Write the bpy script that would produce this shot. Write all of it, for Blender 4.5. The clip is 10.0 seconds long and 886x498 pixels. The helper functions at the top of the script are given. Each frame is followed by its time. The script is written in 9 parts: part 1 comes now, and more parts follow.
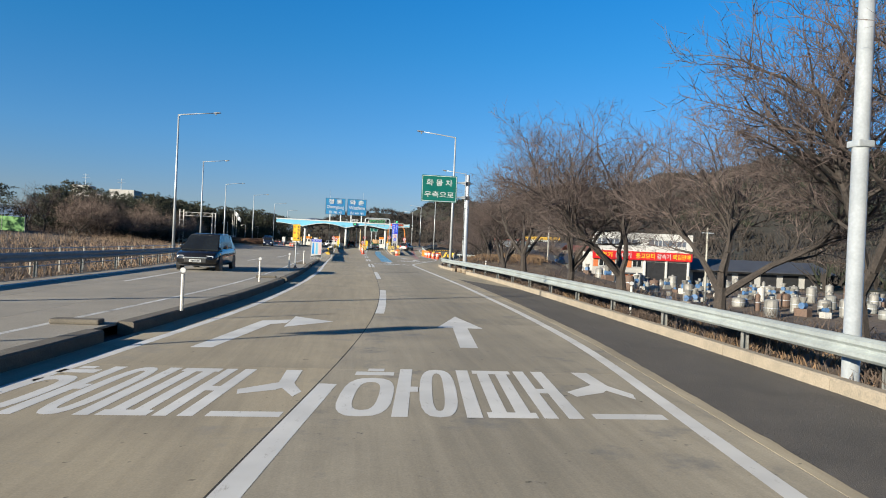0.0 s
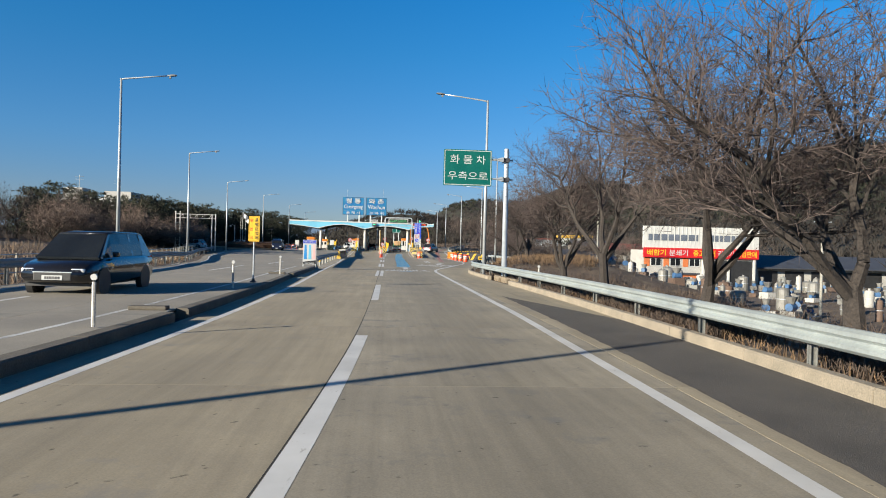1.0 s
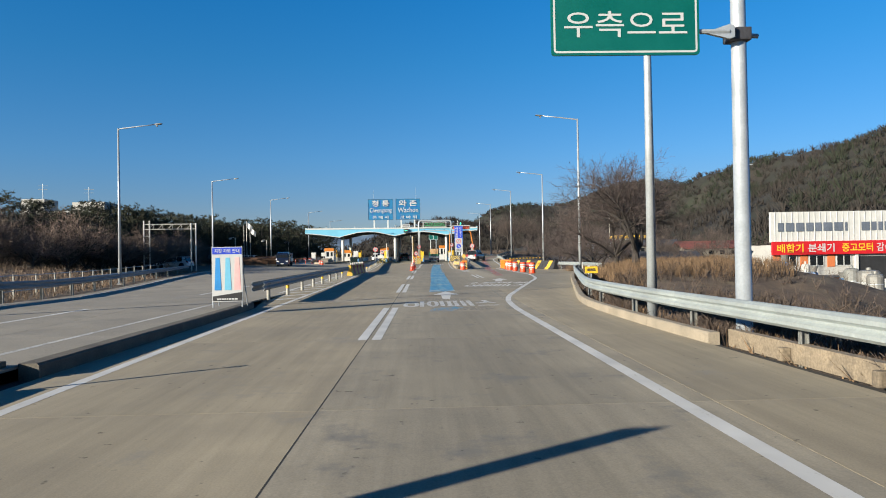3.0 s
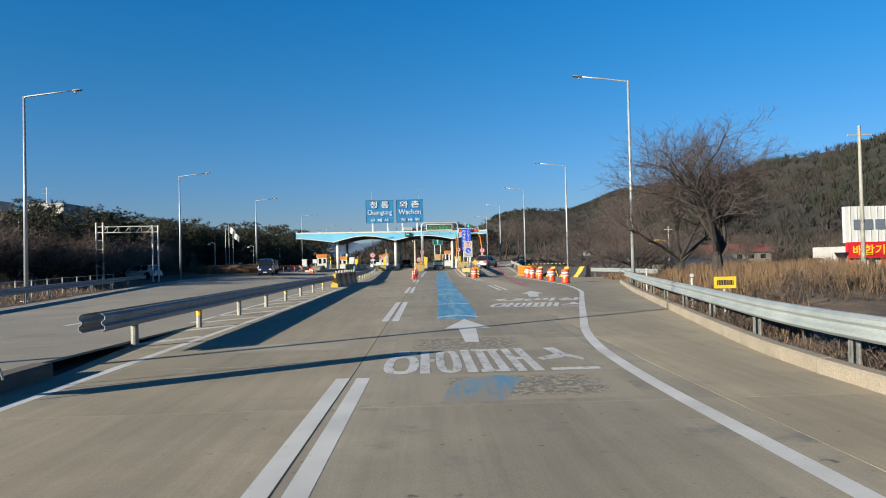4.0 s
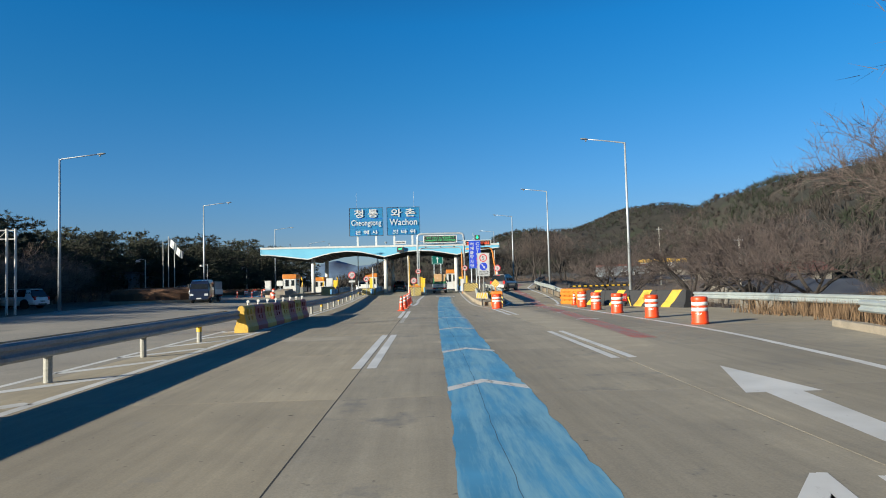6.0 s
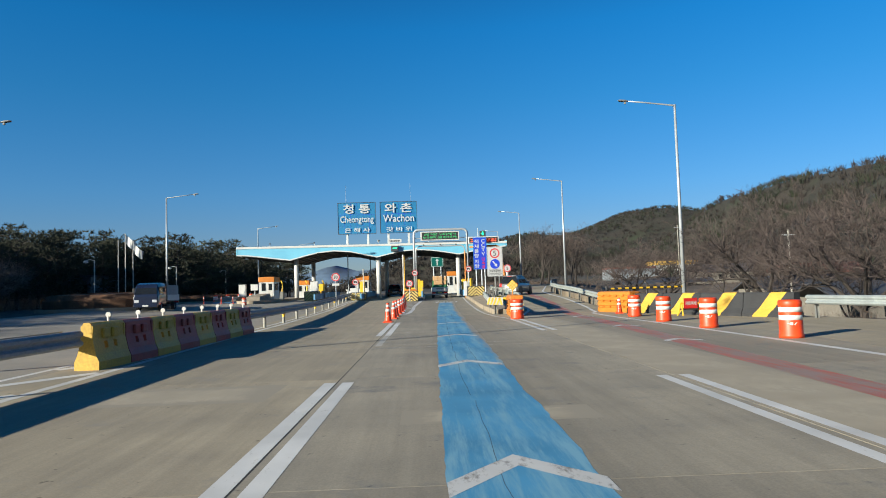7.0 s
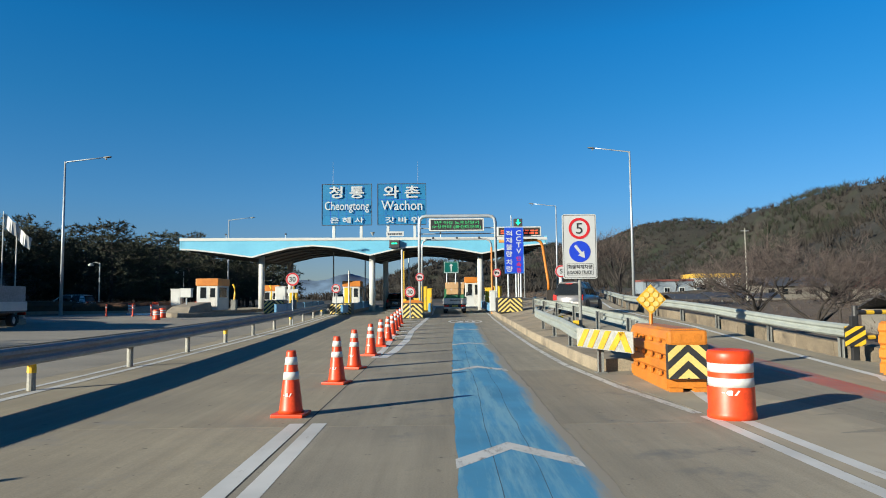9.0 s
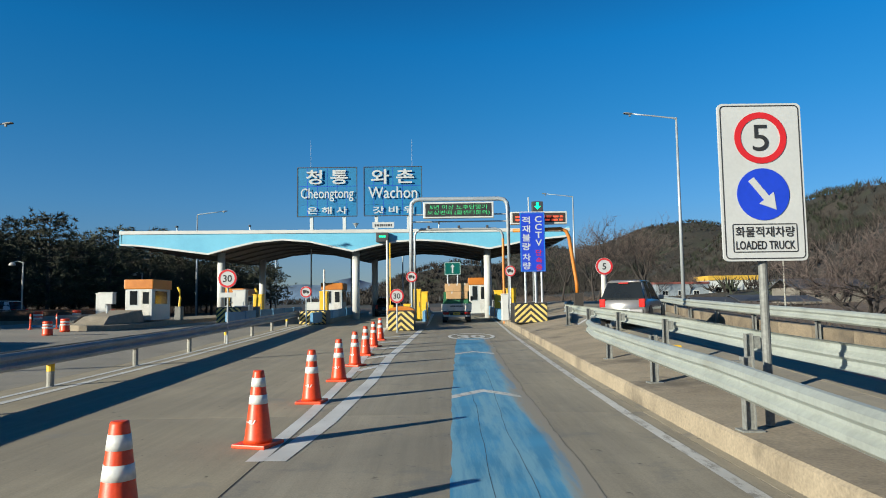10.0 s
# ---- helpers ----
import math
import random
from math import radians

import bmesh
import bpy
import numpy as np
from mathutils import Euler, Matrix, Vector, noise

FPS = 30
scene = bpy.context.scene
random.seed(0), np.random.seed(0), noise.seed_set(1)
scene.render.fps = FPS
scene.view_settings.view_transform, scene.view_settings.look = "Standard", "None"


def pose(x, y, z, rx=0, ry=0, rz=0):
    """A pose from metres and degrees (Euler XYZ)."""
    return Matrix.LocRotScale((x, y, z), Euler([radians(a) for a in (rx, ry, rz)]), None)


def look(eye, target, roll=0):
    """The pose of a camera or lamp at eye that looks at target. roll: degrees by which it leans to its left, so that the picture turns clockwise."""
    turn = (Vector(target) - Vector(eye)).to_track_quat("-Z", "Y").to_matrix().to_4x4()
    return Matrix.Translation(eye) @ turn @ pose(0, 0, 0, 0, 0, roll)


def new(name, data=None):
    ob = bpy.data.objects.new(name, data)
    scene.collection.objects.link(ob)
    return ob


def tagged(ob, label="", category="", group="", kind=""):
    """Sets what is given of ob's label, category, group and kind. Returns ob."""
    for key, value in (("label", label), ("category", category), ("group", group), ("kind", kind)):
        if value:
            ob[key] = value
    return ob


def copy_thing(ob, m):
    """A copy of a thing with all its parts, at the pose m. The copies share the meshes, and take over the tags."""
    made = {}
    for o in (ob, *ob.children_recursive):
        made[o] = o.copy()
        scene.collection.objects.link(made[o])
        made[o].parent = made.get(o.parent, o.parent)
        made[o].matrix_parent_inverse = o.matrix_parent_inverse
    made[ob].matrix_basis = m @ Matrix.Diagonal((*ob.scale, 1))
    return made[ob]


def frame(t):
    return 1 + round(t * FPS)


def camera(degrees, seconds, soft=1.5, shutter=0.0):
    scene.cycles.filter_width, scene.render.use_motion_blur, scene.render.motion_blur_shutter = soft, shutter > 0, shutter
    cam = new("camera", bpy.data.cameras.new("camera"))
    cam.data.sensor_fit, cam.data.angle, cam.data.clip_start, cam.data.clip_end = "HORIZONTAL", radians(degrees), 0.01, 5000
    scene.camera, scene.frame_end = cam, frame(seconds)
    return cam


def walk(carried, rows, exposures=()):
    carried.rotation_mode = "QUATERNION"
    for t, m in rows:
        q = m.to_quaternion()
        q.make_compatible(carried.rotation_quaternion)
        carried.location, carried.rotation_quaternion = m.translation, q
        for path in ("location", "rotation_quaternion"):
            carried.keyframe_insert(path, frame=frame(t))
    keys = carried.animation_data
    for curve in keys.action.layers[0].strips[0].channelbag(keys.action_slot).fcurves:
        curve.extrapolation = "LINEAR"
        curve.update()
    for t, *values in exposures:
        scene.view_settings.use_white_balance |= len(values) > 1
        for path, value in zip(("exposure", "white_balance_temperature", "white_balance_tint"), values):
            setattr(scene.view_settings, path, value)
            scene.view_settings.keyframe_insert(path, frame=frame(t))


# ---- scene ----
cam = camera(66.0, 10.0, soft=1.0, shutter=0.0)
PATH = [
    (0, (-0.1, -3.482, 1.742), (0.156, -1.499, 1.736), 2.5),
    (0.5, (0.792, 3.248, 1.774), (1.0, 5.237, 1.764), 1.9),
    (1, (1.345, 9.82, 1.675), (1.524, 11.812, 1.67), 1.4),
    (1.5, (1.749, 16.304, 1.603), (1.898, 18.299, 1.605), 0.8),
    (2, (2.003, 22.624, 1.639), (2.117, 24.62, 1.643), 0.2),
    (2.5, (2.135, 28.851, 1.6), (2.222, 30.849, 1.611), -0.4),
    (3, (2.235, 34.916, 1.577), (2.3, 36.915, 1.596), -1.0),
    (3.2, (2.263, 37.366, 1.622), (2.323, 39.365, 1.639), -1.3),
    (4.5, (2.282, 52.445, 1.452), (2.335, 54.444, 1.506), -1.4),
    (5, (2.399, 57.992, 1.463), (2.45, 59.99, 1.525), -1.6),
    (5.5, (2.496, 63.553, 1.462), (2.55, 65.55, 1.555), -1.9),
    (5.7, (2.517, 65.722, 1.482), (2.575, 67.719, 1.584), -1.6),
    (6.8, (2.7, 77.032, 1.438), (2.762, 79.028, 1.543), -1.6),
    (7, (2.785, 79.166, 1.364), (2.845, 81.161, 1.481), -1.8),
    (7.5, (2.893, 84.425, 1.419), (2.95, 86.42, 1.541), -1.6),
    (8, (3.018, 89.564, 1.45), (3.059, 91.559, 1.581), -1.2),
    (8.5, (3.084, 94.617, 1.477), (3.111, 96.612, 1.616), -0.5),
    (9, (3.117, 99.786, 1.487), (3.137, 101.78, 1.634), -0.6),
    (9.5, (3.233, 104.904, 1.526), (3.25, 106.898, 1.677), -0.8),
    (10, (3.405, 110.249, 1.584), (3.42, 112.243, 1.743), -0.8),
]
walk(cam, [(t, look(eye, target, roll)) for t, eye, target, roll in PATH], [(0.0, 1.22, 6500, 10), (1.0, 1.14, 6500, 10), (2.0, 1.12, 6500, 10), (4.5, 1.05, 6440, 9), (7.0, 1.04, 6350, 7), (9.0, 0.98, 6320, 6), (10.0, 0.88, 6250, 5)])

# ---- light ----
SUN_EL, SUN_AZ = 16.0, 235.5     # degrees above the horizon; compass bearing with +y as north
world = bpy.data.worlds.new("sky")
scene.world = world
world.use_nodes = True
wn = world.node_tree.nodes
sky = wn.new("ShaderNodeTexSky")
sky.sky_type = "NISHITA"
sky.sun_disc = False
sky.sun_elevation = radians(SUN_EL)
sky.sun_rotation = radians(SUN_AZ)
sky.air_density, sky.dust_density, sky.ozone_density = 1.0, 0.35, 3.0
sky.altitude = 800
deep = wn.new("ShaderNodeMix")
deep.data_type, deep.blend_type = "RGBA", "MULTIPLY"
deep.inputs[0].default_value = 1.0
# clear, dry winter air: pale towards the horizon, saturated blue higher up
height = wn.new("ShaderNodeSeparateXYZ")
air = wn.new("ShaderNodeValToRGB")
world.node_tree.links.new(wn.new("ShaderNodeTexCoord").outputs["Generated"], height.inputs[0])
world.node_tree.links.new(height.outputs["Z"], air.inputs[0])
band_0, band_1 = air.color_ramp.elements
band_0.position, band_0.color = 0.0, (0.62, 0.66, 0.86, 1)
band_1.position, band_1.color = 1.0, (0.08, 0.4, 0.72, 1)
for at, tone in ((0.06, (0.62, 0.72, 0.95)), (0.14, (0.47, 0.86, 1.18)), (0.27, (0.25, 0.96, 1.35)), (0.36, (0.145, 1.0, 1.5)), (0.58, (0.1, 0.52, 0.9))):
    air.color_ramp.elements.new(at).color = (*tone, 1)
world.node_tree.links.new(sky.outputs["Color"], deep.inputs[6])
world.node_tree.links.new(air.outputs[0], deep.inputs[7])
world.node_tree.links.new(deep.outputs[2], wn["Background"].inputs["Color"])
wn["Background"].inputs["Strength"].default_value = 0.05
sun = new("sun", bpy.data.lights.new("sun", "SUN"))
sun.data.energy, sun.data.angle, sun.data.color = 5.0, radians(0.5), (1.0, 0.92, 0.76)
sd = Vector((math.sin(radians(SUN_AZ)) * math.cos(radians(SUN_EL)), math.cos(radians(SUN_AZ)) * math.cos(radians(SUN_EL)), math.sin(radians(SUN_EL))))
sun.matrix_world = look(sd * 100, (0, 0, 0))

# ---- materials ----
def tree_of(name):
    m = bpy.data.materials.new(name)
    m.use_nodes = True
    return m, m.node_tree.nodes, m.node_tree.links, m.node_tree.nodes["Principled BSDF"]


def surf(name, a, b=None, scale=3.0, fine=40.0, rough=0.6, metal=0.0, bump=0.1, mix=0.5, rand=0.0, stain=None, stain_scale=0.6, stain_at=0.55, coat=0.0, lane=0.0, specks=0.0):
    """Two-scale procedural surface: coarse patches between a and b, fine grain, optional stains, relief."""
    m, n, l, p = tree_of(name)
    b = b or tuple(c * 0.75 for c in a)
    tc = n.new("ShaderNodeTexCoord")
    oi = n.new("ShaderNodeObjectInfo")
    off = n.new("ShaderNodeVectorMath")
    off.operation = "MULTIPLY_ADD"
    cx = n.new("ShaderNodeCombineXYZ")
    for k in range(3):
        l.new(oi.outputs["Random"], cx.inputs[k])
    l.new(cx.outputs[0], off.inputs[0])
    off.inputs[1].default_value = (37.0, 53.0, 71.0)
    l.new(tc.outputs["Object"], off.inputs[2])
    vec = off.outputs[0]
    n1 = n.new("ShaderNodeTexNoise")
    n1.inputs["Scale"].default_value, n1.inputs["Detail"].default_value = scale, 6.0
    n1.inputs["Roughness"].default_value = 0.65
    n2 = n.new("ShaderNodeTexNoise")
    n2.inputs["Scale"].default_value, n2.inputs["Detail"].default_value = fine, 4.0
    l.new(vec, n1.inputs["Vector"])
    l.new(vec, n2.inputs["Vector"])
    r1 = n.new("ShaderNodeValToRGB")
    r1.color_ramp.elements[0].position, r1.color_ramp.elements[1].position = 0.32, 0.68
    r1.color_ramp.elements[0].color, r1.color_ramp.elements[1].color = (*b, 1), (*a, 1)
    l.new(n1.outputs["Fac"], r1.inputs["Fac"])
    r2 = n.new("ShaderNodeMapRange")
    r2.inputs["From Min"].default_value, r2.inputs["From Max"].default_value = 0.3, 0.7
    r2.inputs["To Min"].default_value, r2.inputs["To Max"].default_value = 1 - mix * 0.5, 1 + mix * 0.3
    l.new(n2.outputs["Fac"], r2.inputs["Value"])
    mul = n.new("ShaderNodeVectorMath")
    mul.operation = "SCALE"
    l.new(r1.outputs["Color"], mul.inputs[0])
    l.new(r2.outputs[0], mul.inputs["Scale"])
    col = mul.outputs[0]
    if rand:
        rr = n.new("ShaderNodeMapRange")
        rr.inputs["To Min"].default_value, rr.inputs["To Max"].default_value = 1 - rand, 1 + rand
        l.new(oi.outputs["Random"], rr.inputs["Value"])
        m2 = n.new("ShaderNodeVectorMath")
        m2.operation = "SCALE"
        l.new(col, m2.inputs[0])
        l.new(rr.outputs[0], m2.inputs["Scale"])
        col = m2.outputs[0]
    if lane:
        # oil and tyre wear down the middle of a lane slab
        uv = n.new("ShaderNodeSeparateXYZ")
        l.new(tc.outputs["UV"], uv.inputs[0])
        wr = n.new("ShaderNodeValToRGB")
        e = wr.color_ramp.elements
        e[0].position, e[1].position = 0.0, 1.0
        for pos, val in ((0.18, 0.96), (0.3, 0.86), (0.42, 0.8), (0.52, 0.74), (0.62, 0.8), (0.74, 0.88), (0.86, 0.98)):
            q = e.new(pos)
            q.color = (1 - (1 - val) * lane,) * 3 + (1,)
        e[0].color = e[-1].color = (1, 1, 1, 1)
        l.new(uv.outputs[0], wr.inputs[0])
        sm = n.new("ShaderNodeMapping")
        sm.inputs["Scale"].default_value = (5.0, 0.22, 1.0)
        l.new(vec, sm.inputs["Vector"])
        sn = n.new("ShaderNodeTexNoise")
        sn.inputs["Scale"].default_value, sn.inputs["Detail"].default_value, sn.inputs["Roughness"].default_value = 1.0, 7.0, 0.7
        l.new(sm.outputs[0], sn.inputs["Vector"])
        sr = n.new("ShaderNodeMapRange")
        sr.inputs["From Min"].default_value, sr.inputs["From Max"].default_value = 0.3, 0.7
        sr.inputs["To Min"].default_value, sr.inputs["To Max"].default_value = 0.84, 1.12
        l.new(sn.outputs["Fac"], sr.inputs["Value"])
        sv = n.new("ShaderNodeVectorMath")
        sv.operation = "SCALE"
        l.new(col, sv.inputs[0])
        l.new(sr.outputs[0], sv.inputs["Scale"])
        col = sv.outputs[0]
        m3 = n.new("ShaderNodeMix")
        m3.data_type, m3.blend_type = "RGBA", "MULTIPLY"
        l.new(n1.outputs["Fac"], m3.inputs[0])
        l.new(col, m3.inputs[6])
        l.new(wr.outputs[0], m3.inputs[7])
        col = m3.outputs[2]
    if stain:
        n3 = n.new("ShaderNodeTexNoise")
        n3.inputs["Scale"].default_value, n3.inputs["Detail"].default_value = stain_scale, 8.0
        n3.inputs["Roughness"].default_value = 0.7
        l.new(vec, n3.inputs["Vector"])
        r3 = n.new("ShaderNodeMapRange")
        r3.inputs["From Min"].default_value, r3.inputs["From Max"].default_value = stain_at, stain_at + 0.16
        l.new(n3.outputs["Fac"], r3.inputs["Value"])
        mx = n.new("ShaderNodeMix")
        mx.data_type = "RGBA"
        l.new(r3.outputs[0], mx.inputs[0])
        l.new(col, mx.inputs[6])
        mx.inputs[7].default_value = (*stain, 1)
        col = mx.outputs[2]
    if specks:
        n4 = n.new("ShaderNodeTexNoise")
        n4.inputs["Scale"].default_value, n4.inputs["Detail"].default_value = 8.0, 3.0
        l.new(vec, n4.inputs["Vector"])
        r4 = n.new("ShaderNodeMapRange")
        r4.inputs["From Min"].default_value, r4.inputs["From Max"].default_value = 0.69, 0.76
        r4.inputs["To Min"].default_value, r4.inputs["To Max"].default_value = 1.0, 1.0 - specks
        l.new(n4.outputs["Fac"], r4.inputs["Value"])
        s4 = n.new("ShaderNodeVectorMath")
        s4.operation = "SCALE"
        l.new(col, s4.inputs[0])
        l.new(r4.outputs[0], s4.inputs["Scale"])
        col = s4.outputs[0]
    l.new(col, p.inputs["Base Color"])
    p.inputs["Metallic"].default_value = metal
    rm = n.new("ShaderNodeMapRange")
    rm.inputs["To Min"].default_value, rm.inputs["To Max"].default_value = max(0.02, rough - 0.12), min(1, rough + 0.12)
    l.new(n1.outputs["Fac"], rm.inputs["Value"])
    l.new(rm.outputs[0], p.inputs["Roughness"])
    p.inputs["Coat Weight"].default_value = coat
    if bump:
        bp = n.new("ShaderNodeBump")
        bp.inputs["Strength"].default_value, bp.inputs["Distance"].default_value = bump, 0.02
        l.new(n2.outputs["Fac"], bp.inputs["Height"])
        l.new(bp.outputs[0], p.inputs["Normal"])
    return m


def glow(name, colour, strength):
    m, n, l, p = tree_of(name)
    p.inputs["Base Color"].default_value = (*colour, 1)
    p.inputs["Emission Color"].default_value = (*colour, 1)
    p.inputs["Emission Strength"].default_value = strength
    return m


def worn_paint(name, paint, under, amount=0.5, scale=9.0, rough=0.6, stretch=0.35, bare=None):
    """Road paint rubbed through to the concrete in streaks."""
    m, n, l, p = tree_of(name)
    tc = n.new("ShaderNodeTexCoord")
    mp = n.new("ShaderNodeMapping")
    mp.inputs["Scale"].default_value = (1.0, stretch, 1.0)
    l.new(tc.outputs["Object"], mp.inputs["Vector"])
    a = n.new("ShaderNodeTexNoise")
    a.inputs["Scale"].default_value, a.inputs["Detail"].default_value, a.inputs["Roughness"].default_value = scale, 9.0, 0.75
    l.new(mp.outputs[0], a.inputs["Vector"])
    r = n.new("ShaderNodeMapRange")
    r.inputs["From Min"].default_value, r.inputs["From Max"].default_value = 0.78 - 0.4 * amount, 0.9 - 0.4 * amount
    l.new(a.outputs["Fac"], r.inputs["Value"])
    big = n.new("ShaderNodeTexNoise")
    big.inputs["Scale"].default_value, big.inputs["Detail"].default_value = 0.9, 5.0
    l.new(tc.outputs["Object"], big.inputs["Vector"])
    tone = n.new("ShaderNodeValToRGB")
    tone.color_ramp.elements[0].position, tone.color_ramp.elements[1].position = 0.3, 0.7
    tone.color_ramp.elements[0].color = (*[c * 0.72 for c in paint], 1)
    tone.color_ramp.elements[1].color = (*paint, 1)
    l.new(big.outputs["Fac"], tone.inputs["Fac"])
    mx = n.new("ShaderNodeMix")
    mx.data_type = "RGBA"
    l.new(r.outputs[0], mx.inputs[0])
    l.new(tone.outputs[0], mx.inputs[6])
    mx.inputs[7].default_value = (*under, 1)
    col = mx.outputs[2]
    if bare:
        # rubbed off towards the edge that the mesh marks in its map
        rub = n.new("ShaderNodeSeparateXYZ")
        l.new(tc.outputs["UV"], rub.inputs[0])
        add = n.new("ShaderNodeMath")
        add.operation = "ADD"
        l.new(rub.outputs[0], add.inputs[0])
        l.new(a.outputs["Fac"], add.inputs[1])
        lim = n.new("ShaderNodeMapRange")
        lim.inputs["From Min"].default_value, lim.inputs["From Max"].default_value = 0.86, 1.12
        l.new(add.outputs[0], lim.inputs["Value"])
        off = n.new("ShaderNodeMix")
        off.data_type = "RGBA"
        l.new(lim.outputs[0], off.inputs[0])
        l.new(col, off.inputs[6])
        off.inputs[7].default_value = (*bare, 1)
        col = off.outputs[2]
    l.new(col, p.inputs["Base Color"])
    p.inputs["Roughness"].default_value = rough
    bp = n.new("ShaderNodeBump")
    bp.inputs["Strength"].default_value, bp.inputs["Distance"].default_value = 0.15, 0.01
    l.new(a.outputs["Fac"], bp.inputs["Height"])
    l.new(bp.outputs[0], p.inputs["Normal"])
    return m


CONCRETE_UNDER = (0.27, 0.25, 0.215)
M_SLAB = surf("concrete_slab", (0.345, 0.294, 0.206), (0.25, 0.214, 0.154), scale=0.5, fine=60, rough=0.85, bump=0.05, mix=0.25, rand=0.07, stain=(0.2, 0.185, 0.16), stain_scale=0.9, stain_at=0.58, lane=1.0, specks=0.6)
M_SLABD = surf("concrete_slab_grey", (0.31, 0.272, 0.204), (0.22, 0.195, 0.15), scale=0.55, fine=60, rough=0.85, bump=0.05, mix=0.28, rand=0.07, stain=(0.14, 0.135, 0.125), stain_scale=1.0, stain_at=0.56, lane=1.6, specks=0.6)
M_JOINT = surf("joint_filler", (0.03, 0.028, 0.025), rough=0.9)
M_ASPH = surf("asphalt", (0.095, 0.084, 0.074), (0.062, 0.056, 0.05), scale=1.2, fine=90, rough=0.9, bump=0.5, mix=0.9)
M_OPP = surf("opposite_concrete", (0.295, 0.265, 0.215), (0.21, 0.19, 0.158), scale=0.35, fine=50, rough=0.85, bump=0.07, stain=(0.16, 0.15, 0.13), stain_scale=0.4, stain_at=0.56, specks=0.6)
# weathered, and darkened all over to put the kerb face's shade into the colour
M_GREYC = surf("shade_dark_weathered_concrete", (0.14, 0.122, 0.096), (0.08, 0.07, 0.056), scale=1.2, fine=40, rough=0.9, bump=0.4, stain=(0.1, 0.09, 0.075), stain_scale=1.1, stain_at=0.56)
M_ISLAND = surf("dirty_island_concrete", (0.33, 0.27, 0.19), (0.22, 0.178, 0.125), scale=1.1, fine=30, rough=0.92, bump=0.12, mix=0.4, stain=(0.12, 0.098, 0.072), stain_scale=0.6, stain_at=0.52, specks=0.3)
M_WALLB = surf("stained_wall_concrete", (0.24, 0.19, 0.13), (0.15, 0.12, 0.085), scale=1.3, fine=30, rough=0.92, bump=0.3, mix=0.6, rand=0.2, stain=(0.08, 0.065, 0.05), stain_scale=1.2, stain_at=0.5)
M_CURB = surf("kerb_concrete", (0.31, 0.26, 0.195), (0.215, 0.185, 0.14), scale=1.5, fine=45, rough=0.9, bump=0.4, stain=(0.13, 0.12, 0.1), stain_scale=1.6, stain_at=0.6)
M_WHITE = worn_paint("white_road_paint", (0.62, 0.61, 0.58), CONCRETE_UNDER, 0.46)
M_WORN = worn_paint("worn_white_road_paint", (0.58, 0.57, 0.54), (0.19, 0.175, 0.15), 0.68, 7.0)
M_GHOST = worn_paint("scrubbed_road_paint", (0.4, 0.38, 0.33), (0.27, 0.24, 0.19), 0.72, 8.0)
M_BLUEP = worn_paint("blue_road_paint", (0.07, 0.268, 0.45), (0.16, 0.33, 0.43), 0.8, 3.0, stretch=0.07, bare=(0.26, 0.228, 0.172))
M_BLUEF = worn_paint("scuffed_blue_road_paint", (0.1, 0.27, 0.41), (0.25, 0.225, 0.175), 0.9, 5.0, stretch=0.16)
M_PALEBAND = worn_paint("scuffed_pale_concrete", (0.37, 0.32, 0.235), (0.3, 0.262, 0.195), 0.8, 2.5, rough=0.85, stretch=0.5, bare=(0.262, 0.23, 0.174))
M_SCOUR = worn_paint("scoured_concrete", (0.16, 0.145, 0.122), (0.33, 0.295, 0.225), 0.78, 11.0, rough=0.95, stretch=0.7, bare=(0.262, 0.23, 0.174))
M_REDP = worn_paint("red_road_paint", (0.41, 0.125, 0.075), (0.25, 0.175, 0.135), 0.86, 4.0, stretch=0.1)
M_DGRASS = surf("brown_dry_grass", (0.23, 0.155, 0.098), (0.12, 0.082, 0.054), scale=1.2, fine=8, rough=0.95, bump=0.0, mix=0.7)
M_SOIL = surf("dry_soil", (0.13, 0.092, 0.064), (0.07, 0.05, 0.037), scale=1.2, fine=30, rough=1.0, bump=0.8, mix=0.9, stain=(0.16, 0.125, 0.08), stain_scale=0.8, stain_at=0.5)
M_HILL = surf("wooded_hillside", (0.036, 0.028, 0.022), (0.016, 0.018, 0.011), scale=0.03, fine=0.5, rough=1.0, bump=1.0, mix=1.2, stain=(0.024, 0.033, 0.014), stain_scale=0.02, stain_at=0.52)
# blue haze of the distance is mixed into this base colour
M_FARHILL = surf("haze_tinted_mountain", (0.15, 0.235, 0.34), (0.135, 0.21, 0.31), scale=0.002, fine=0.02, rough=1.0, bump=0.0)
M_RAIL = surf("galvanised_rail", (0.4, 0.44, 0.43), (0.3, 0.33, 0.33), scale=1.2, fine=20, rough=0.48, metal=0.35, bump=0.04, mix=0.2, stain=(0.3, 0.27, 0.22), stain_scale=2.0, stain_at=0.66)
M_RAILM = surf("dull_median_rail", (0.27, 0.29, 0.3), (0.19, 0.205, 0.215), scale=1.2, fine=20, rough=0.62, metal=0.1, bump=0.06, mix=0.3, stain=(0.12, 0.11, 0.1), stain_scale=2.0, stain_at=0.58)
M_RAILC = surf("pale_weathered_rail", (0.37, 0.395, 0.365), (0.28, 0.3, 0.275), scale=1.2, fine=20, rough=0.5, metal=0.2, bump=0.04, mix=0.2, stain=(0.24, 0.22, 0.17), stain_scale=2.0, stain_at=0.6)
M_STEEL = surf("galvanised_steel", (0.45, 0.48, 0.5), (0.34, 0.37, 0.39), scale=2.0, fine=25, rough=0.42, metal=0.4, bump=0.03, mix=0.2)
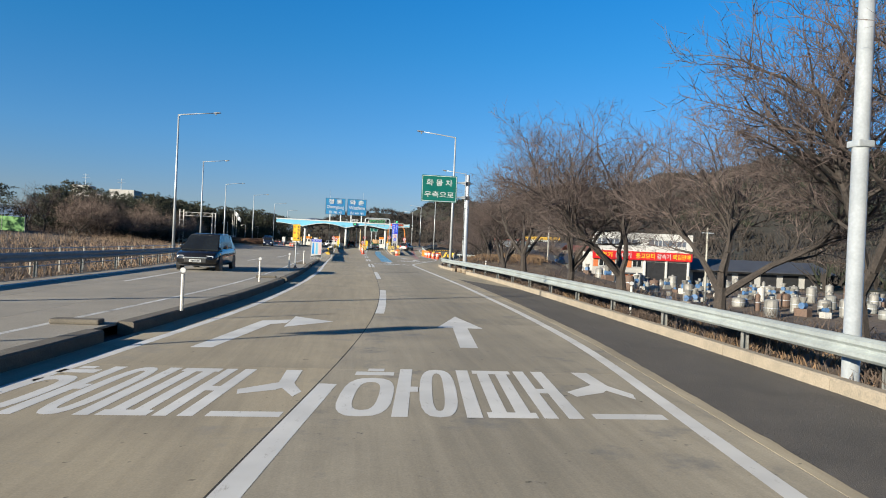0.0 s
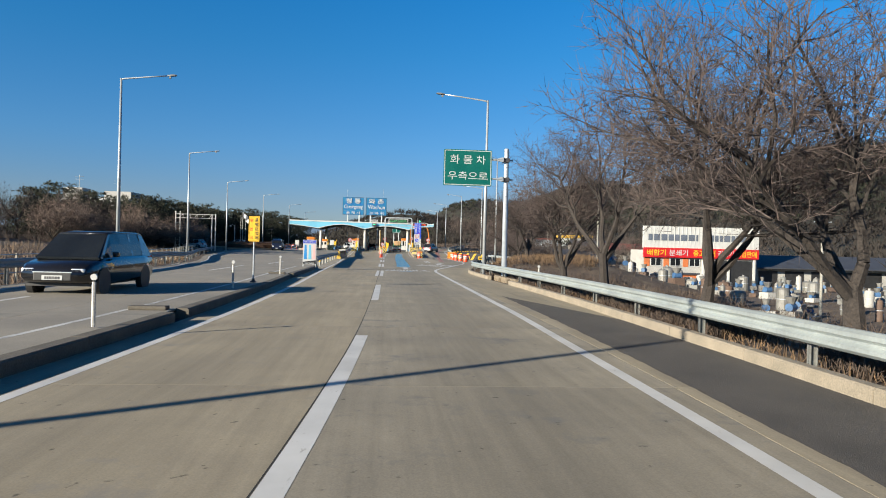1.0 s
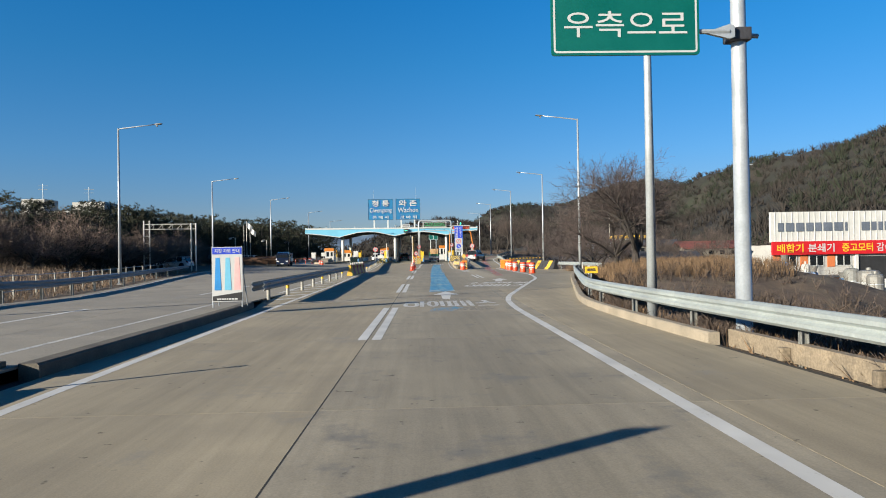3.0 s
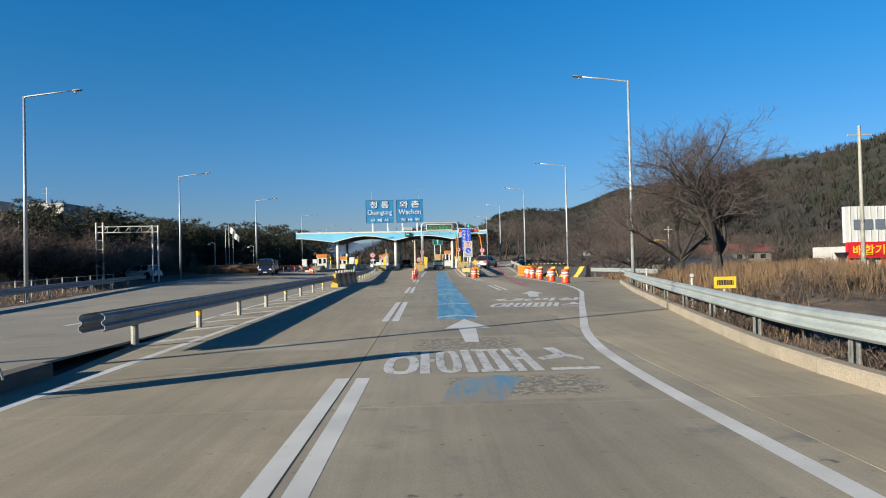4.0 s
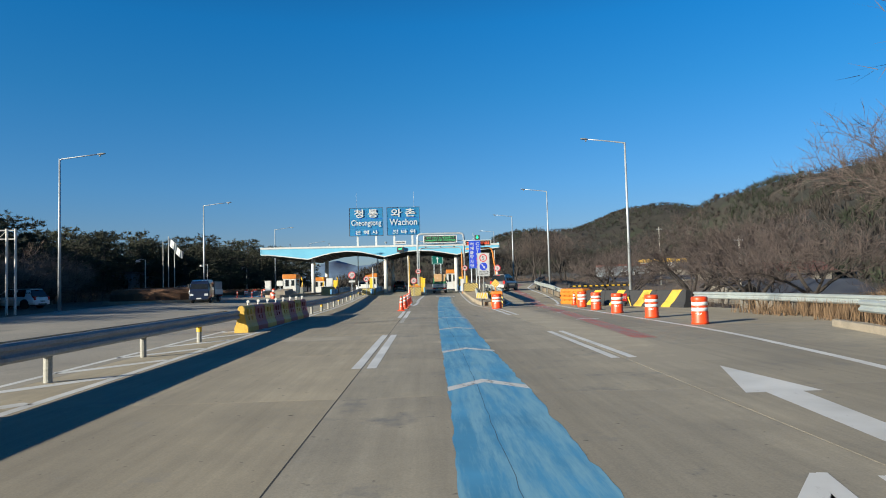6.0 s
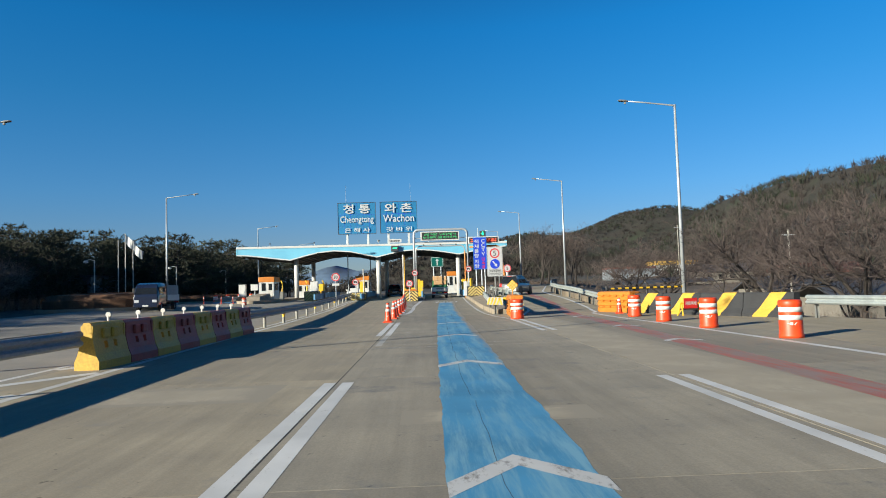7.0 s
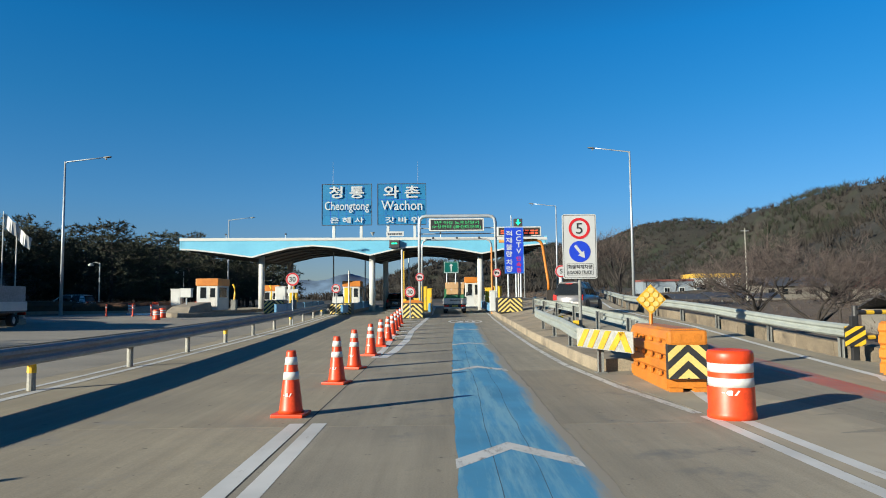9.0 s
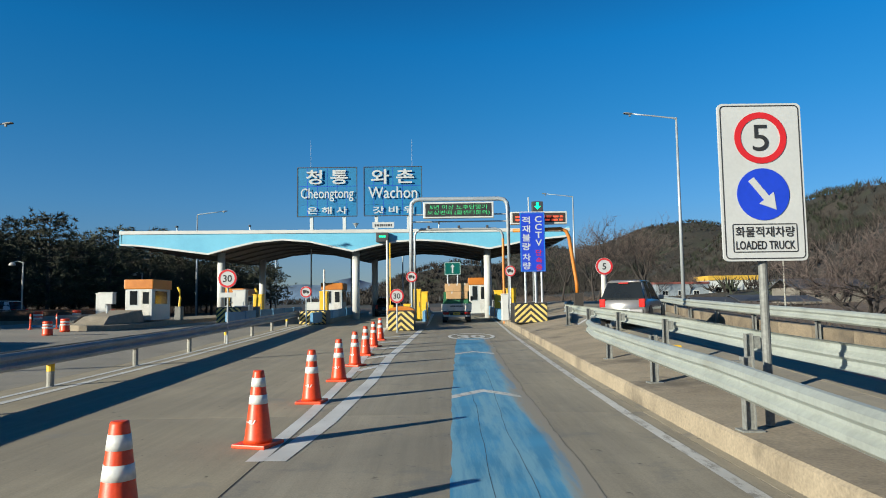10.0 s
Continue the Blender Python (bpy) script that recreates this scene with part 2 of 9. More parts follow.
M_RPOST = surf("grey_rail_post", (0.32, 0.31, 0.27), (0.22, 0.21, 0.18), scale=3, fine=30, rough=0.6, bump=0.05, stain=(0.18, 0.13, 0.08), stain_scale=4, stain_at=0.6)
M_CHAN = surf("dull_zinc_channel", (0.21, 0.215, 0.205), (0.14, 0.14, 0.13), scale=3, fine=30, rough=0.65, metal=0.1, bump=0.05, stain=(0.13, 0.09, 0.06), stain_scale=5, stain_at=0.62)
M_POST = surf("white_post", (0.58, 0.56, 0.52), (0.42, 0.4, 0.36), scale=3, fine=30, rough=0.55, bump=0.03)
M_YELLOW = surf("yellow_paint", (0.8, 0.5, 0.03), (0.62, 0.36, 0.02), scale=2.5, fine=30, rough=0.5, bump=0.05, mix=0.3)
M_BLACK = surf("black_paint", (0.03, 0.03, 0.032), (0.018, 0.018, 0.018), scale=2, fine=30, rough=0.5, bump=0.05)
M_ORANGE = surf("orange_plastic", (0.72, 0.062, 0.01), (0.56, 0.045, 0.008), scale=3.0, fine=30, rough=0.45, bump=0.04, mix=0.25)
M_AMBER = surf("amber_plastic", (0.53, 0.18, 0.02), (0.42, 0.135, 0.016), scale=2.0, fine=30, rough=0.45, bump=0.04, mix=0.25)
M_REFL = surf("white_reflective_band", (0.66, 0.66, 0.64), (0.52, 0.51, 0.49), scale=4, fine=40, rough=0.4, bump=0.02, mix=0.15)
M_WPLATE = surf("white_sign_face", (0.45, 0.455, 0.45), (0.41, 0.415, 0.41), scale=1.5, fine=30, rough=0.4, bump=0.0, mix=0.08)
M_GREEN = surf("green_sign_face", (0.0, 0.098, 0.08), (0.0, 0.082, 0.066), scale=1.2, fine=25, rough=0.4, bump=0.0, mix=0.12)
M_BLUE = surf("blue_sign_face", (0.03, 0.23, 0.53), (0.02, 0.17, 0.43), scale=1.0, fine=20, rough=0.4, bump=0.0, mix=0.15)
M_NAMEB = surf("pale_blue_sign_face", (0.004, 0.15, 0.31), (0.003, 0.12, 0.27), scale=0.5, fine=14, rough=0.6, bump=0.0, mix=0.15)
M_DBLUE = surf("royal_blue_face", (0.015, 0.05, 0.5), (0.012, 0.04, 0.4), scale=1.0, fine=20, rough=0.4, bump=0.0, mix=0.12)
M_RED = surf("red_sign_face", (0.5, 0.016, 0.02), (0.42, 0.012, 0.016), scale=1.5, fine=25, rough=0.4, bump=0.0, mix=0.12)
M_CYAN = surf("pale_blue_fascia", (0.15, 0.43, 0.58), (0.13, 0.37, 0.52), scale=0.6, fine=12, rough=0.4, bump=0.02, mix=0.12)
M_WPAINT = surf("white_painted_metal", (0.53, 0.53, 0.51), (0.44, 0.44, 0.42), scale=1.0, fine=20, rough=0.5, bump=0.02, mix=0.12, stain=(0.45, 0.42, 0.36), stain_scale=1.3, stain_at=0.7)
# near-black grey: shade of the canopy's underside is put into the colour
M_SOFFIT = surf("shade_dark_soffit_panel", (0.075, 0.075, 0.075), (0.055, 0.055, 0.055), scale=0.8, fine=15, rough=0.7, bump=0.02)
M_DARK = surf("dark_grey_plastic", (0.05, 0.05, 0.055), (0.035, 0.035, 0.04), scale=2, fine=30, rough=0.55, bump=0.03)
M_TYRE = surf("tyre_rubber", (0.022, 0.022, 0.023), (0.014, 0.014, 0.014), scale=6, fine=60, rough=0.85, bump=0.15)
M_GLASS = surf("dark_window_glass", (0.015, 0.018, 0.02), (0.01, 0.012, 0.014), scale=1, fine=4, rough=0.12, bump=0.0, mix=0.05)
M_RLAMP = surf("red_lamp_lens", (0.5, 0.015, 0.01), (0.4, 0.01, 0.01), rough=0.2, bump=0.0, mix=0.1)
M_BARK = surf("bark", (0.05, 0.04, 0.034), (0.022, 0.018, 0.016), scale=5, fine=30, rough=0.95, bump=0.8, mix=0.8)
M_TWIG = surf("winter_twigs", (0.1, 0.075, 0.067), (0.054, 0.041, 0.038), scale=1.5, fine=10, rough=0.95, bump=0.0, mix=0.6, rand=0.2)
M_TWIGM = surf("brown_winter_twigs", (0.108, 0.08, 0.068), (0.058, 0.044, 0.038), scale=1.4, fine=9, rough=0.95, bump=0.0, mix=0.6, rand=0.22)
M_TWIGL = surf("pale_thicket_twigs", (0.2, 0.145, 0.115), (0.11, 0.08, 0.064), scale=1.2, fine=8, rough=0.95, bump=0.0, mix=0.6, rand=0.25)
M_CRACK = surf("pavement_crack", (0.07, 0.12, 0.16), (0.05, 0.09, 0.12), rough=0.9, bump=0.0)
M_PINE = surf("pine_needles", (0.056, 0.06, 0.034), (0.022, 0.026, 0.015), scale=1.2, fine=12, rough=0.9, bump=0.0, mix=0.9, rand=0.25)
M_REED = surf("dry_reeds", (0.2, 0.125, 0.066), (0.085, 0.054, 0.032), scale=1.2, fine=8, rough=0.95, bump=0.0, mix=0.7)
M_HEDGE = surf("brown_winter_hedge", (0.13, 0.065, 0.035), (0.065, 0.035, 0.02), scale=2, fine=15, rough=0.95, bump=0.3, mix=0.9)
M_BRUSH = surf("brown_brushwood", (0.12, 0.085, 0.064), (0.058, 0.042, 0.034), scale=1.3, fine=9, rough=1.0, bump=0.0, mix=0.8, rand=0.2)


# ---- mesh helpers ----
def part(name, bm, mat, parent=None, label="", smooth=False):
    me = bpy.data.meshes.new(name)
    if smooth:
        for f in bm.faces:
            f.smooth = True
    bm.normal_update()
    bm.to_mesh(me)
    bm.free()
    me.materials.append(mat)
    ob = new(name, me)
    if parent is not None:
        ob.parent = parent
    if label:
        ob["label"] = label
    return ob


def raw(name, verts, faces, mat, parent=None, label="", smooth=False):
    me = bpy.data.meshes.new(name)
    me.from_pydata(verts, [], faces)
    me.materials.append(mat)
    if smooth:
        me.polygons.foreach_set("use_smooth", [True] * len(me.polygons))
    me.update()
    ob = new(name, me)
    if parent is not None:
        ob.parent = parent
    if label:
        ob["label"] = label
    return ob


def thing(name, label, category, loc=(0, 0, 0), rz=0.0, group="", kind=""):
    ob = new(name)
    ob.matrix_basis = pose(*loc, 0, 0, rz)
    return tagged(ob, label, category, group, kind)


def B():
    return bmesh.new()


def box(bm, x0, x1, y0, y1, z0, z1, bevel=0.0):
    r = bmesh.ops.create_cube(bm, size=1.0)
    bmesh.ops.scale(bm, vec=(x1 - x0, y1 - y0, z1 - z0), verts=r["verts"])
    bmesh.ops.translate(bm, vec=((x0 + x1) / 2, (y0 + y1) / 2, (z0 + z1) / 2), verts=r["verts"])
    if bevel:
        es = list({e for v in r["verts"] for e in v.link_edges})
        bmesh.ops.bevel(bm, geom=es, offset=bevel, segments=2, affect="EDGES", profile=0.6)
    return bm


def cyl(bm, p0, p1, r0, r1=None, n=12, cap=True):
    p0, p1 = Vector(p0), Vector(p1)
    r1 = r0 if r1 is None else r1
    q = (p1 - p0).to_track_quat("Z", "Y")
    rings = []
    for p, r in ((p0, r0), (p1, r1)):
        rings.append([bm.verts.new(p + q @ Vector((r * math.cos(2 * math.pi * k / n), r * math.sin(2 * math.pi * k / n), 0))) for k in range(n)])
    for k in range(n):
        bm.faces.new((rings[0][k], rings[0][(k + 1) % n], rings[1][(k + 1) % n], rings[1][k]))
    if cap:
        bm.faces.new(rings[0][::-1])
        bm.faces.new(rings[1])
    return bm


def lathe(bm, prof, n=20, c=(0, 0, 0)):
    """Turned shape from (radius, height) rows round the z axis at c."""
    rings = [[bm.verts.new((c[0] + r * math.cos(2 * math.pi * k / n), c[1] + r * math.sin(2 * math.pi * k / n), c[2] + z)) for k in range(n)] for r, z in prof]
    for a, b in zip(rings, rings[1:]):
        for k in range(n):
            bm.faces.new((a[k], a[(k + 1) % n], b[(k + 1) % n], b[k]))
    bm.faces.new(rings[0][::-1])
    bm.faces.new(rings[-1])
    return bm


def tube(bm, pts, r, n=8):
    """Round bar along a path; r is one radius or one for each point."""
    pts = [Vector(p) for p in pts]
    rs = r if isinstance(r, (list, tuple)) else [r] * len(pts)
    rings = []
    up = Vector((0, 0, 1))
    for i, p in enumerate(pts):
        d = (pts[min(i + 1, len(pts) - 1)] - pts[max(i - 1, 0)]).normalized()
        a = d.cross(up)
        if a.length < 1e-3:
            a = d.cross(Vector((0, 1, 0)))
        a.normalize()
        b = d.cross(a)
        rings.append([bm.verts.new(p + (a * math.cos(2 * math.pi * k / n) + b * math.sin(2 * math.pi * k / n)) * rs[i]) for k in range(n)])
    for a, b in zip(rings, rings[1:]):
        for k in range(n):
            bm.faces.new((a[k], a[(k + 1) % n], b[(k + 1) % n], b[k]))
    bm.faces.new(rings[0][::-1])
    bm.faces.new(rings[-1])
    return bm


def prism(bm, outline, y0, y1):
    """Upright plate: outline of (x, z) points between the planes y0 and y1."""
    a = [bm.verts.new((x, y0, z)) for x, z in outline]
    b = [bm.verts.new((x, y1, z)) for x, z in outline]
    k = len(outline)
    bm.faces.new(a)
    bm.faces.new(b[::-1])
    for i in range(k):
        bm.faces.new((a[(i + 1) % k], a[i], b[i], b[(i + 1) % k]))
    return bm


def xprism(bm, outline, x0, x1):
    """Plate across x: outline of (y, z) points between x0 and x1."""
    a = [bm.verts.new((x0, y, z)) for y, z in outline]
    b = [bm.verts.new((x1, y, z)) for y, z in outline]
    k = len(outline)
    bm.faces.new(a[::-1])
    bm.faces.new(b)
    for i in range(k):
        bm.faces.new((a[i], a[(i + 1) % k], b[(i + 1) % k], b[i]))
    return bm


def rrect(x0, x1, z0, z1, r, n=4):
    out = []
    for cx, cz, s in ((x1 - r, z1 - r, 0), (x0 + r, z1 - r, 90), (x0 + r, z0 + r, 180), (x1 - r, z0 + r, 270)):
        out += [(cx + r * math.cos(radians(s + 90 * k / n)), cz + r * math.sin(radians(s + 90 * k / n))) for k in range(n + 1)]
    return out[::-1]


def disc(cx, cz, r, n=28):
    return [(cx + r * math.cos(-2 * math.pi * k / n), cz + r * math.sin(-2 * math.pi * k / n)) for k in range(n)]


def annulus(bm, cx, cz, r0, r1, y0, y1, n=32):
    rings = [[bm.verts.new((cx + r * math.cos(2 * math.pi * k / n), y, cz + r * math.sin(2 * math.pi * k / n))) for k in range(n)] for r, y in ((r0, y0), (r1, y0), (r1, y1), (r0, y1))]
    for a, b in zip(rings, rings[1:] + rings[:1]):
        for k in range(n):
            bm.faces.new((a[k], a[(k + 1) % n], b[(k + 1) % n], b[k]))
    bmesh.ops.recalc_face_normals(bm, faces=bm.faces)
    return bm


def band(bm, rows, y0, y1):
    """Continuous upright band through rows of (x, lower z, upper z) between two planes."""
    prev = None
    for x, lo, hi in rows:
        cur = [bm.verts.new(p) for p in ((x, y0, lo), (x, y0, hi), (x, y1, hi), (x, y1, lo))]
        if prev:
            for i in range(4):
                bm.faces.new((prev[i], prev[(i + 1) % 4], cur[(i + 1) % 4], cur[i]))
        else:
            bm.faces.new(cur)
        prev = cur
    bm.faces.new(prev[::-1])
    bmesh.ops.recalc_face_normals(bm, faces=bm.faces)
    return bm


def sweep(bm, profile, path, closed=True):
    """Sweeps a (sideways, up) profile along a path of ground points; sideways is to the right of the path."""
    path = [Vector(p) for p in path]
    rings = []
    for i, p in enumerate(path):
        d = path[min(i + 1, len(path) - 1)] - path[max(i - 1, 0)]
        d.z = 0
        d.normalize()
        s = Vector((d.y, -d.x, 0))
        rings.append([bm.verts.new(p + s * u + Vector((0, 0, z))) for u, z in profile])
    k = len(profile)
    for a, b in zip(rings, rings[1:]):
        for i in range(k if closed else k - 1):
            bm.faces.new((a[i], b[i], b[(i + 1) % k], a[(i + 1) % k]))
    if closed:
        bm.faces.new(rings[0])
        bm.faces.new(rings[-1][::-1])
    return bm


def text_data(body, bold=0.018):
    c = bpy.data.curves.new("lettering", "FONT")
    c.body = body
    c.resolution_u = 3
    c.offset = bold
    ob = bpy.data.objects.new("lettering", c)
    me = bpy.data.meshes.new_from_object(ob)
    bpy.data.objects.remove(ob)
    bpy.data.curves.remove(c)
    v = np.empty(len(me.vertices) * 3)
    me.vertices.foreach_get("co", v)
    v = v.reshape(-1, 3)
    f = [tuple(p.vertices) for p in me.polygons]
    bpy.data.meshes.remove(me)
    lo, hi = v.min(0), v.max(0)
    u = (v - lo) / np.maximum(hi - lo, 1e-6)
    return u, f


def letters(body, x0, x1, z0, z1, y, mat, parent, name="lettering", label="", split=False, bold=0.018):
    """Upright flat lettering that fills the box and faces -y; split makes each character a part."""
    u, f = text_data(body, bold)
    vs = [(x0 + (x1 - x0) * a, y, z0 + (z1 - z0) * b) for a, b, _ in u]
    if not split:
        return raw(name, vs, f, mat, parent, label)
    spans = sorted((min(vs[i][0] for i in q), max(vs[i][0] for i in q), k) for k, q in enumerate(f))
    groups, end = [], -1e9
    for lo, hi, k in spans:
        if lo > end + 0.004 * (x1 - x0):
            groups.append([])
        groups[-1].append(k)
        end = max(end, hi)
    for g in groups:
        idx = sorted({i for k in g for i in f[k]})
        at = {i: j for j, i in enumerate(idx)}
        raw("letter", [vs[i] for i in idx], [tuple(at[i] for i in f[k]) for k in g], mat, parent, label)


def bars(x0, x1, z0, z1, y, mat, parent, rows=2, fill=0.6, seed=1, name="lettering"):
    """Writing too small to read: plain bars of its size."""
    rnd = random.Random(seed)
    bm = B()
    h = (z1 - z0) / rows
    for r in range(rows):
        x = x0
        while x < x1 - 0.02 * (x1 - x0):
            w = min((x1 - x0) * rnd.uniform(0.07, 0.14), x1 - x)
            prism(bm, [(x, z0 + r * h), (x, z0 + (r + fill) * h), (x + w, z0 + (r + fill) * h), (x + w, z0 + r * h)], y - 0.002, y)
            x += w + (x1 - x0) * 0.03
    return part(name, bm, mat, parent)


def table(rows):
    xs, ys = [r[0] for r in rows], [r[1] for r in rows]

    def f(y):
        return float(np.interp(y, xs, ys))
    return f


def smoothed(rows, step=1.0, k=5):
    """Piecewise line through the rows, rounded off at its corners."""
    xs = np.arange(rows[0][0], rows[-1][0] + step, step)
    v = np.interp(xs, [r[0] for r in rows], [r[1] for r in rows])
    pad = np.concatenate([v[0] + (np.arange(-k, 0)) * (v[1] - v[0]), v, v[-1] + np.arange(1, k + 1) * (v[-1] - v[-2])])
    w = np.convolve(pad, np.ones(2 * k + 1) / (2 * k + 1), "valid")

    def f(y):
        return float(np.interp(y, xs, w))
    return f

# ---- plan: lines along the road (x for a given y) ----
JOINT = smoothed([(-60, -11.0), (-20, -3.75), (1.2, -1.05), (5, -0.47), (7, -0.18), (10, 0.15), (14, 0.52), (22, 0.9), (30, 1.04), (57, 1.27), (73, 1.33), (90, 1.44), (110, 1.52), (140, 1.75), (200, 2.2)], 1.0, 3)
EDGE_L = smoothed([(-60, -13.6), (-20, -6.9), (1, -4.25), (4.4, -3.82), (7, -3.5), (14, -2.69), (20, -2.38), (28, -2.15), (38, -2.12), (50, -2.38), (62, -2.57), (72, -2.66), (80, -2.85), (95, -3.3), (116, -3.75), (140, -4.2), (200, -5.2)], 1.0, 3)
KERB_L = smoothed([(-60, -14.2), (-20, -7.5), (5, -4.25), (16, -3.2), (24, -2.82), (37, -2.8), (43, -3.0), (57, -3.05), (62, -3.4), (100, -4.2), (200, -6.0)], 1.0, 3)
EDGE_R = smoothed([(-60, -6.0), (-20, 0.6), (1.3, 3.22), (4.4, 3.65), (8, 4.12), (9.8, 4.27), (14.5, 4.51), (20, 4.67), (27, 4.85), (56, 5.0), (60, 5.36), (70, 7.61), (79, 9.7), (87, 10.65), (95, 10.72), (102, 10.72), (109, 10.6), (112, 10.7)], 1.0, 2)
KERB_R = smoothed([(-60, -3.0), (-20, 3.9), (4, 6.39), (10, 6.68), (20, 7.1), (30, 7.36), (40, 7.3), (50, 7.0), (56, 7.15), (61, 8.15), (67, 9.4), (76.6, 11.4), (88, 14.1)], 1.0, 2)
LANE_R = smoothed([(-60, -5.5), (-20, 1.05), (1.3, 3.67), (9.8, 4.62), (20, 5.12), (27, 5.2), (34, 5.2), (56, 5.45), (84, 6.38), (109, 6.55), (113, 6.15), (123, 6.3), (131, 6.55), (147, 6.9), (200, 8.6)], 1.0, 2)
SHOULDER_L = smoothed([(-60, -5.3), (-20, 1.2), (1.3, 3.82), (9.8, 4.82), (20, 5.34), (27, 5.55), (34, 5.6)], 1.0, 2)
OPP_L = smoothed([(-60, -20), (-20, -13.0), (0, -10.4), (32, -10.2), (50, -11.2), (73, -15.0), (90, -19.0), (108, -21.3), (150, -21.3), (200, -21.0)], 1.0, 4)
RAMP_L = table([(109, 7.2), (113.5, 7.7), (117, 8.3), (138, 8.7), (144, 10.0), (150, 10.9), (160, 12.6), (200, 22.0)])
RAMP_R = table([(88, 15.5), (96, 17.6), (103, 16.6), (110, 13.4), (115, 12.4), (120, 12.72), (124, 12.82), (132, 13.2), (140, 14.1), (160, 18.0), (200, 27.0)])


def rise(s):
    return float(np.interp(s, [112, 118, 124, 130, 140, 150, 160, 170, 180], [0, 0.015, 0.05, 0.11, 0.26, 0.43, 0.57, 0.66, 0.7]))


def gz(x, y):
    """Height of the pavement: level, then climbing gently to the toll plaza, sooner on the far side; the side lane ramps up more."""
    side = 0.0
    if y > 107 and x > LANE_R(y):
        side = min(1.0, 2 * (x - LANE_R(y)) / (RAMP_R(y) - LANE_R(y))) * float(np.interp(y, [107, 112, 116, 120, 124, 128, 132, 140, 160, 200], [0, 0.02, 0.05, 0.18, 0.37, 0.47, 0.52, 0.6, 0.75, 1.0]))
    return rise(y + min(max((KERB_L(y) - 0.3 - x) * 2.2, 0), 34)) + side


def opp_up(y):
    return 0.17 * float(np.interp(y, [57, 66], [1, 0]))


def bump_hill(x, y, cx, cy, sx, sy, h, turn=0.0):
    c, s = math.cos(radians(turn)), math.sin(radians(turn))
    u, v = (x - cx) * c + (y - cy) * s, -(x - cx) * s + (y - cy) * c
    return h * math.exp(-(u / sx) ** 2 - (v / sy) ** 2)


HILLS = [(340, 1140, 173, 350, 105, 0), (261, 593, 45, 157, 59, 0), (255, 376, 110, 124, 39, 0), (224, 210, 67, 205, 9, 0), (113, 948, 77, 326, 33, 0), (225, 961, 234, 74, 17, 0),
         (8, 640, 62, 40, 27, 0), (386, 223, 124, 265, 47, 0), (300, -60, 110, 150, 40, 0), (-420, 300, 200, 300, 16, 0)]


def terrain(x, y):
    yy = min(max(y, -60), 200)
    lo, hi = OPP_L(yy) - 1.2, (KERB_R(yy) + 1.6 if yy < 88 else RAMP_R(yy) + 1.4)
    z = gz(min(max(x, lo), hi), yy)
    if x < lo:
        d = lo - x
        up = float(np.interp(yy, [95, 112], [1, 0]))
        z += up * float(np.interp(d, [0, 2.5, 8, 25, 60], [0, 0.15, 0.9, 1.6, 2.2])) + (1 - up) * float(np.interp(d, [0, 30, 60], [0, 0, 0.8]))
        z += 0.12 * noise.noise(Vector((x * 0.3, y * 0.3, 0))) * min(1, d / 4)
    elif x > hi:
        d = x - hi
        bank = float(np.interp(yy, [58, 66, 92, 100], [0, 1, 1, 0]))
        fall = float(np.interp(d, [0, 3, 12, 22, 60], [0, -0.15, -2.4, -3.0, -3.0])) * float(np.interp(yy, [170, 200], [1, 0.4]))
        knoll = float(np.interp(d, [0, 2, 9, 22, 60], [0.1, 0.55, 0.7, -2.5, -3.0]))
        z += (1 - bank) * fall + bank * knoll
        z += 0.18 * noise.noise(Vector((x * 0.35, y * 0.35, 3))) * min(1, d / 3)
    far = min(1.0, max(0.0, (math.hypot(x - 5, max(0, abs(y - 80) - 110)) - 45) / 60))
    if far > 0:
        h = sum(bump_hill(x, y, *q) for q in HILLS)
        n = noise.fractal(Vector((x * 0.008, y * 0.008, 0)), 1.0, 2.0, 5)
        z += far * (h + min(6.0, h * 0.15) * n)
    return z


def spaced(edges):
    out = []
    for a, b, st in edges:
        k = max(1, round((b - a) / st))
        out += [a + (b - a) * i / k for i in range(k)]
    return out + [edges[-1][1]]


gx = spaced([(-4000, -800, 400), (-800, -200, 60), (-200, -60, 12), (-60, -24, 3), (-24, 30, 1.2), (30, 80, 3), (80, 500, 10), (500, 900, 25), (900, 4000, 500)])
gy = spaced([(-1500, -200, 160), (-200, -40, 20), (-40, 130, 2.2), (130, 210, 4), (210, 500, 10), (500, 1400, 22), (1400, 4900, 400)])
gverts = [(x, y, terrain(x, y) - 0.10) for y in gy for x in gx]
nx = len(gx)
gfaces = [(j * nx + i, j * nx + i + 1, (j + 1) * nx + i + 1, (j + 1) * nx + i) for j in range(len(gy) - 1) for i in range(nx - 1)]
ground = raw("ground", gverts, gfaces, M_SOIL, smooth=True)
tagged(ground, "dry winter soil and brown wooded slopes round the road", "ground", kind="structure")
ground.data.materials.append(M_HILL)
ground.data.polygons.foreach_set("material_index", [1 if (p.center.x > 75 or p.center.x < -90 or p.center.y > 260 or p.center.y < -150) else 0 for p in ground.data.polygons])

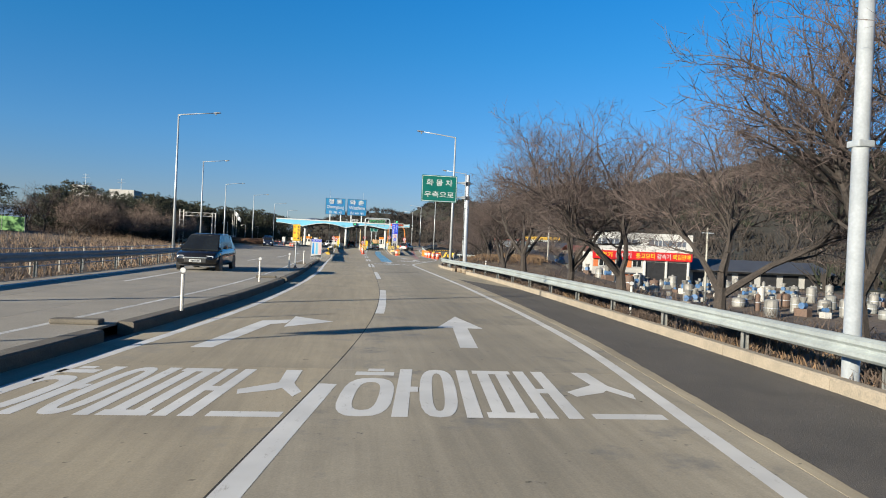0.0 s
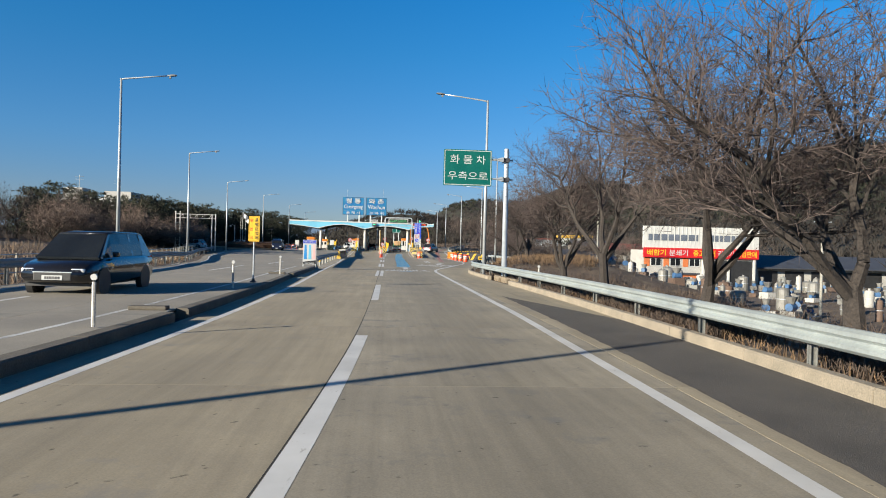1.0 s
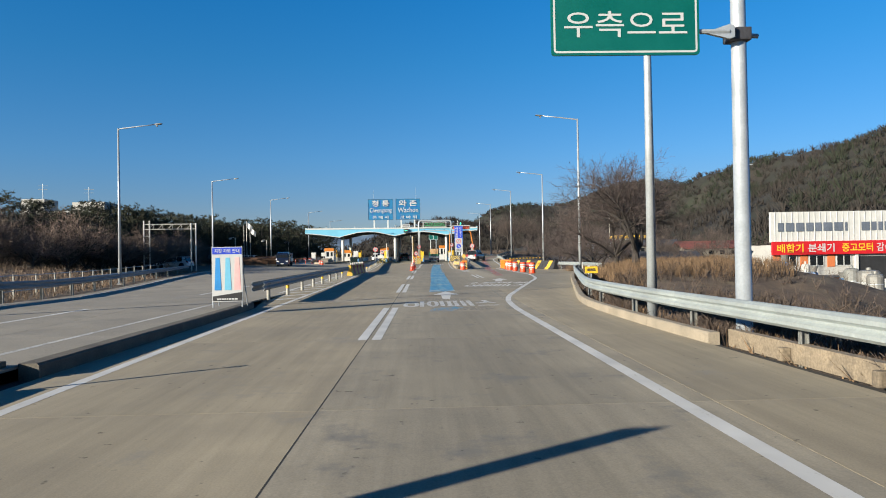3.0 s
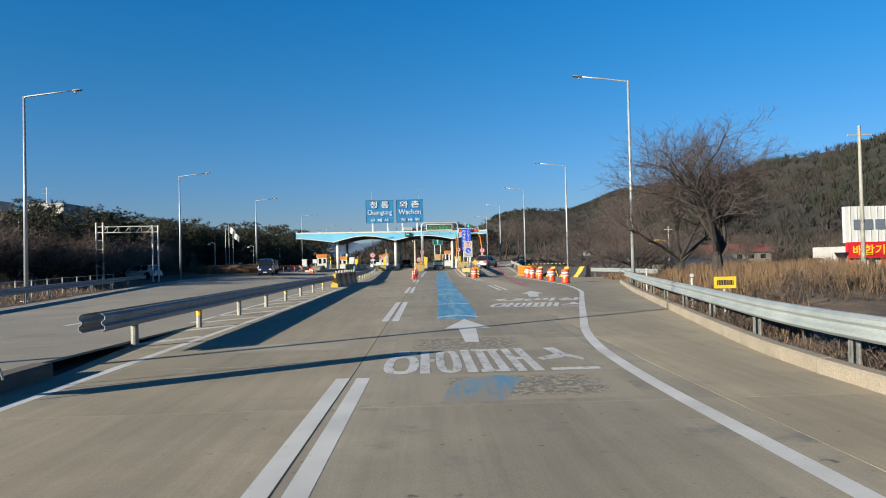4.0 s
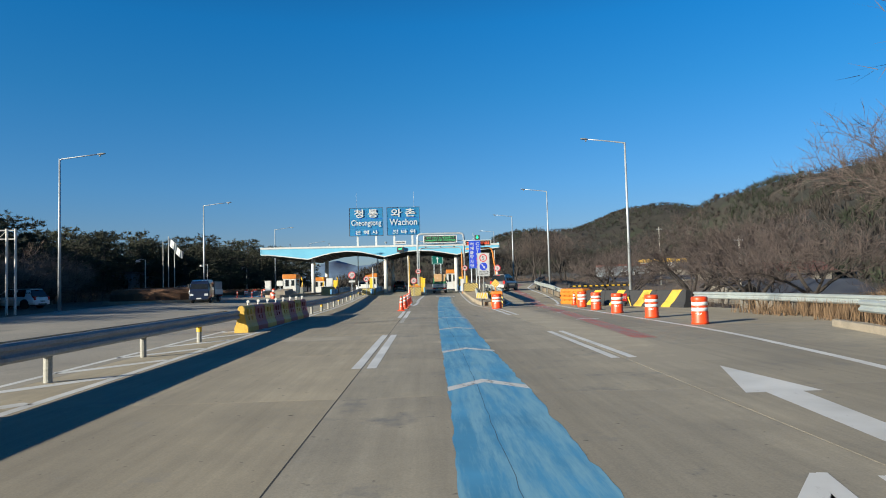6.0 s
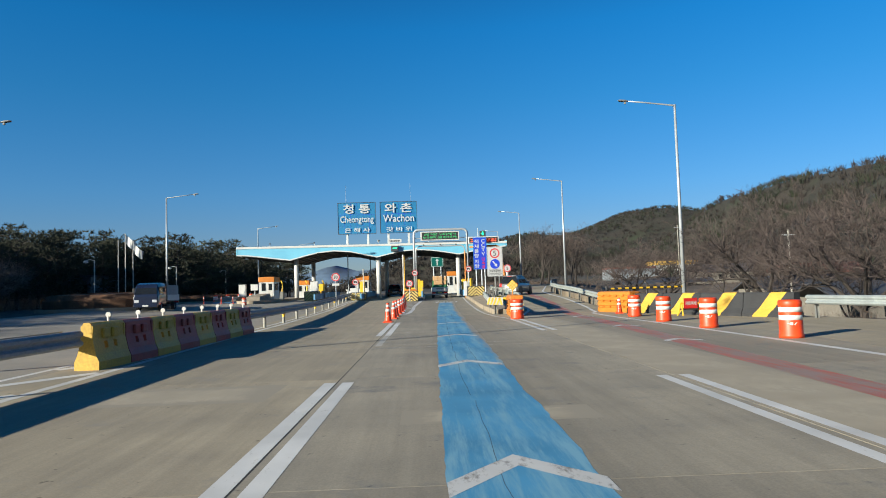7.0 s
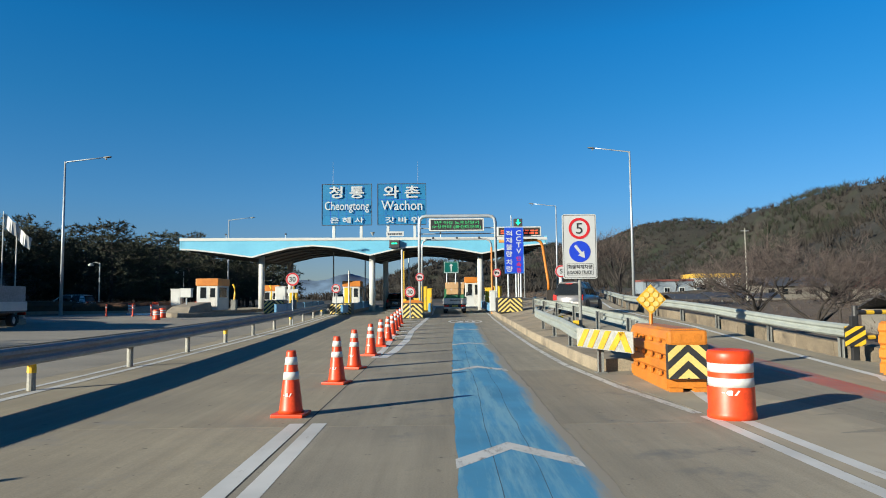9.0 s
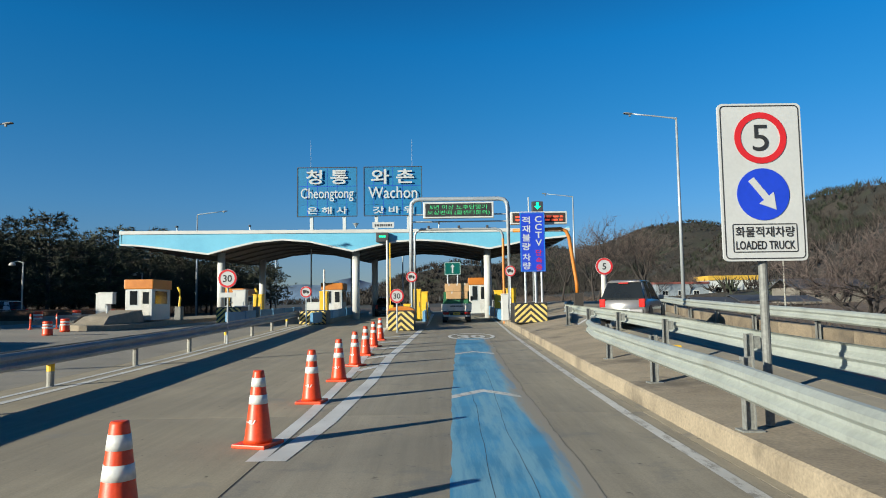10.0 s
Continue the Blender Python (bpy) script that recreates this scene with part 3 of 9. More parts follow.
# far mountains on the horizon, with aerial haze put into their pale colour
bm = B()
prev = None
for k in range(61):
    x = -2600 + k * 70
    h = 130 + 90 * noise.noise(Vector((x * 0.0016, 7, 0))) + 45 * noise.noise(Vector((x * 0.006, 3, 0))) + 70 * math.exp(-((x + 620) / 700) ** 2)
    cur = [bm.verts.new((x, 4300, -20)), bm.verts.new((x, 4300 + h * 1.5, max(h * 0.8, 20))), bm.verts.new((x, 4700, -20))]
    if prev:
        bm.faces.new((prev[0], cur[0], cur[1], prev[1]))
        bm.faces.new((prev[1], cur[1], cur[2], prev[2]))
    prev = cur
tagged(part("mountain_backdrop", bm, M_FARHILL, smooth=True), "mountain ridge on the horizon, coloured pale blue for the haze", "mountain", kind="structure")


# ---- pavement ----
def sheet(bm, fl, fr, y0, y1, dz, step=2.0, up=None):
    """Strip of pavement between two lines, following the road's height."""
    k = max(1, round((y1 - y0) / step))
    prev = None
    for i in range(k + 1):
        y = y0 + (y1 - y0) * i / k
        a, b = fl(y), fr(y)
        e = up(y) if up else 0.0
        m = max(1, int((b - a) / 6))
        cur = [bm.verts.new((a + (b - a) * j / m, y, gz(a + (b - a) * j / m, y) + e + dz)) for j in range(m + 1)]
        if prev and len(prev) == len(cur):
            for j in range(m):
                bm.faces.new((prev[j], prev[j + 1], cur[j + 1], cur[j]))
        elif prev:
            bm.faces.new(prev + cur[::-1])
        prev = cur
    return bm


side_mid = lambda y: (LANE_R(y) + RAMP_R(y)) / 2
bm = sheet(B(), lambda y: KERB_L(y) - 0.3, lambda y: KERB_R(y) + 0.2, -58, 88, -0.03)
for fl, fr in ((lambda y: KERB_L(y) - 0.3, LANE_R), (LANE_R, side_mid), (side_mid, RAMP_R)):
    sheet(bm, fl, fr, 88, 198, -0.036, 1.0)
road = part("road", bm, M_JOINT)
tagged(road, "concrete slab carriageway with dark sealed joints", "road", kind="structure")
opp = part("opposite_road", sheet(B(), OPP_L, lambda y: KERB_L(y) - 0.32, -58, 198, -0.03, up=opp_up), M_JOINT)
tagged(opp, "pale concrete carriageway for the oncoming lanes", "road", kind="structure")


def slab(parent, fl, fr, y0, y1, mat, gap=0.005, up=None):
    """One concrete slab: top and edges, set in the joint filler."""
    vs = []
    n = 6 if y0 > 100 else 2
    for i in range(n + 1):
        y = y0 + 0.003 + (y1 - y0 - 0.006) * i / n
        a, b = fl(y) + gap, fr(y) - gap
        e = up(y) if up else 0.0
        vs += [(a, y, gz(a, y) + e), (b, y, gz(b, y) + e), (a, y, gz(a, y) + e - 0.04), (b, y, gz(b, y) + e - 0.04)]
    fs = []
    for i in range(n):
        p, q = 4 * i, 4 * i + 4
        fs += [(p, p + 1, q + 1, q), (p + 2, p, q, q + 2), (p + 1, p + 3, q + 3, q + 1)]
    fs += [(2, 3, 1, 0), (4 * n, 4 * n + 1, 4 * n + 3, 4 * n + 2)]
    ob = raw("slab", vs, fs, mat, parent)
    uv = ob.data.uv_layers.new(name="lane")
    for lp in ob.data.loops:
        uv.data[lp.index].uv = (lp.vertex_index % 2, (lp.vertex_index // 4) / n)
    return ob


def between(f, g, t):
    return lambda y: f(y) + (g(y) - f(y)) * t


# ---- painted markings ----
def coat(y, dz):
    """Thickness of a coat of paint: thin, a little more where the road climbs."""
    return dz * float(np.interp(y, [106, 112], [0.35, 1.0]))


def stripe(bm, pts, w, dz=0.005, step=1.0, up=0.0):
    """Painted line of width w centred on a path of (x, y)."""
    P = []
    for (xa, ya), (xb, yb) in zip(pts, pts[1:]):
        k = max(1, int(math.hypot(xb - xa, yb - ya) / step))
        P += [(xa + (xb - xa) * i / k, ya + (yb - ya) * i / k) for i in range(k)]
    P.append(pts[-1])
    prev = None
    for i, (x, y) in enumerate(P):
        dx, dy = P[min(i + 1, len(P) - 1)][0] - P[max(i - 1, 0)][0], P[min(i + 1, len(P) - 1)][1] - P[max(i - 1, 0)][1]
        d = math.hypot(dx, dy)
        sx, sy = dy / d * w / 2, -dx / d * w / 2
        cur = [bm.verts.new((x - sx, y - sy, gz(x - sx, y - sy) + coat(y, dz) + up)), bm.verts.new((x + sx, y + sy, gz(x + sx, y + sy) + coat(y, dz) + up))]
        if prev:
            bm.faces.new((prev[0], prev[1], cur[1], cur[0]))
        prev = cur
    return bm


def along(f, y0, y1, dx=0.0, step=1.0):
    k = max(1, round((y1 - y0) / step))
    return [(f(y0 + (y1 - y0) * i / k) + dx, y0 + (y1 - y0) * i / k) for i in range(k + 1)]


def flat(bm, pts, dz=0.005):
    bm.faces.new([bm.verts.new((x, y, gz(x, y) + coat(y, dz))) for x, y in pts])
    return bm


def mark(name, bm, mat, label, category="road marking", group=""):
    return tagged(part(name, bm, mat), label, category, group, "structure")


mark("edge_line", stripe(B(), along(EDGE_L, -50, 160), 0.17), M_WHITE, "solid white edge line beside the median")
mark("edge_line", stripe(B(), along(EDGE_R, -50, 111), 0.19), M_WHITE, "solid white edge line bending out to the side lane")
for y0, y1 in ((-22, -12.5), (-4, 5.0), (13.7, 22.6), (30.9, 39.2)):
    mark("lane_dash", stripe(B(), along(JOINT, y0, y1, 0.125), 0.22), M_WHITE, "single white lane dash beside the slab joint", group="lane dashes")
for y0, y1 in ((47.9, 55.9), (64.7, 73.3), (81.3, 89.6), (100.0, 108.2)):
    for dx in (-0.1, 0.17):
        mark("lane_dash", stripe(B(), along(JOINT, y0, y1, dx), 0.18), M_WHITE, "one of a pair of white lane dashes", group="double lane dashes")
for y0, y1 in ((81.8, 89.2), (100.2, 108.4)):
    for dx in (-0.17, 0.17):
        mark("lane_dash", stripe(B(), [((6.33 if y0 < 90 else 6.46) + dx + 0.01 * (y0 - 83), y0), ((6.42 if y0 < 90 else 6.46) + dx + 0.01 * (y0 - 83), y1)], 0.16), M_WHITE, "one of a pair of white lane dashes", group="double lane dashes")
# lines that wrap the toll islands
mark("gore_line", stripe(B(), [(1.72, 117.3), (1.9, 119.5), (2.04, 124), (2.02, 129.7), (2.45, 141), (2.75, 150), (2.9, 170)], 0.24), M_WHITE, "white line sweeping round the toll island")
mark("gore_line", stripe(B(), [(1.52, 117.3), (1.55, 120), (1.44, 126), (1.1, 134.6), (0.6, 146)], 0.18), M_WHITE, "white line beside the traffic cones")
for y in (126, 129, 132, 135, 138):
    mark("gore_stripe", stripe(B(), [(1.5 - 0.04 * (y - 126), y), (1.98 + 0.03 * max(0, y - 130), y + 1.2)], 0.22), M_WHITE, "slanted white stripe of the painted gore", group="gore stripes")
mark("island_line", stripe(B(), [(6.44, 108.6), (6.15, 111), (5.95, 115), (6.0, 120), (6.2, 128), (6.5, 140), (6.9, 152), (7.4, 165)], 0.14), M_WORN, "worn white line hugging the toll island kerb")
mark("island_line", stripe(B(), [(6.84, 108.6), (7.1, 110.2), (7.9, 113.6), (8.6, 117), (8.9, 138), (11.3, 144)], 0.17), M_WHITE, "white line on the side lane by the island")
mark("edge_line", stripe(B(), [(10.75, 111.4), (11.05, 112), (11.8, 116.5), (12.12, 120), (12.3, 124.2), (12.65, 132), (13.4, 140), (17.3, 160)], 0.17), M_WHITE, "solid white edge line of the side lane")
mark("median_line", stripe(B(), along(EDGE_L, 104, 150, -0.42), 0.13), M_WHITE, "thin second line beside the median rail")
# median hatching
mark("median_line", stripe(B(), [(-4.1, 60), (-4.35, 75), (-4.7, 94)], 0.15), M_WHITE, "white line of the oncoming lanes by the median")
for k in range(13):
    y = 60 + k * 2.75
    mark("hatch_stripe", stripe(B(), [(-4.15 - 0.012 * (y - 60), y), (EDGE_L(y + 2.0) - 0.12, y + 2.0)], 0.3), M_WHITE, "slanted white stripe between the median lines", group="median hatching")
# oncoming lanes
for y0, y1 in ((20, 28), (46.5, 55.5), (66, 75), (86, 94)):
    b = B()
    stripe(b, [(-7.45 - 0.004 * y0, y0), (-7.45 - 0.004 * y1, y1)], 0.16, 0.005, up=opp_up((y0 + y1) / 2))
    mark("lane_dash", b, M_WHITE, "thin white dash on the oncoming lanes", group="oncoming dashes")
b = B()
stripe(b, along(KERB_L, -50, 57, -1.25), 0.12, 0.005, up=0.17)
mark("oncoming_line", b, M_WORN, "white edge line of the oncoming lanes by the median")
b = B()
stripe(b, along(OPP_L, -50, 57, 0.75), 0.16, 0.005, up=0.17)
mark("oncoming_line", b, M_WHITE, "white edge line on the outer side of the oncoming lanes")
b = B()
stripe(b, along(OPP_L, 66, 106, 0.75), 0.16, 0.012, up=0.004)
mark("oncoming_line", b, M_WHITE, "white edge line curving out to the plaza")


def road_text(body, x0, x1, y0, y1, mat, label, skew=0.0, tilt=0.0):
    u, f = text_data(body, 0.022)
    vs = []
    for a, b, _ in u:
        x, y = x0 + (x1 - x0) * a + skew * b, y0 + (y1 - y0) * b - tilt * (x1 - x0) * a
        vs.append((x, y, gz(x, y) + coat(y, 0.005)))
    n, w = len(vs), 0.008 * (x1 - x0)
    vs = [(x - w, y, z) for x, y, z in vs] + [(x + w, y, z + 0.002) for x, y, z in vs]
    f = list(f) + [tuple(i + n for i in q) for q in f]
    ob = raw("road_lettering", vs, f, mat)
    return tagged(ob, label, "road marking", kind="structure")


def bent(cx, cv, ru, rv, wu, wv, n=20):
    """Upright oval stroke as short quads."""
    out = []
    for k in range(n):
        a, b = 2 * math.pi * k / n, 2 * math.pi * (k + 1) / n
        sq = lambda t: (math.copysign(abs(math.cos(t)) ** 0.7, math.cos(t)), math.copysign(abs(math.sin(t)) ** 0.7, math.sin(t)))
        (ca, sa), (cb, sb) = sq(a), sq(b)
        out.append([(cx + ru * ca, cv + rv * sa), (cx + ru * cb, cv + rv * sb), (cx + (ru - wu) * cb, cv + (rv - wv) * sb), (cx + (ru - wu) * ca, cv + (rv - wv) * sa)])
    return out


def bar(u0, u1, v0, v1):
    return [(u0, v0), (u1, v0), (u1, v1), (u0, v1)]


# tall block strokes of the four painted syllables, in fractions of the word's box
HIPASS = [bar(0.03, 0.17, 0.82, 0.91), bar(0.07, 0.13, 0.93, 1.0), *bent(0.1, 0.375, 0.084, 0.375, 0.046, 0.1), bar(0.19, 0.236, 0.0, 1.0), bar(0.236, 0.262, 0.45, 0.56),
          *bent(0.328, 0.5, 0.062, 0.5, 0.042, 0.1), bar(0.404, 0.45, 0.0, 1.0),
          bar(0.466, 0.612, 0.91, 1.0), bar(0.466, 0.612, 0.0, 0.09), bar(0.482, 0.526, 0.09, 0.91), bar(0.552, 0.596, 0.09, 0.91),
          bar(0.628, 0.67, 0.0, 1.0), bar(0.67, 0.7, 0.46, 0.56), bar(0.7, 0.746, 0.0, 1.0),
          [(0.865, 1.0), (0.9, 0.5), (0.95, 0.6), (0.93, 1.0)], [(0.905, 0.5), (0.79, 0.4), (0.772, 0.5), (0.895, 0.68)], [(0.9, 0.6), (0.985, 0.36), (1.0, 0.47), (0.935, 0.7)], bar(0.78, 1.0, 0.0, 0.085)]


def painted_word(strokes, x0, x1, y0, y1, mat, label, skew=0.0, tilt=0.0):
    bm = B()
    for k, poly in enumerate(strokes):
        pts = [(x0 + (x1 - x0) * u + skew * v, y0 + (y1 - y0) * v - tilt * (x1 - x0) * u) for u, v in poly]
        if sum(a[0] * b[1] - b[0] * a[1] for a, b in zip(pts, pts[1:] + pts[:1])) < 0:
            pts = pts[::-1]
        flat(bm, pts, 0.005 + 0.0004 * (k % 3))
    return mark("road_lettering", bm, mat, label)


painted_word(HIPASS, -0.36, 3.3, 3.42, 6.08, M_WHITE, "white Hangul lettering painted along the lane", 0.27)
painted_word(HIPASS, -4.0, -0.77, 3.36, 5.86, M_WHITE, "white Hangul lettering painted along the lane", 0.27)
painted_word(HIPASS, 1.59, 4.67, 56.12, 58.5, M_WORN, "worn white Hangul lettering painted along the lane", 0.0)
painted_word(HIPASS, 4.27, 7.3, 69.2, 71.25, M_WHITE, "white Hangul lettering painted along the side lane", 0.45, 0.22)
road_text("4.5t이상", 4.68, 7.95, 72.45, 74.3, M_WHITE, "white lettering painted along the side lane", 0.45, 0.25)


def arrow(tip, half, head, tail, stem0, stem1, mat=M_WHITE):
    (tx, ty), hy = tip, tip[1] - head
    lx = tail[0] - tx
    f = (hy - tail[1]) / (ty - tail[1])
    hx = tail[0] + (tx - tail[0]) * f
    bm = B()
    flat(bm, [(tx, ty), (hx - half, hy), (hx + half, hy)])
    flat(bm, [(hx - stem1, hy), (tail[0] - stem0, tail[1]), (tail[0] + stem0, tail[1]), (hx + stem1, hy)])
    return mark("road_arrow", bm, mat, "white straight-ahead arrow painted on the lane", group="road arrows")


arrow((2.47, 13.5), 0.5, 2.4, (1.95, 8.25), 0.16, 0.16)
arrow((3.28, 64.8), 0.52, 2.5, (3.13, 59.6), 0.13, 0.2)
arrow((7.45, 80.2), 0.5, 2.7, (6.75, 74.8), 0.2, 0.24)
bm = B()
flat(bm, [(-2.6, 7.6), (-2.27, 7.65), (-1.75, 10.9), (-2.0, 11.5)])
flat(bm, [(-2.0, 11.5), (-1.75, 10.9), (-1.45, 11.15), (-1.42, 11.8)])
flat(bm, [(-1.45, 10.5), (-0.5, 11.65), (-1.38, 12.5)])
mark("road_arrow", bm, M_WHITE, "white right-turn arrow painted on the lane", group="road arrows")

BLUE_L = table([(64.9, 2.58), (78, 2.84), (91, 3.0), (99, 3.14), (106, 3.28), (114, 3.43), (121.5, 3.6), (131, 3.88), (140, 4.2)])
rb = random.Random(5)
vs, fs, rubbed, jl, jr = [], [], [], 0.0, 0.0
for i in range(361):
    y = 64.9 + 0.2 * i
    jl, jr = jl * 0.6 + rb.gauss(0, 0.008), jr * 0.6 + rb.gauss(0, 0.012)
    wear = float(np.interp(y, [84, 92, 99, 118], [0.1, 0.45, 0.75, 0.8]))
    wide = float(np.interp(y, [88, 99], [1.12, 1.26]))
    for u, rub in ((jl, 0.25 * wear), (0.14, 0.0), (0.78, 0.0), (wide + jr, wear)):
        xx = BLUE_L(y) + u
        vs.append((xx, y, gz(xx, y) + coat(y, 0.0035)))
        rubbed.append(rub)
    if i:
        fs += [(4 * i - 4 + k, 4 * i - 3 + k, 4 * i + 1 + k, 4 * i + k) for k in range(3)]
ob = raw("guide_line", vs, fs, M_BLUEP)
uv = ob.data.uv_layers.new(name="wear")
for lp in ob.data.loops:
    uv.data[lp.index].uv = (rubbed[lp.vertex_index], 0.0)
tagged(ob, "broad worn sky-blue guide line along the lane", "road marking", kind="structure")
bm = flat(B(), [(2.42, 54.2), (3.1, 54.15), (3.3, 54.9), (3.5, 55.5), (3.3, 55.85), (2.85, 55.75), (2.6, 55.35), (2.5, 54.8)], 0.003)
mark("paint_remnant", bm, M_BLUEF, "faint blue paint remnant on the concrete")
for y in (65.3, 71.0, 78.4, 83.7, 91.2, 98.7, 105.9, 113.9, 121.5, 130.0):
    x = BLUE_L(y)
    bm = flat(B(), [(x, y), (x + 0.56, y + 0.75), (x + 0.56, y + 1.1), (x, y + 0.36)], 0.006)
    flat(bm, [(x + 0.56, y + 0.75), (x + 1.14, y), (x + 1.14, y + 0.36), (x + 0.56, y + 1.1)], 0.006)
    mark("guide_chevron", bm, M_WORN, "faded white chevron on the blue guide line", group="guide chevrons")
def scour(x0, x1, y0, y1, mat, seed):
    """Roughened patch of the slab that fades out towards its edges."""
    r, n = random.Random(seed), 12
    vs, fs, rub = [], [], []
    for i in range(n + 1):
        for j in range(n + 1):
            u, v = j / n, i / n
            vs.append((x0 + (x1 - x0) * u, y0 + (y1 - y0) * v, gz(x0, y0) + coat(y0, 0.0012)))
            rub.append(0.16 + r.uniform(0, 0.16) + 0.75 * max(0, 1 - 4.5 * min(u, v, 1 - u, 1 - v)))
    for i in range(n):
        for j in range(n):
            a = i * (n + 1) + j
            fs.append((a, a + 1, a + n + 2, a + n + 1))
    ob = raw("scoured_patch", vs, fs, mat)
    uv = ob.data.uv_layers.new(name="wear")
    for lp in ob.data.loops:
        uv.data[lp.index].uv = (rub[lp.vertex_index], 0.0)
    tagged(ob, "roughened patch of the concrete lane", "road surface", kind="structure")


scour(1.7, 4.3, 58.3, 60.6, M_SCOUR, 1)
scour(2.2, 4.7, 54.2, 56.0, M_SCOUR, 2)
scour(-1.6, 1.2, 58.9, 60.3, M_PALEBAND, 3)
scour(-1.9, 0.7, 88.0, 89.6, M_PALEBAND, 4)
scour(2.5, 4.6, 86.2, 87.0, M_PALEBAND, 5)
vs, fs, rubbed = [], [], []
for i in range(101):
    y = 81 + 0.32 * i
    ends = 0.8 * (1 - min(1.0, (y - 81) / 5, (113 - y) / 4))
    for u, rub in ((0.03, 0.3), (0.35, 0.05), (1.0, 0.15), (1.7, 0.75)):
        vs.append((LANE_R(y) + u, y, gz(LANE_R(y) + u, y) + coat(y, 0.0015)))
        rubbed.append(max(rub, ends))
    if i:
        fs += [(4 * i - 4 + k, 4 * i - 3 + k, 4 * i + 1 + k, 4 * i + k) for k in range(3)]
ob = raw("scuffed_band", vs, fs, M_PALEBAND)
uv = ob.data.uv_layers.new(name="wear")
for lp in ob.data.loops:
    uv.data[lp.index].uv = (rubbed[lp.vertex_index], 0.0)
tagged(ob, "pale scuffed band of ground concrete along the side lane", "pavement", kind="structure")
bm = stripe(B(), [(8.1, 86), (8.75, 95), (9.2, 101), (9.6, 110), (10.45, 118), (10.75, 124), (11.2, 132), (12.3, 142), (15, 156)], 0.6, 0.004)
mark("guide_line", bm, M_REDP, "worn red guide line along the side lane")
for x, y in ((8.45, 94.8), (8.9, 100.8), (9.2, 108.0), (9.9, 116.5), (10.75, 126)):
    bm = flat(B(), [(x - 0.1, y), (x + 0.35, y + 0.5), (x + 0.35, y + 0.8), (x - 0.1, y + 0.3)], 0.014)
    flat(bm, [(x + 0.35, y + 0.5), (x + 0.75, y - 0.1), (x + 0.75, y + 0.2), (x + 0.35, y + 0.8)], 0.014)
    mark("guide_chevron", bm, M_WORN, "faded white chevron on the red guide line", group="guide chevrons")
# cracks, saw cuts and old paint on the pavement
def crack(f, y0, y1, w, seed, label="fine dark crack running along the lane"):
    r = random.Random(seed)
    pts, y, d = [], y0, 0.0
    while y < y1:
        d = d * 0.8 + r.gauss(0, 0.009)
        pts.append((f(y) + d, y))
        y += r.uniform(0.25, 0.6)
    return mark("pavement_crack", stripe(B(), pts, w, 0.0045), M_CRACK, label, "crack", "pavement cracks")


crack(lambda y: BLUE_L(y) + 0.42, 66, 88, 0.006, 1)
crack(lambda y: BLUE_L(y) + 0.36, 88, 122, 0.007, 2)
crack(lambda y: BLUE_L(y) + 0.72, 90, 126, 0.006, 3)
crack(lambda y: LANE_R(y) - 0.4, 52, 66, 0.012, 4)
for y, a, c in ((95.6, 0.9, 5.4), (96.45, 1.1, 5.2), (99.4, 1.3, 4.6), (101.3, 1.2, 3.2), (57.2, -1.8, -0.2), (68.8, -2.0, -0.6)):
    mark("saw_cut", stripe(B(), [(a, y), ((a + c) / 2, y + 0.02), (c, y)], 0.035, 0.0015), M_GHOST, "thin pale sealed cut across the lane", "pavement cut", "saw cuts")
mark("lane_dash", stripe(B(), along(JOINT, 96.2, 99.8, 0.15), 0.16, 0.002), M_GHOST, "ghost of a scrubbed-out lane dash")
mark("joint_seal", stripe(B(), along(JOINT, -40, 118), 0.016, 0.002), M_JOINT, "dark sealed joint between the lanes", "joint")
# speed numeral in a white oval
bm = B()
for k in range(32):
    a, c = 2 * math.pi * k / 32, 2 * math.pi * (k + 1) / 32
    flat(bm, [(4.7 + r * 0.95 * math.cos(t), 138 + r * 2.0 * math.sin(t)) for r, t in ((0.86, a), (0.86, c), (1, c), (1, a))][::-1], 0.016)
mark("speed_oval", bm, M_WHITE, "white painted oval round the speed numeral")
road_text("30", 4.15, 5.25, 137.0, 139.0, M_WHITE, "white speed numeral painted on the lane")

# ---- kerbs ----
def kerb_run(f, y0, y1, step, side, h, w, label, up=None, mat=M_CURB):
    k = max(1, round((y1 - y0) / step))
    run = thing("kerb", label, "kerb", kind="structure")
    for i in range(k):
        a, b = y0 + (y1 - y0) * i / k + 0.008, y0 + (y1 - y0) * (i + 1) / k - 0.008
        path = [(f(y), y, gz(f(y), y)) for y in np.linspace(a, b, 3)]
        s = side
        j = 0.006 * noise.noise(Vector((a, side, 1)))
        prof = [(0, -0.05), (0, h - 0.03 + j), (s * 0.03, h + j), (s * w, h + j), (s * w, -0.05)]
        part("kerb_stone", sweep(B(), prof if s > 0 else prof[::-1], path), mat, run)
    return run


kerb_run(KERB_R, -40, 41.2, 3.0, 1, 0.19, 0.2, "sandy concrete kerb under the roadside rail")
kerb_run(KERB_R, 46.4, 88, 3.0, 1, 0.19, 0.2, "sandy concrete kerb curving away under the rail")
part_in = sweep(B(), [(0.35, -0.05), (0.35, 0.24), (0.5, 0.24), (0.5, -0.05)], [(KERB_R(y), y, 0) for y in np.linspace(41.2, 46.4, 5)])
inlet = thing("drain_inlet", "broken concrete drain inlet in the kerb", "drain", kind="structure")
part("back_wall", part_in, M_WALLB, inlet)
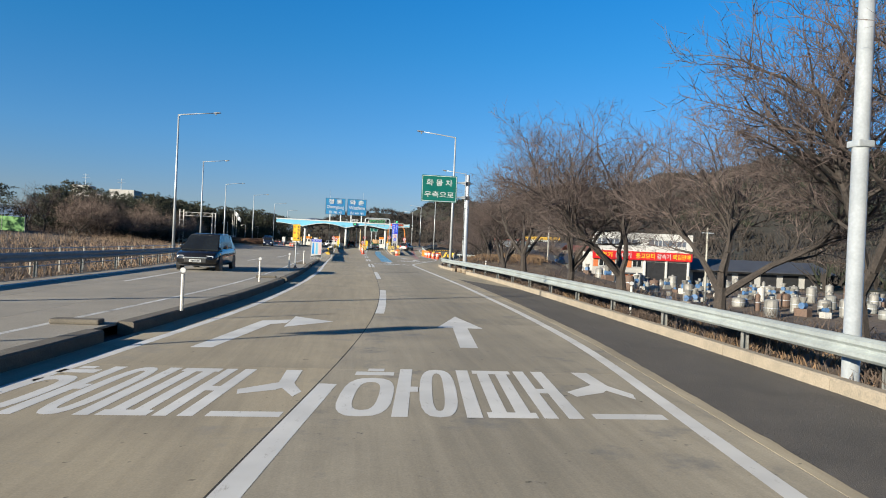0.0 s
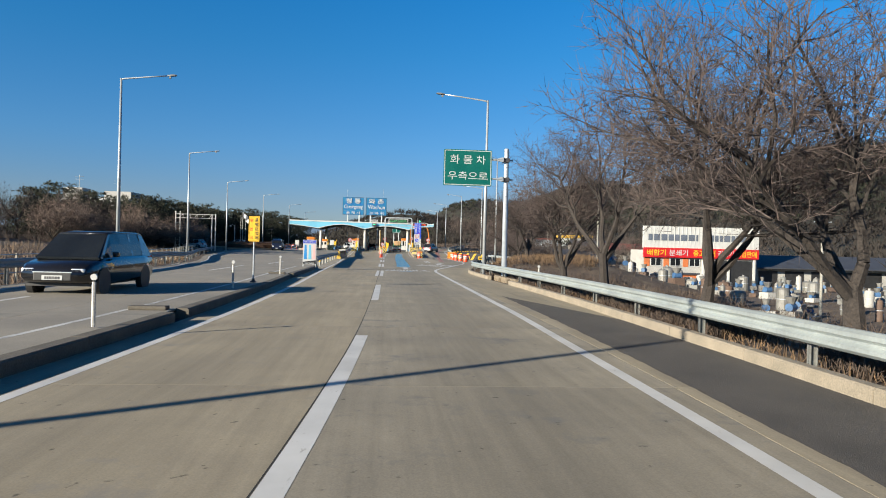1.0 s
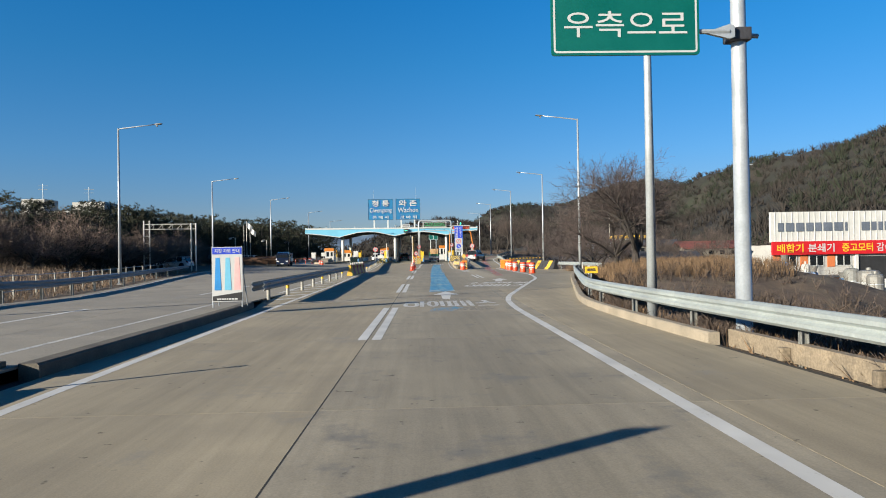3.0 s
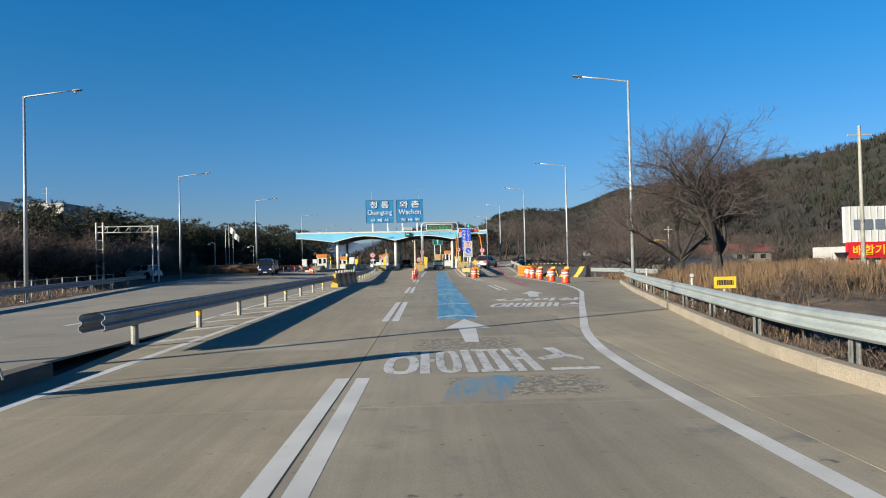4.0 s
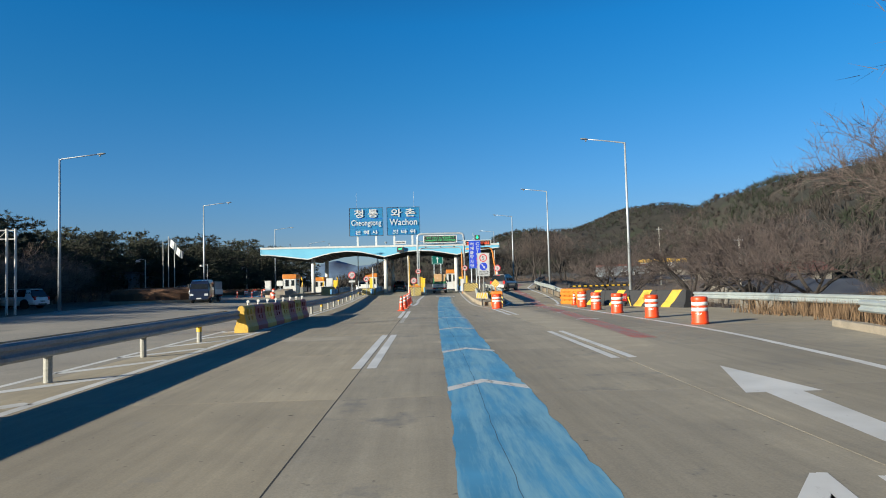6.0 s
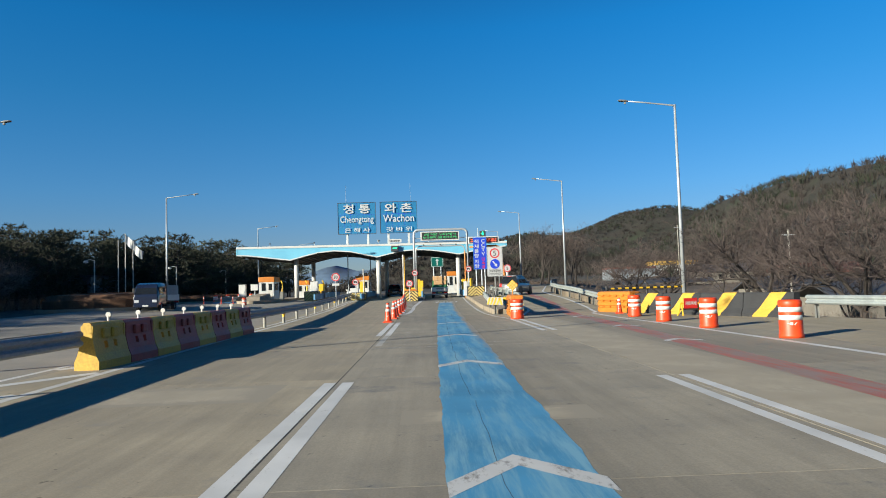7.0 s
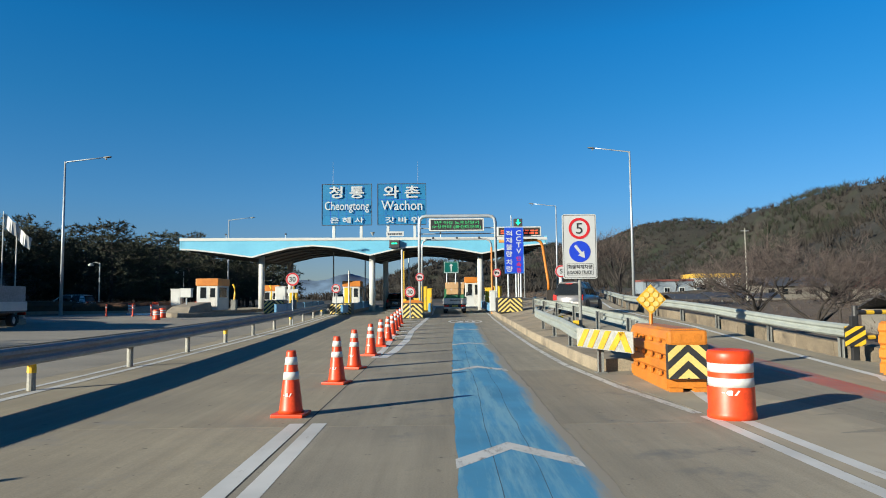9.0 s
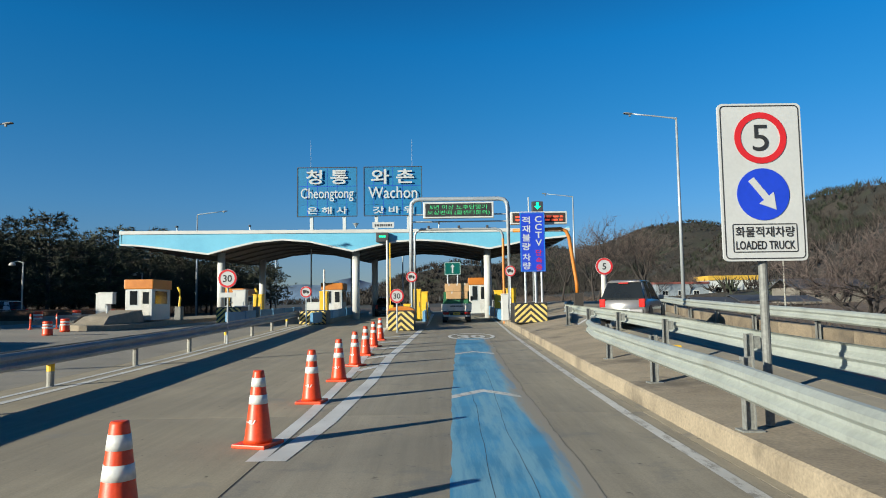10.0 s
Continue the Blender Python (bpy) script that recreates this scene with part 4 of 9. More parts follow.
for y in (42.6, 44.6):
    part("divider", box(B(), KERB_R(y) + 0.2, KERB_R(y) + 0.36, y - 0.07, y + 0.07, -0.03, 0.17, 0.03), M_WALLB, inlet)
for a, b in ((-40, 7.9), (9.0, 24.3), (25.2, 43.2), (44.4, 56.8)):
    kerb_run(KERB_L, a, b, 4.0, -1, 0.2, 0.28, "median kerb of weathered concrete, colour darkened for its shaded face", mat=M_GREYC)
for y in (8.4, 24.7, 43.8):
    k = thing("drain_block", "low concrete block across the kerb gap", "concrete block", (KERB_L(y) - 0.9, y + 0.4, opp_up(y)))
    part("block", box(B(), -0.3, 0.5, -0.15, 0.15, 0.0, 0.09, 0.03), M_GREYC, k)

# ---- guard rails ----
WAVE = [(0.0, 0.46), (-0.03, 0.465), (-0.085, 0.51), (-0.085, 0.56), (-0.03, 0.605), (-0.03, 0.635), (-0.085, 0.68), (-0.085, 0.735), (-0.03, 0.775), (0.0, 0.78)]


def beam(path, side, off, mat, parent, lift=0.0, name="beam"):
    """Corrugated rail; side +1 faces left of the path, off shifts it sideways."""
    front = [(side * u + off, z + lift) for u, z in WAVE]
    back = [(side * (u + 0.012) + off, z + lift) for u, z in WAVE]
    prof = front + back[::-1]
    if side < 0:
        prof = prof[::-1]
    return part(name, sweep(B(), prof, path), mat, parent, smooth=False)


def guard_rail(label, path, posts, mat=M_RAIL, side=1, off=0.0, post_off=0.18, post="channel", lift=0.0, both=False, plates=False):
    g = thing("guard_rail", label, "guard rail")
    # lengths of beam lapped end to end
    step = 12
    for i in range(0, len(path) - 1, step):
        seg = path[i:i + step + 1]
        if len(seg) > 1:
            beam(seg, side, off, mat, g, lift)
            if both:
                beam(seg, -side, -off, mat, g, lift)
    for k, (x, y, z, sx, sy) in enumerate(posts):
        b = B()
        px, py = x + sx * post_off, y + sy * post_off
        if post == "channel":
            box(b, px - 0.055, px + 0.055, py - 0.006, py + 0.004, z - 0.1, z + 0.74 + lift)
            box(b, px - 0.055, px - 0.045, py - 0.045, py + 0.045, z - 0.1, z + 0.74 + lift)
            box(b, px + 0.045, px + 0.055, py - 0.045, py + 0.045, z - 0.1, z + 0.74 + lift)
            p = part("post", b, M_CHAN, g)
            part("spacer", box(B(), px - sx * post_off * 0.55 - 0.05, px - sx * post_off * 0.55 + 0.05, py - 0.035, py + 0.035, z + 0.52 + lift, z + 0.7 + lift), M_CHAN, p)
            if plates:
                part("base_plate", box(B(), px - 0.11, px + 0.11, py - 0.1, py + 0.1, z - 0.01, z + 0.018), M_CHAN, p)
        else:
            cyl(b, (px, py, z - 0.1), (px, py, z + 0.74 + lift), 0.07, n=12)
            part("post", b, M_RPOST, g)
            if k % 3 == 1:
                part("post_band", cyl(B(), (px, py, z + 0.3), (px, py, z + 0.5), 0.074, n=12), M_YELLOW, g, "yellow band")
    return g


def posts_on(path_f, ys_, zf):
    out = []
    for y in ys_:
        x, x2 = path_f(y), path_f(y + 0.5)
        d = math.hypot(x2 - x, 0.5)
        out.append((x, y, zf(x, y), 0.5 / d, -(x2 - x) / d))
    return out


def rail_path(f, y0, y1, step=1.0, zf=gz):
    k = round((y1 - y0) / step)
    return [(f(y), y, zf(f(y), y)) for y in np.linspace(y0, y1, k + 1)]


rr = lambda y: KERB_R(y) + 0.27
guard_rail("silver corrugated guard rail along the kerb", rail_path(rr, -36, 86.5), posts_on(rr, [0.95 + 3.62 * k for k in range(-9, 24)], lambda x, y: 0.0))
ML = table([(58, -3.36), (64.4, -3.5), (72.4, -3.68), (79.4, -3.85), (94, -4.05), (106, -3.78), (112, -3.86), (118, -4.08), (126, -4.4), (135, -4.62), (144, -4.9), (153, -5.25)])
guard_rail("grey double-faced median rail on round white posts", rail_path(ML, 58.5, 92.6), posts_on(ML, [60.3 + 4.08 * k for k in range(8)], gz), M_RAILM, post="round", off=-0.14, post_off=0.0, both=True)
guard_rail("grey double-faced median rail leading to the toll islands", rail_path(ML, 104.5, 153), posts_on(ML, [107.6 + 4.1 * k for k in range(12)], gz), M_RAILM, post="round", off=-0.14, post_off=0.0, both=True)
ol = lambda y: OPP_L(y) - 0.7
guard_rail("grey guard rail on the outer side of the oncoming lanes", rail_path(ol, -36, 106, 1.5, lambda x, y: gz(x, y) + opp_up(y)), posts_on(ol, [-34 + 4 * k for k in range(35)], lambda x, y: gz(x, y) + opp_up(y)), M_RAILM, side=-1, off=0.0, post_off=-0.18)
I1 = table([(112.0, 6.6), (113.6, 6.12), (116, 6.25), (119.8, 6.5), (125.5, 6.87), (127.5, 7.17)])
ztop = lambda x, y: gz(x, y) + (0.25 if y > 113.6 else 0.0)
g1 = guard_rail("pale guard rail along the island kerb with a striped end", [(6.58, 112.05, 0.08), (6.35, 112.8, 0.08), (6.12, 113.6, 0.08)] + rail_path(I1, 114.6, 127.2, 1.0, lambda x, y: gz(x, y) + min(0.18, 0.08 + 0.03 * (y - 114))), posts_on(I1, [113.4, 117.2, 121.0, 124.8], ztop), M_RAILC, plates=True)
M_ENDP = surf("scuffed_pale_paint", (0.36, 0.355, 0.325), (0.27, 0.265, 0.24), scale=3, fine=25, rough=0.6, bump=0.05, mix=0.4, stain=(0.2, 0.19, 0.17), stain_scale=5.0, stain_at=0.58)
M_AMBY = surf("worn_amber_film", (0.62, 0.35, 0.03), (0.5, 0.27, 0.02), scale=4, fine=30, rough=0.5, bump=0.04, mix=0.35, stain=(0.3, 0.27, 0.2), stain_scale=6.0, stain_at=0.64)
pl = [(6.12 + 0.48 * f - 0.958 * o, 113.6 - 1.6 * f - 0.287 * o, z) for o in (0.085, 0.099) for f, z in ((-0.12, 0.5), (1.1, 0.5), (1.1, 0.88), (-0.12, 0.88))]
raw("end_plate", pl, [(3, 2, 1, 0), (4, 5, 6, 7), (0, 1, 5, 4), (1, 2, 6, 5), (2, 3, 7, 6), (3, 0, 4, 7)], M_ENDP, g1, "flat end plate in scuffed pale paint")
for f0, f1 in ((-0.1, 0.08), (0.14, 0.32), (0.38, 0.56), (0.62, 0.83), (0.96, 0.82)):
    q = [(f0, 0.515), (f0 + 0.12, 0.515), (f1 + 0.12, 0.865), (f1, 0.865)]
    vs = [(6.12 + 0.48 * f - 0.958 * o, 113.6 - 1.6 * f - 0.287 * o, z) for o in (0.1, 0.112) for f, z in q]
    raw("stripe", vs, [(3, 2, 1, 0), (4, 5, 6, 7), (0, 1, 5, 4), (1, 2, 6, 5), (2, 3, 7, 6), (3, 0, 4, 7)], M_AMBY, g1, "amber warning stripe")
I2 = lambda y: RAMP_L(y) - 0.22
guard_rail("pale guard rail along the side lane edge of the island", rail_path(I2, 115.0, 140, 1.0, lambda x, y: gz(x, y) + 0.2), posts_on(I2, [116.4 + 3.9 * k for k in range(6)], lambda x, y: gz(x, y) + 0.2), M_RAILC, side=-1, post_off=-0.2, plates=True)
for y in (124.2, 128.1):
    k = thing("reflector_block", "yellow reflector block at the foot of a rail post", "road marker", (I2(y) - 0.12, y - 0.3, gz(8, y) + 0.25))
    part("block", box(B(), -0.28, 0.1, -0.1, 0.1, 0.0, 0.2, 0.02), M_YELLOW, k)
I3 = lambda y: RAMP_R(y) + 0.05
guard_rail("cream guard rail on the outer edge of the side lane", rail_path(I3, 115.2, 175, 1.5), posts_on(I3, [116 + 4 * k for k in range(15)], gz), M_RAILC)
I4 = smoothed([(86, 16.1), (90, 16.55), (96, 16.6), (103, 15.8)], 1.0, 2)
guard_rail("silver guard rail on the outer edge of the wide shoulder", rail_path(I4, 87.2, 102.2), posts_on(I4, [87.6 + 3.6 * k for k in range(5)], gz))

for k in range(24):
    y = 114.6 + 2.0 * k
    t = thing("edge_block", "weathered low concrete block behind the outer rail", "retaining wall", group="edge blocks")
    vs = [(RAMP_R(yy) + 0.36 + u, yy, gz(RAMP_R(yy), yy) + z) for yy in (y, y + 1.98) for u, z in ((0, -0.25), (0, 0.27), (0.3, 0.29), (0.3, -0.25))]
    raw("block", vs, [(0, 1, 2, 3), (7, 6, 5, 4), (0, 4, 5, 1), (1, 5, 6, 2), (2, 6, 7, 3)], M_WALLB, t)

# concrete island beside the lane
isl = thing("toll_island", "raised concrete island between the lane and the side lane", "traffic island", kind="structure")
bm = B()
prev = None
for y in np.linspace(113.6, 172, 40):
    a, b_ = LANE_R(y) + 0.12, RAMP_L(y) + (0.0 if y > 114.5 else -0.3)
    zt, zr = gz(a, y) + 0.25, gz(b_, y) + 0.2 + 0.05 * (y < 116)
    cur = [bm.verts.new(p) for p in ((a, y, zt - 0.32), (a, y, zt - 0.03), (a + 0.03, y, zt), (b_ - 0.03, y, zr), (b_, y, zr - 0.03), (b_, y, zr - 0.32))]
    if prev:
        for j in range(5):
            bm.faces.new((prev[j], prev[j + 1], cur[j + 1], cur[j]))
    else:
        bm.faces.new(cur[::-1])
    prev = cur
bm.faces.new(prev)
part("island_body", bm, M_ISLAND, isl)

# ---- street lamps ----
M_LHEAD = surf("grey_lamp_head", (0.2, 0.2, 0.19), (0.14, 0.14, 0.135), scale=3, fine=25, rough=0.55, bump=0.03)
def street_lamp(x, y, z, h, arm, label="tall galvanised street lamp with a single arm"):
    s = 1 if arm > 0 else -1
    t = thing("street_lamp", label, "street lamp", (x, y, z), group="street lamps")
    part("base_plate", box(B(), -0.22, 0.22, -0.22, 0.22, 0, 0.05, 0.01), M_STEEL, t)
    part("pole", cyl(B(), (0, 0, 0.04), (0, 0, h), 0.115, 0.06, 14), M_STEEL, t, smooth=True)
    pts = [(0, 0, h - 0.12), (s * 0.12, 0, h - 0.03), (arm * 0.5, 0, h + 0.14), (arm * 0.86, 0, h + 0.26)]
    part("arm", tube(B(), pts, [0.05, 0.048, 0.04, 0.036], 8), M_STEEL, t, smooth=True)
    hd = B()
    xs = [arm * 0.83, arm * 0.9, arm * 0.97, arm]
    rings = []
    for xx, w, lo, hi in zip(xs, (0.05, 0.13, 0.13, 0.07), (h + 0.23, h + 0.24, h + 0.26, h + 0.29), (h + 0.29, h + 0.32, h + 0.33, h + 0.32)):
        rings.append([hd.verts.new(p) for p in ((xx, -w, lo), (xx, w, lo), (xx, w * 0.7, hi), (xx, -w * 0.7, hi))])
    for a, b_ in zip(rings, rings[1:]):
        for k in range(4):
            hd.faces.new((a[k], a[(k + 1) % 4], b_[(k + 1) % 4], b_[k]))
    hd.faces.new(rings[0][::-1])
    hd.faces.new(rings[-1])
    bmesh.ops.recalc_face_normals(hd, faces=hd.faces)
    part("lamp_head", hd, M_LHEAD, t, "grey lamp head")
    part("tilt_bracket", box(B(), arm * 0.88 - 0.05, arm * 0.88 + 0.05, -0.05, 0.05, h + 0.1, h + 0.25, 0.01), M_LHEAD, t)
    return t


for x, y, h in ((7.45, 50.2, 10.6), (13.85, 84.4, 11.5), (16.8, 115.6, 11.0), (17.5, 149.5, 11.2), (17.0, 178, 10.6), (17.6, 212, 10.6)):
    street_lamp(x, y, terrain(x, y) - 0.1 if y < 110 else gz(min(x, RAMP_R(min(y, 195))), min(y, 195)) - 0.02, h, -3.1)
for x, y, h in ((-13.1, 8.55, 10.9), (-13.8, 50.6, 10.95), (-19.1, 84.0, 11.0), (-22.2, 116.0, 10.8), (-21.8, 145.4, 11.0), (-21.6, 181.0, 11.2), (-21.5, 215, 11.0)):
    z = terrain(x, y) - 0.1
    street_lamp(x, y, z, h - z, 3.1)

# ---- signs ----


def plate(name, x0, x1, z0, z1, r, y, thick, mat, parent, label=""):
    return part(name, prism(B(), rrect(x0, x1, z0, z1, r), y, y + thick), mat, parent, label)


def border(x0, x1, z0, z1, r, w, y, mat, parent, name="border"):
    o, i = rrect(x0, x1, z0, z1, r), rrect(x0 + w, x1 - w, z0 + w, z1 - w, max(0.01, r - w))
    bm = B()
    a, b_ = [bm.verts.new((x, y, z)) for x, z in o], [bm.verts.new((x, y, z)) for x, z in i]
    for k in range(len(o)):
        j = (k + 1) % len(o)
        bm.faces.new((a[k], a[j], b_[j], b_[k]))
    return part(name, bm, mat, parent)


t = thing("road_sign", "green cantilever road sign with white Hangul on a steel pole", "road sign", (8.12, 47.2, -0.1))
part("pole", lathe(B(), [(0.2, 0), (0.2, 0.05), (0.145, 0.06), (0.13, 7.25), (0.135, 7.3), (0.02, 7.34)], 18), M_STEEL, t, smooth=True)
ox, oy = -8.12, -47.2
plate("panel", 4.6 + ox, 7.25 + ox, 5.17, 7.14, 0.06, -0.35, 0.05, M_GREEN, t)
border(4.64 + ox, 7.21 + ox, 5.21, 7.10, 0.06, 0.035, -0.354, M_WPLATE, t)
letters("화 물 차", 4.95 + ox, 6.9 + ox, 6.36, 6.84, -0.356, M_WPLATE, t, split=True, bold=0.004)
letters("우측으로", 4.83 + ox, 7.03 + ox, 5.49, 5.95, -0.356, M_WPLATE, t, split=True, bold=0.004)
for z in (5.6, 6.67):
    part("bracket", tube(B(), [(-3.2, -0.27, z), (-0.3, -0.27, z), (-0.12, -0.1, z), (0.35, 0, z)], 0.045, 8), M_STEEL, t)
    part("clamp", box(B(), -0.24, 0.16, -0.2, 0.14, z - 0.12, z + 0.12, 0.03), M_DARK, t)
    part("gusset", prism(B(), [(-0.75, z - 0.02), (-0.3, z + 0.13), (-0.2, z + 0.1), (-0.2, z - 0.1), (-0.3, z - 0.13)], -0.29, -0.22), M_STEEL, t)
t = thing("sign_pole", "thick galvanised sign pole behind the guard rail", "pole", (7.13, 5.6, -0.1))
part("pole", lathe(B(), [(0.16, 0), (0.16, 0.05), (0.12, 0.06), (0.105, 7.2), (0.02, 7.26)], 18), M_STEEL, t, smooth=True)
part("clamp", box(B(), -0.13, 0.13, -0.13, 0.13, 3.55, 3.65, 0.02), M_STEEL, t)

t = thing("warning_sign", "yellow upright warning sign with Hangul on a steel post", "road sign", (-3.4, 35.8, 0.2))
part("post", cyl(B(), (0, 0, 0), (0, 0, 2.35), 0.032, n=10), M_STEEL, t)
part("base", lathe(B(), [(0.12, 0), (0.12, 0.03), (0.06, 0.06), (0.05, 0.14)], 12), M_DARK, t)
plate("panel", -0.2, 0.2, 1.52, 2.46, 0.03, -0.06, 0.02, M_YELLOW, t)
border(-0.18, 0.18, 1.54, 2.44, 0.03, 0.012, -0.063, M_BLACK, t)
for k, c in enumerate("통행료"):
    letters(c, 0.03, 0.15, 2.24 - k * 0.165, 2.38 - k * 0.165, -0.064, M_BLACK, t)
letters("10", 0.03, 0.15, 1.76, 1.89, -0.064, M_BLACK, t)
letters("배", 0.03, 0.15, 1.59, 1.73, -0.064, M_BLACK, t)
for k, c in enumerate("위반시"):
    letters(c, -0.15, -0.04, 2.24 - k * 0.32, 2.36 - k * 0.32, -0.064, M_RED, t, label="red letters")

# leaning notice board on the end of the median
M_PINK = surf("faded_pink_print", (0.7, 0.4, 0.38), (0.6, 0.32, 0.32), rough=0.5, bump=0.0, mix=0.1)
t = thing("notice_board", "white standing notice board with blue and red columns", "notice board", (-3.3, 54.6, 0.2), 3)
t.scale = (0.97, 0.97, 0.95)
q = [(-0.44, 0.18), (-0.44, 1.82), (0.44, 1.82), (0.44, 0.18)]
part("panel", prism(B(), q, -0.02, 0.02), M_WPLATE, t)
part("header", prism(B(), [(-0.42, 1.6), (-0.42, 1.8), (0.42, 1.8), (0.42, 1.6)], -0.028, -0.022), M_DBLUE, t)
letters("지정 차로 안내", -0.36, 0.36, 1.64, 1.76, -0.032, M_WPLATE, t)
part("footer", prism(B(), [(-0.42, 0.2), (-0.42, 0.34), (0.42, 0.46), (0.42, 0.2)], -0.028, -0.022), M_BLACK, t)
for x, m in ((-0.27, M_BLUE), (0.02, M_CYAN), (0.29, M_PINK)):
    b = prism(B(), [(x - 0.1, 0.52), (x - 0.06, 1.5), (x + 0.06, 1.5), (x + 0.1, 0.52)], -0.027, -0.022)
    part("column_graphic", b, m, t)
bars(-0.3, 0.3, 0.23, 0.29, -0.03, M_WPLATE, t, 1, 0.8, 4)
for x in (-0.42, 0.42):
    part("leg", tube(B(), [(x, 0, 0), (x, 0, 1.84)], 0.02, 6), M_STEEL, t)
    part("brace", tube(B(), [(x, 0, 1.5), (x, 0.75, 0)], 0.018, 6), M_STEEL, t)


def delineator(x, y, z, h=0.82):
    t = thing("delineator_post", "white delineator post with a round reflector", "delineator", (x, y, z), group="delineators")
    part("post", tube(B(), [(0, 0, 0), (0, 0, h - 0.08)], 0.035, 8), M_POST, t)
    part("reflector", cyl(B(), (0, -0.02, h), (0, 0.02, h), 0.055, n=16), M_WPLATE, t)
    return t


for x, y in ((-3.47, 21.8), (-3.42, 32.4), (-3.46, 43.0), (-3.6, 11.2)):
    delineator(x, y, 0.19, 0.84)
for y in (38.5, 66.5, 14.8, 78.0):
    delineator(KERB_R(y) + 0.75, y, terrain(KERB_R(y) + 0.75, y) - 0.1, 1.05)

t = thing("verge_notice", "small yellow notice plate on a short post behind the rail", "road sign", (9.05, 62.1, terrain(9.05, 62.1) - 0.15))
part("post", cyl(B(), (0, 0, 0), (0, 0, 1.0), 0.025, n=8), M_STEEL, t)
plate("panel", -0.25, 0.25, 0.92, 1.18, 0.015, -0.045, 0.015, M_YELLOW, t)
bars(-0.19, 0.19, 0.99, 1.12, -0.047, M_BLACK, t, 1, 0.9, 14)

# speed and direction sign on the island
t = thing("road_sign", "white road sign with a speed ring and a blue arrow disc", "road sign", (6.82, 117.4, gz(6.8, 117) + 0.25))
part("post", cyl(B(), (0, 0, 0), (0, 0, 3.3), 0.045, n=12), M_CHAN, t)
plate("panel", -0.44, 0.44, 1.70, 3.37, 0.05, -0.09, 0.03, M_WPLATE, t)
border(-0.42, 0.42, 1.72, 3.35, 0.05, 0.012, -0.093, M_BLACK, t)
part("speed_ring", annulus(B(), 0, 3.0, 0.21, 0.275, -0.098, -0.092), M_RED, t)
letters("5", -0.085, 0.085, 2.86, 3.14, -0.098, M_BLACK, t, bold=0.0)
part("arrow_disc", prism(B(), disc(0, 2.4, 0.275, 36), -0.098, -0.092), M_DBLUE, t)
c, s = math.cos(radians(-52)), math.sin(radians(-52))
ar = [(-0.2, 0.035), (0.05, 0.035), (0.05, 0.1), (0.21, 0.0), (0.05, -0.1), (0.05, -0.035), (-0.2, -0.035)]
part("arrow", prism(B(), [(u * c - v * s, 2.4 + u * s + v * c) for u, v in ar], -0.103, -0.098), M_WPLATE, t)
border(-0.34, 0.34, 1.79, 2.09, 0.02, 0.01, -0.095, M_BLACK, t)
letters("화물적재차량", -0.31, 0.31, 1.95, 2.06, -0.096, M_BLACK, t)
letters("LOADED TRUCK", -0.31, 0.31, 1.82, 1.91, -0.096, M_BLACK, t)


def round_sign(x, y, z, zc, r, body, label, pole=M_STEEL, pr=0.035):
    t = thing("round_sign", label, "road sign", (x, y, z))
    part("post", cyl(B(), (0, 0, 0), (0, 0, zc - z + r * 0.6), pr, n=10), pole, t)
    c = zc - z
    fy = -pr - 0.035
    part("plate", prism(B(), disc(0, c, r), fy, fy + 0.025), M_WPLATE, t)
    part("red_ring", annulus(B(), 0, c, r * 0.76, r * 0.97, fy - 0.008, fy - 0.002), M_RED, t)
    if body:
        letters(body, -r * 0.48 if len(body) > 1 else -r * 0.22, r * 0.48 if len(body) > 1 else r * 0.22, c - r * 0.38, c + r * 0.38, fy - 0.008, M_BLACK, t)
    else:
        part("vehicle_symbol", prism(B(), [(-r * 0.56, c - r * 0.14), (-r * 0.56, c + r * 0.34), (r * 0.12, c + r * 0.34), (r * 0.12, c - r * 0.14)], fy - 0.008, fy - 0.002), M_BLACK, t)
        part("vehicle_symbol", prism(B(), [(r * 0.17, c - r * 0.14), (r * 0.17, c + r * 0.2), (r * 0.38, c + r * 0.2), (r * 0.56, c), (r * 0.56, c - r * 0.14)], fy - 0.008, fy - 0.002), M_BLACK, t)
        for u in (-0.32, 0.34):
            part("vehicle_symbol", prism(B(), disc(r * u, c - r * 0.2, r * 0.12, 12), fy - 0.008, fy - 0.002), M_BLACK, t)
    return t


s = round_sign(-4.45, 135.8, gz(-4.4, 135.8), 2.62, 0.35, "30", "round red-ringed speed sign beside the median rail")
plate("sub_plate", -0.3, 0.3, 1.72, 1.9, 0.02, -0.07, 0.02, M_WPLATE, s)
round_sign(-4.2, 149.6, gz(-4.2, 149.6), 2.35, 0.33, "", "round red-ringed no-lorries sign on the toll island")
round_sign(1.5, 141.6, gz(1.5, 141.6), 1.95, 0.33, "30", "round red-ringed speed sign on the crash cushion")
round_sign(1.95, 147.6, gz(1.9, 147) + 0.25, 3.05, 0.3, "", "round red-ringed no-lorries sign on the gantry leg")
round_sign(7.35, 147.6, gz(7.3, 147) + 0.25, 3.3, 0.3, "", "round red-ringed no-lorries sign on the gantry leg")
round_sign(9.95, 137.2, gz(9.9, 137) + 0.25, 2.95, 0.34, "5", "round red-ringed speed sign on a stout white post", M_POST, 0.11)

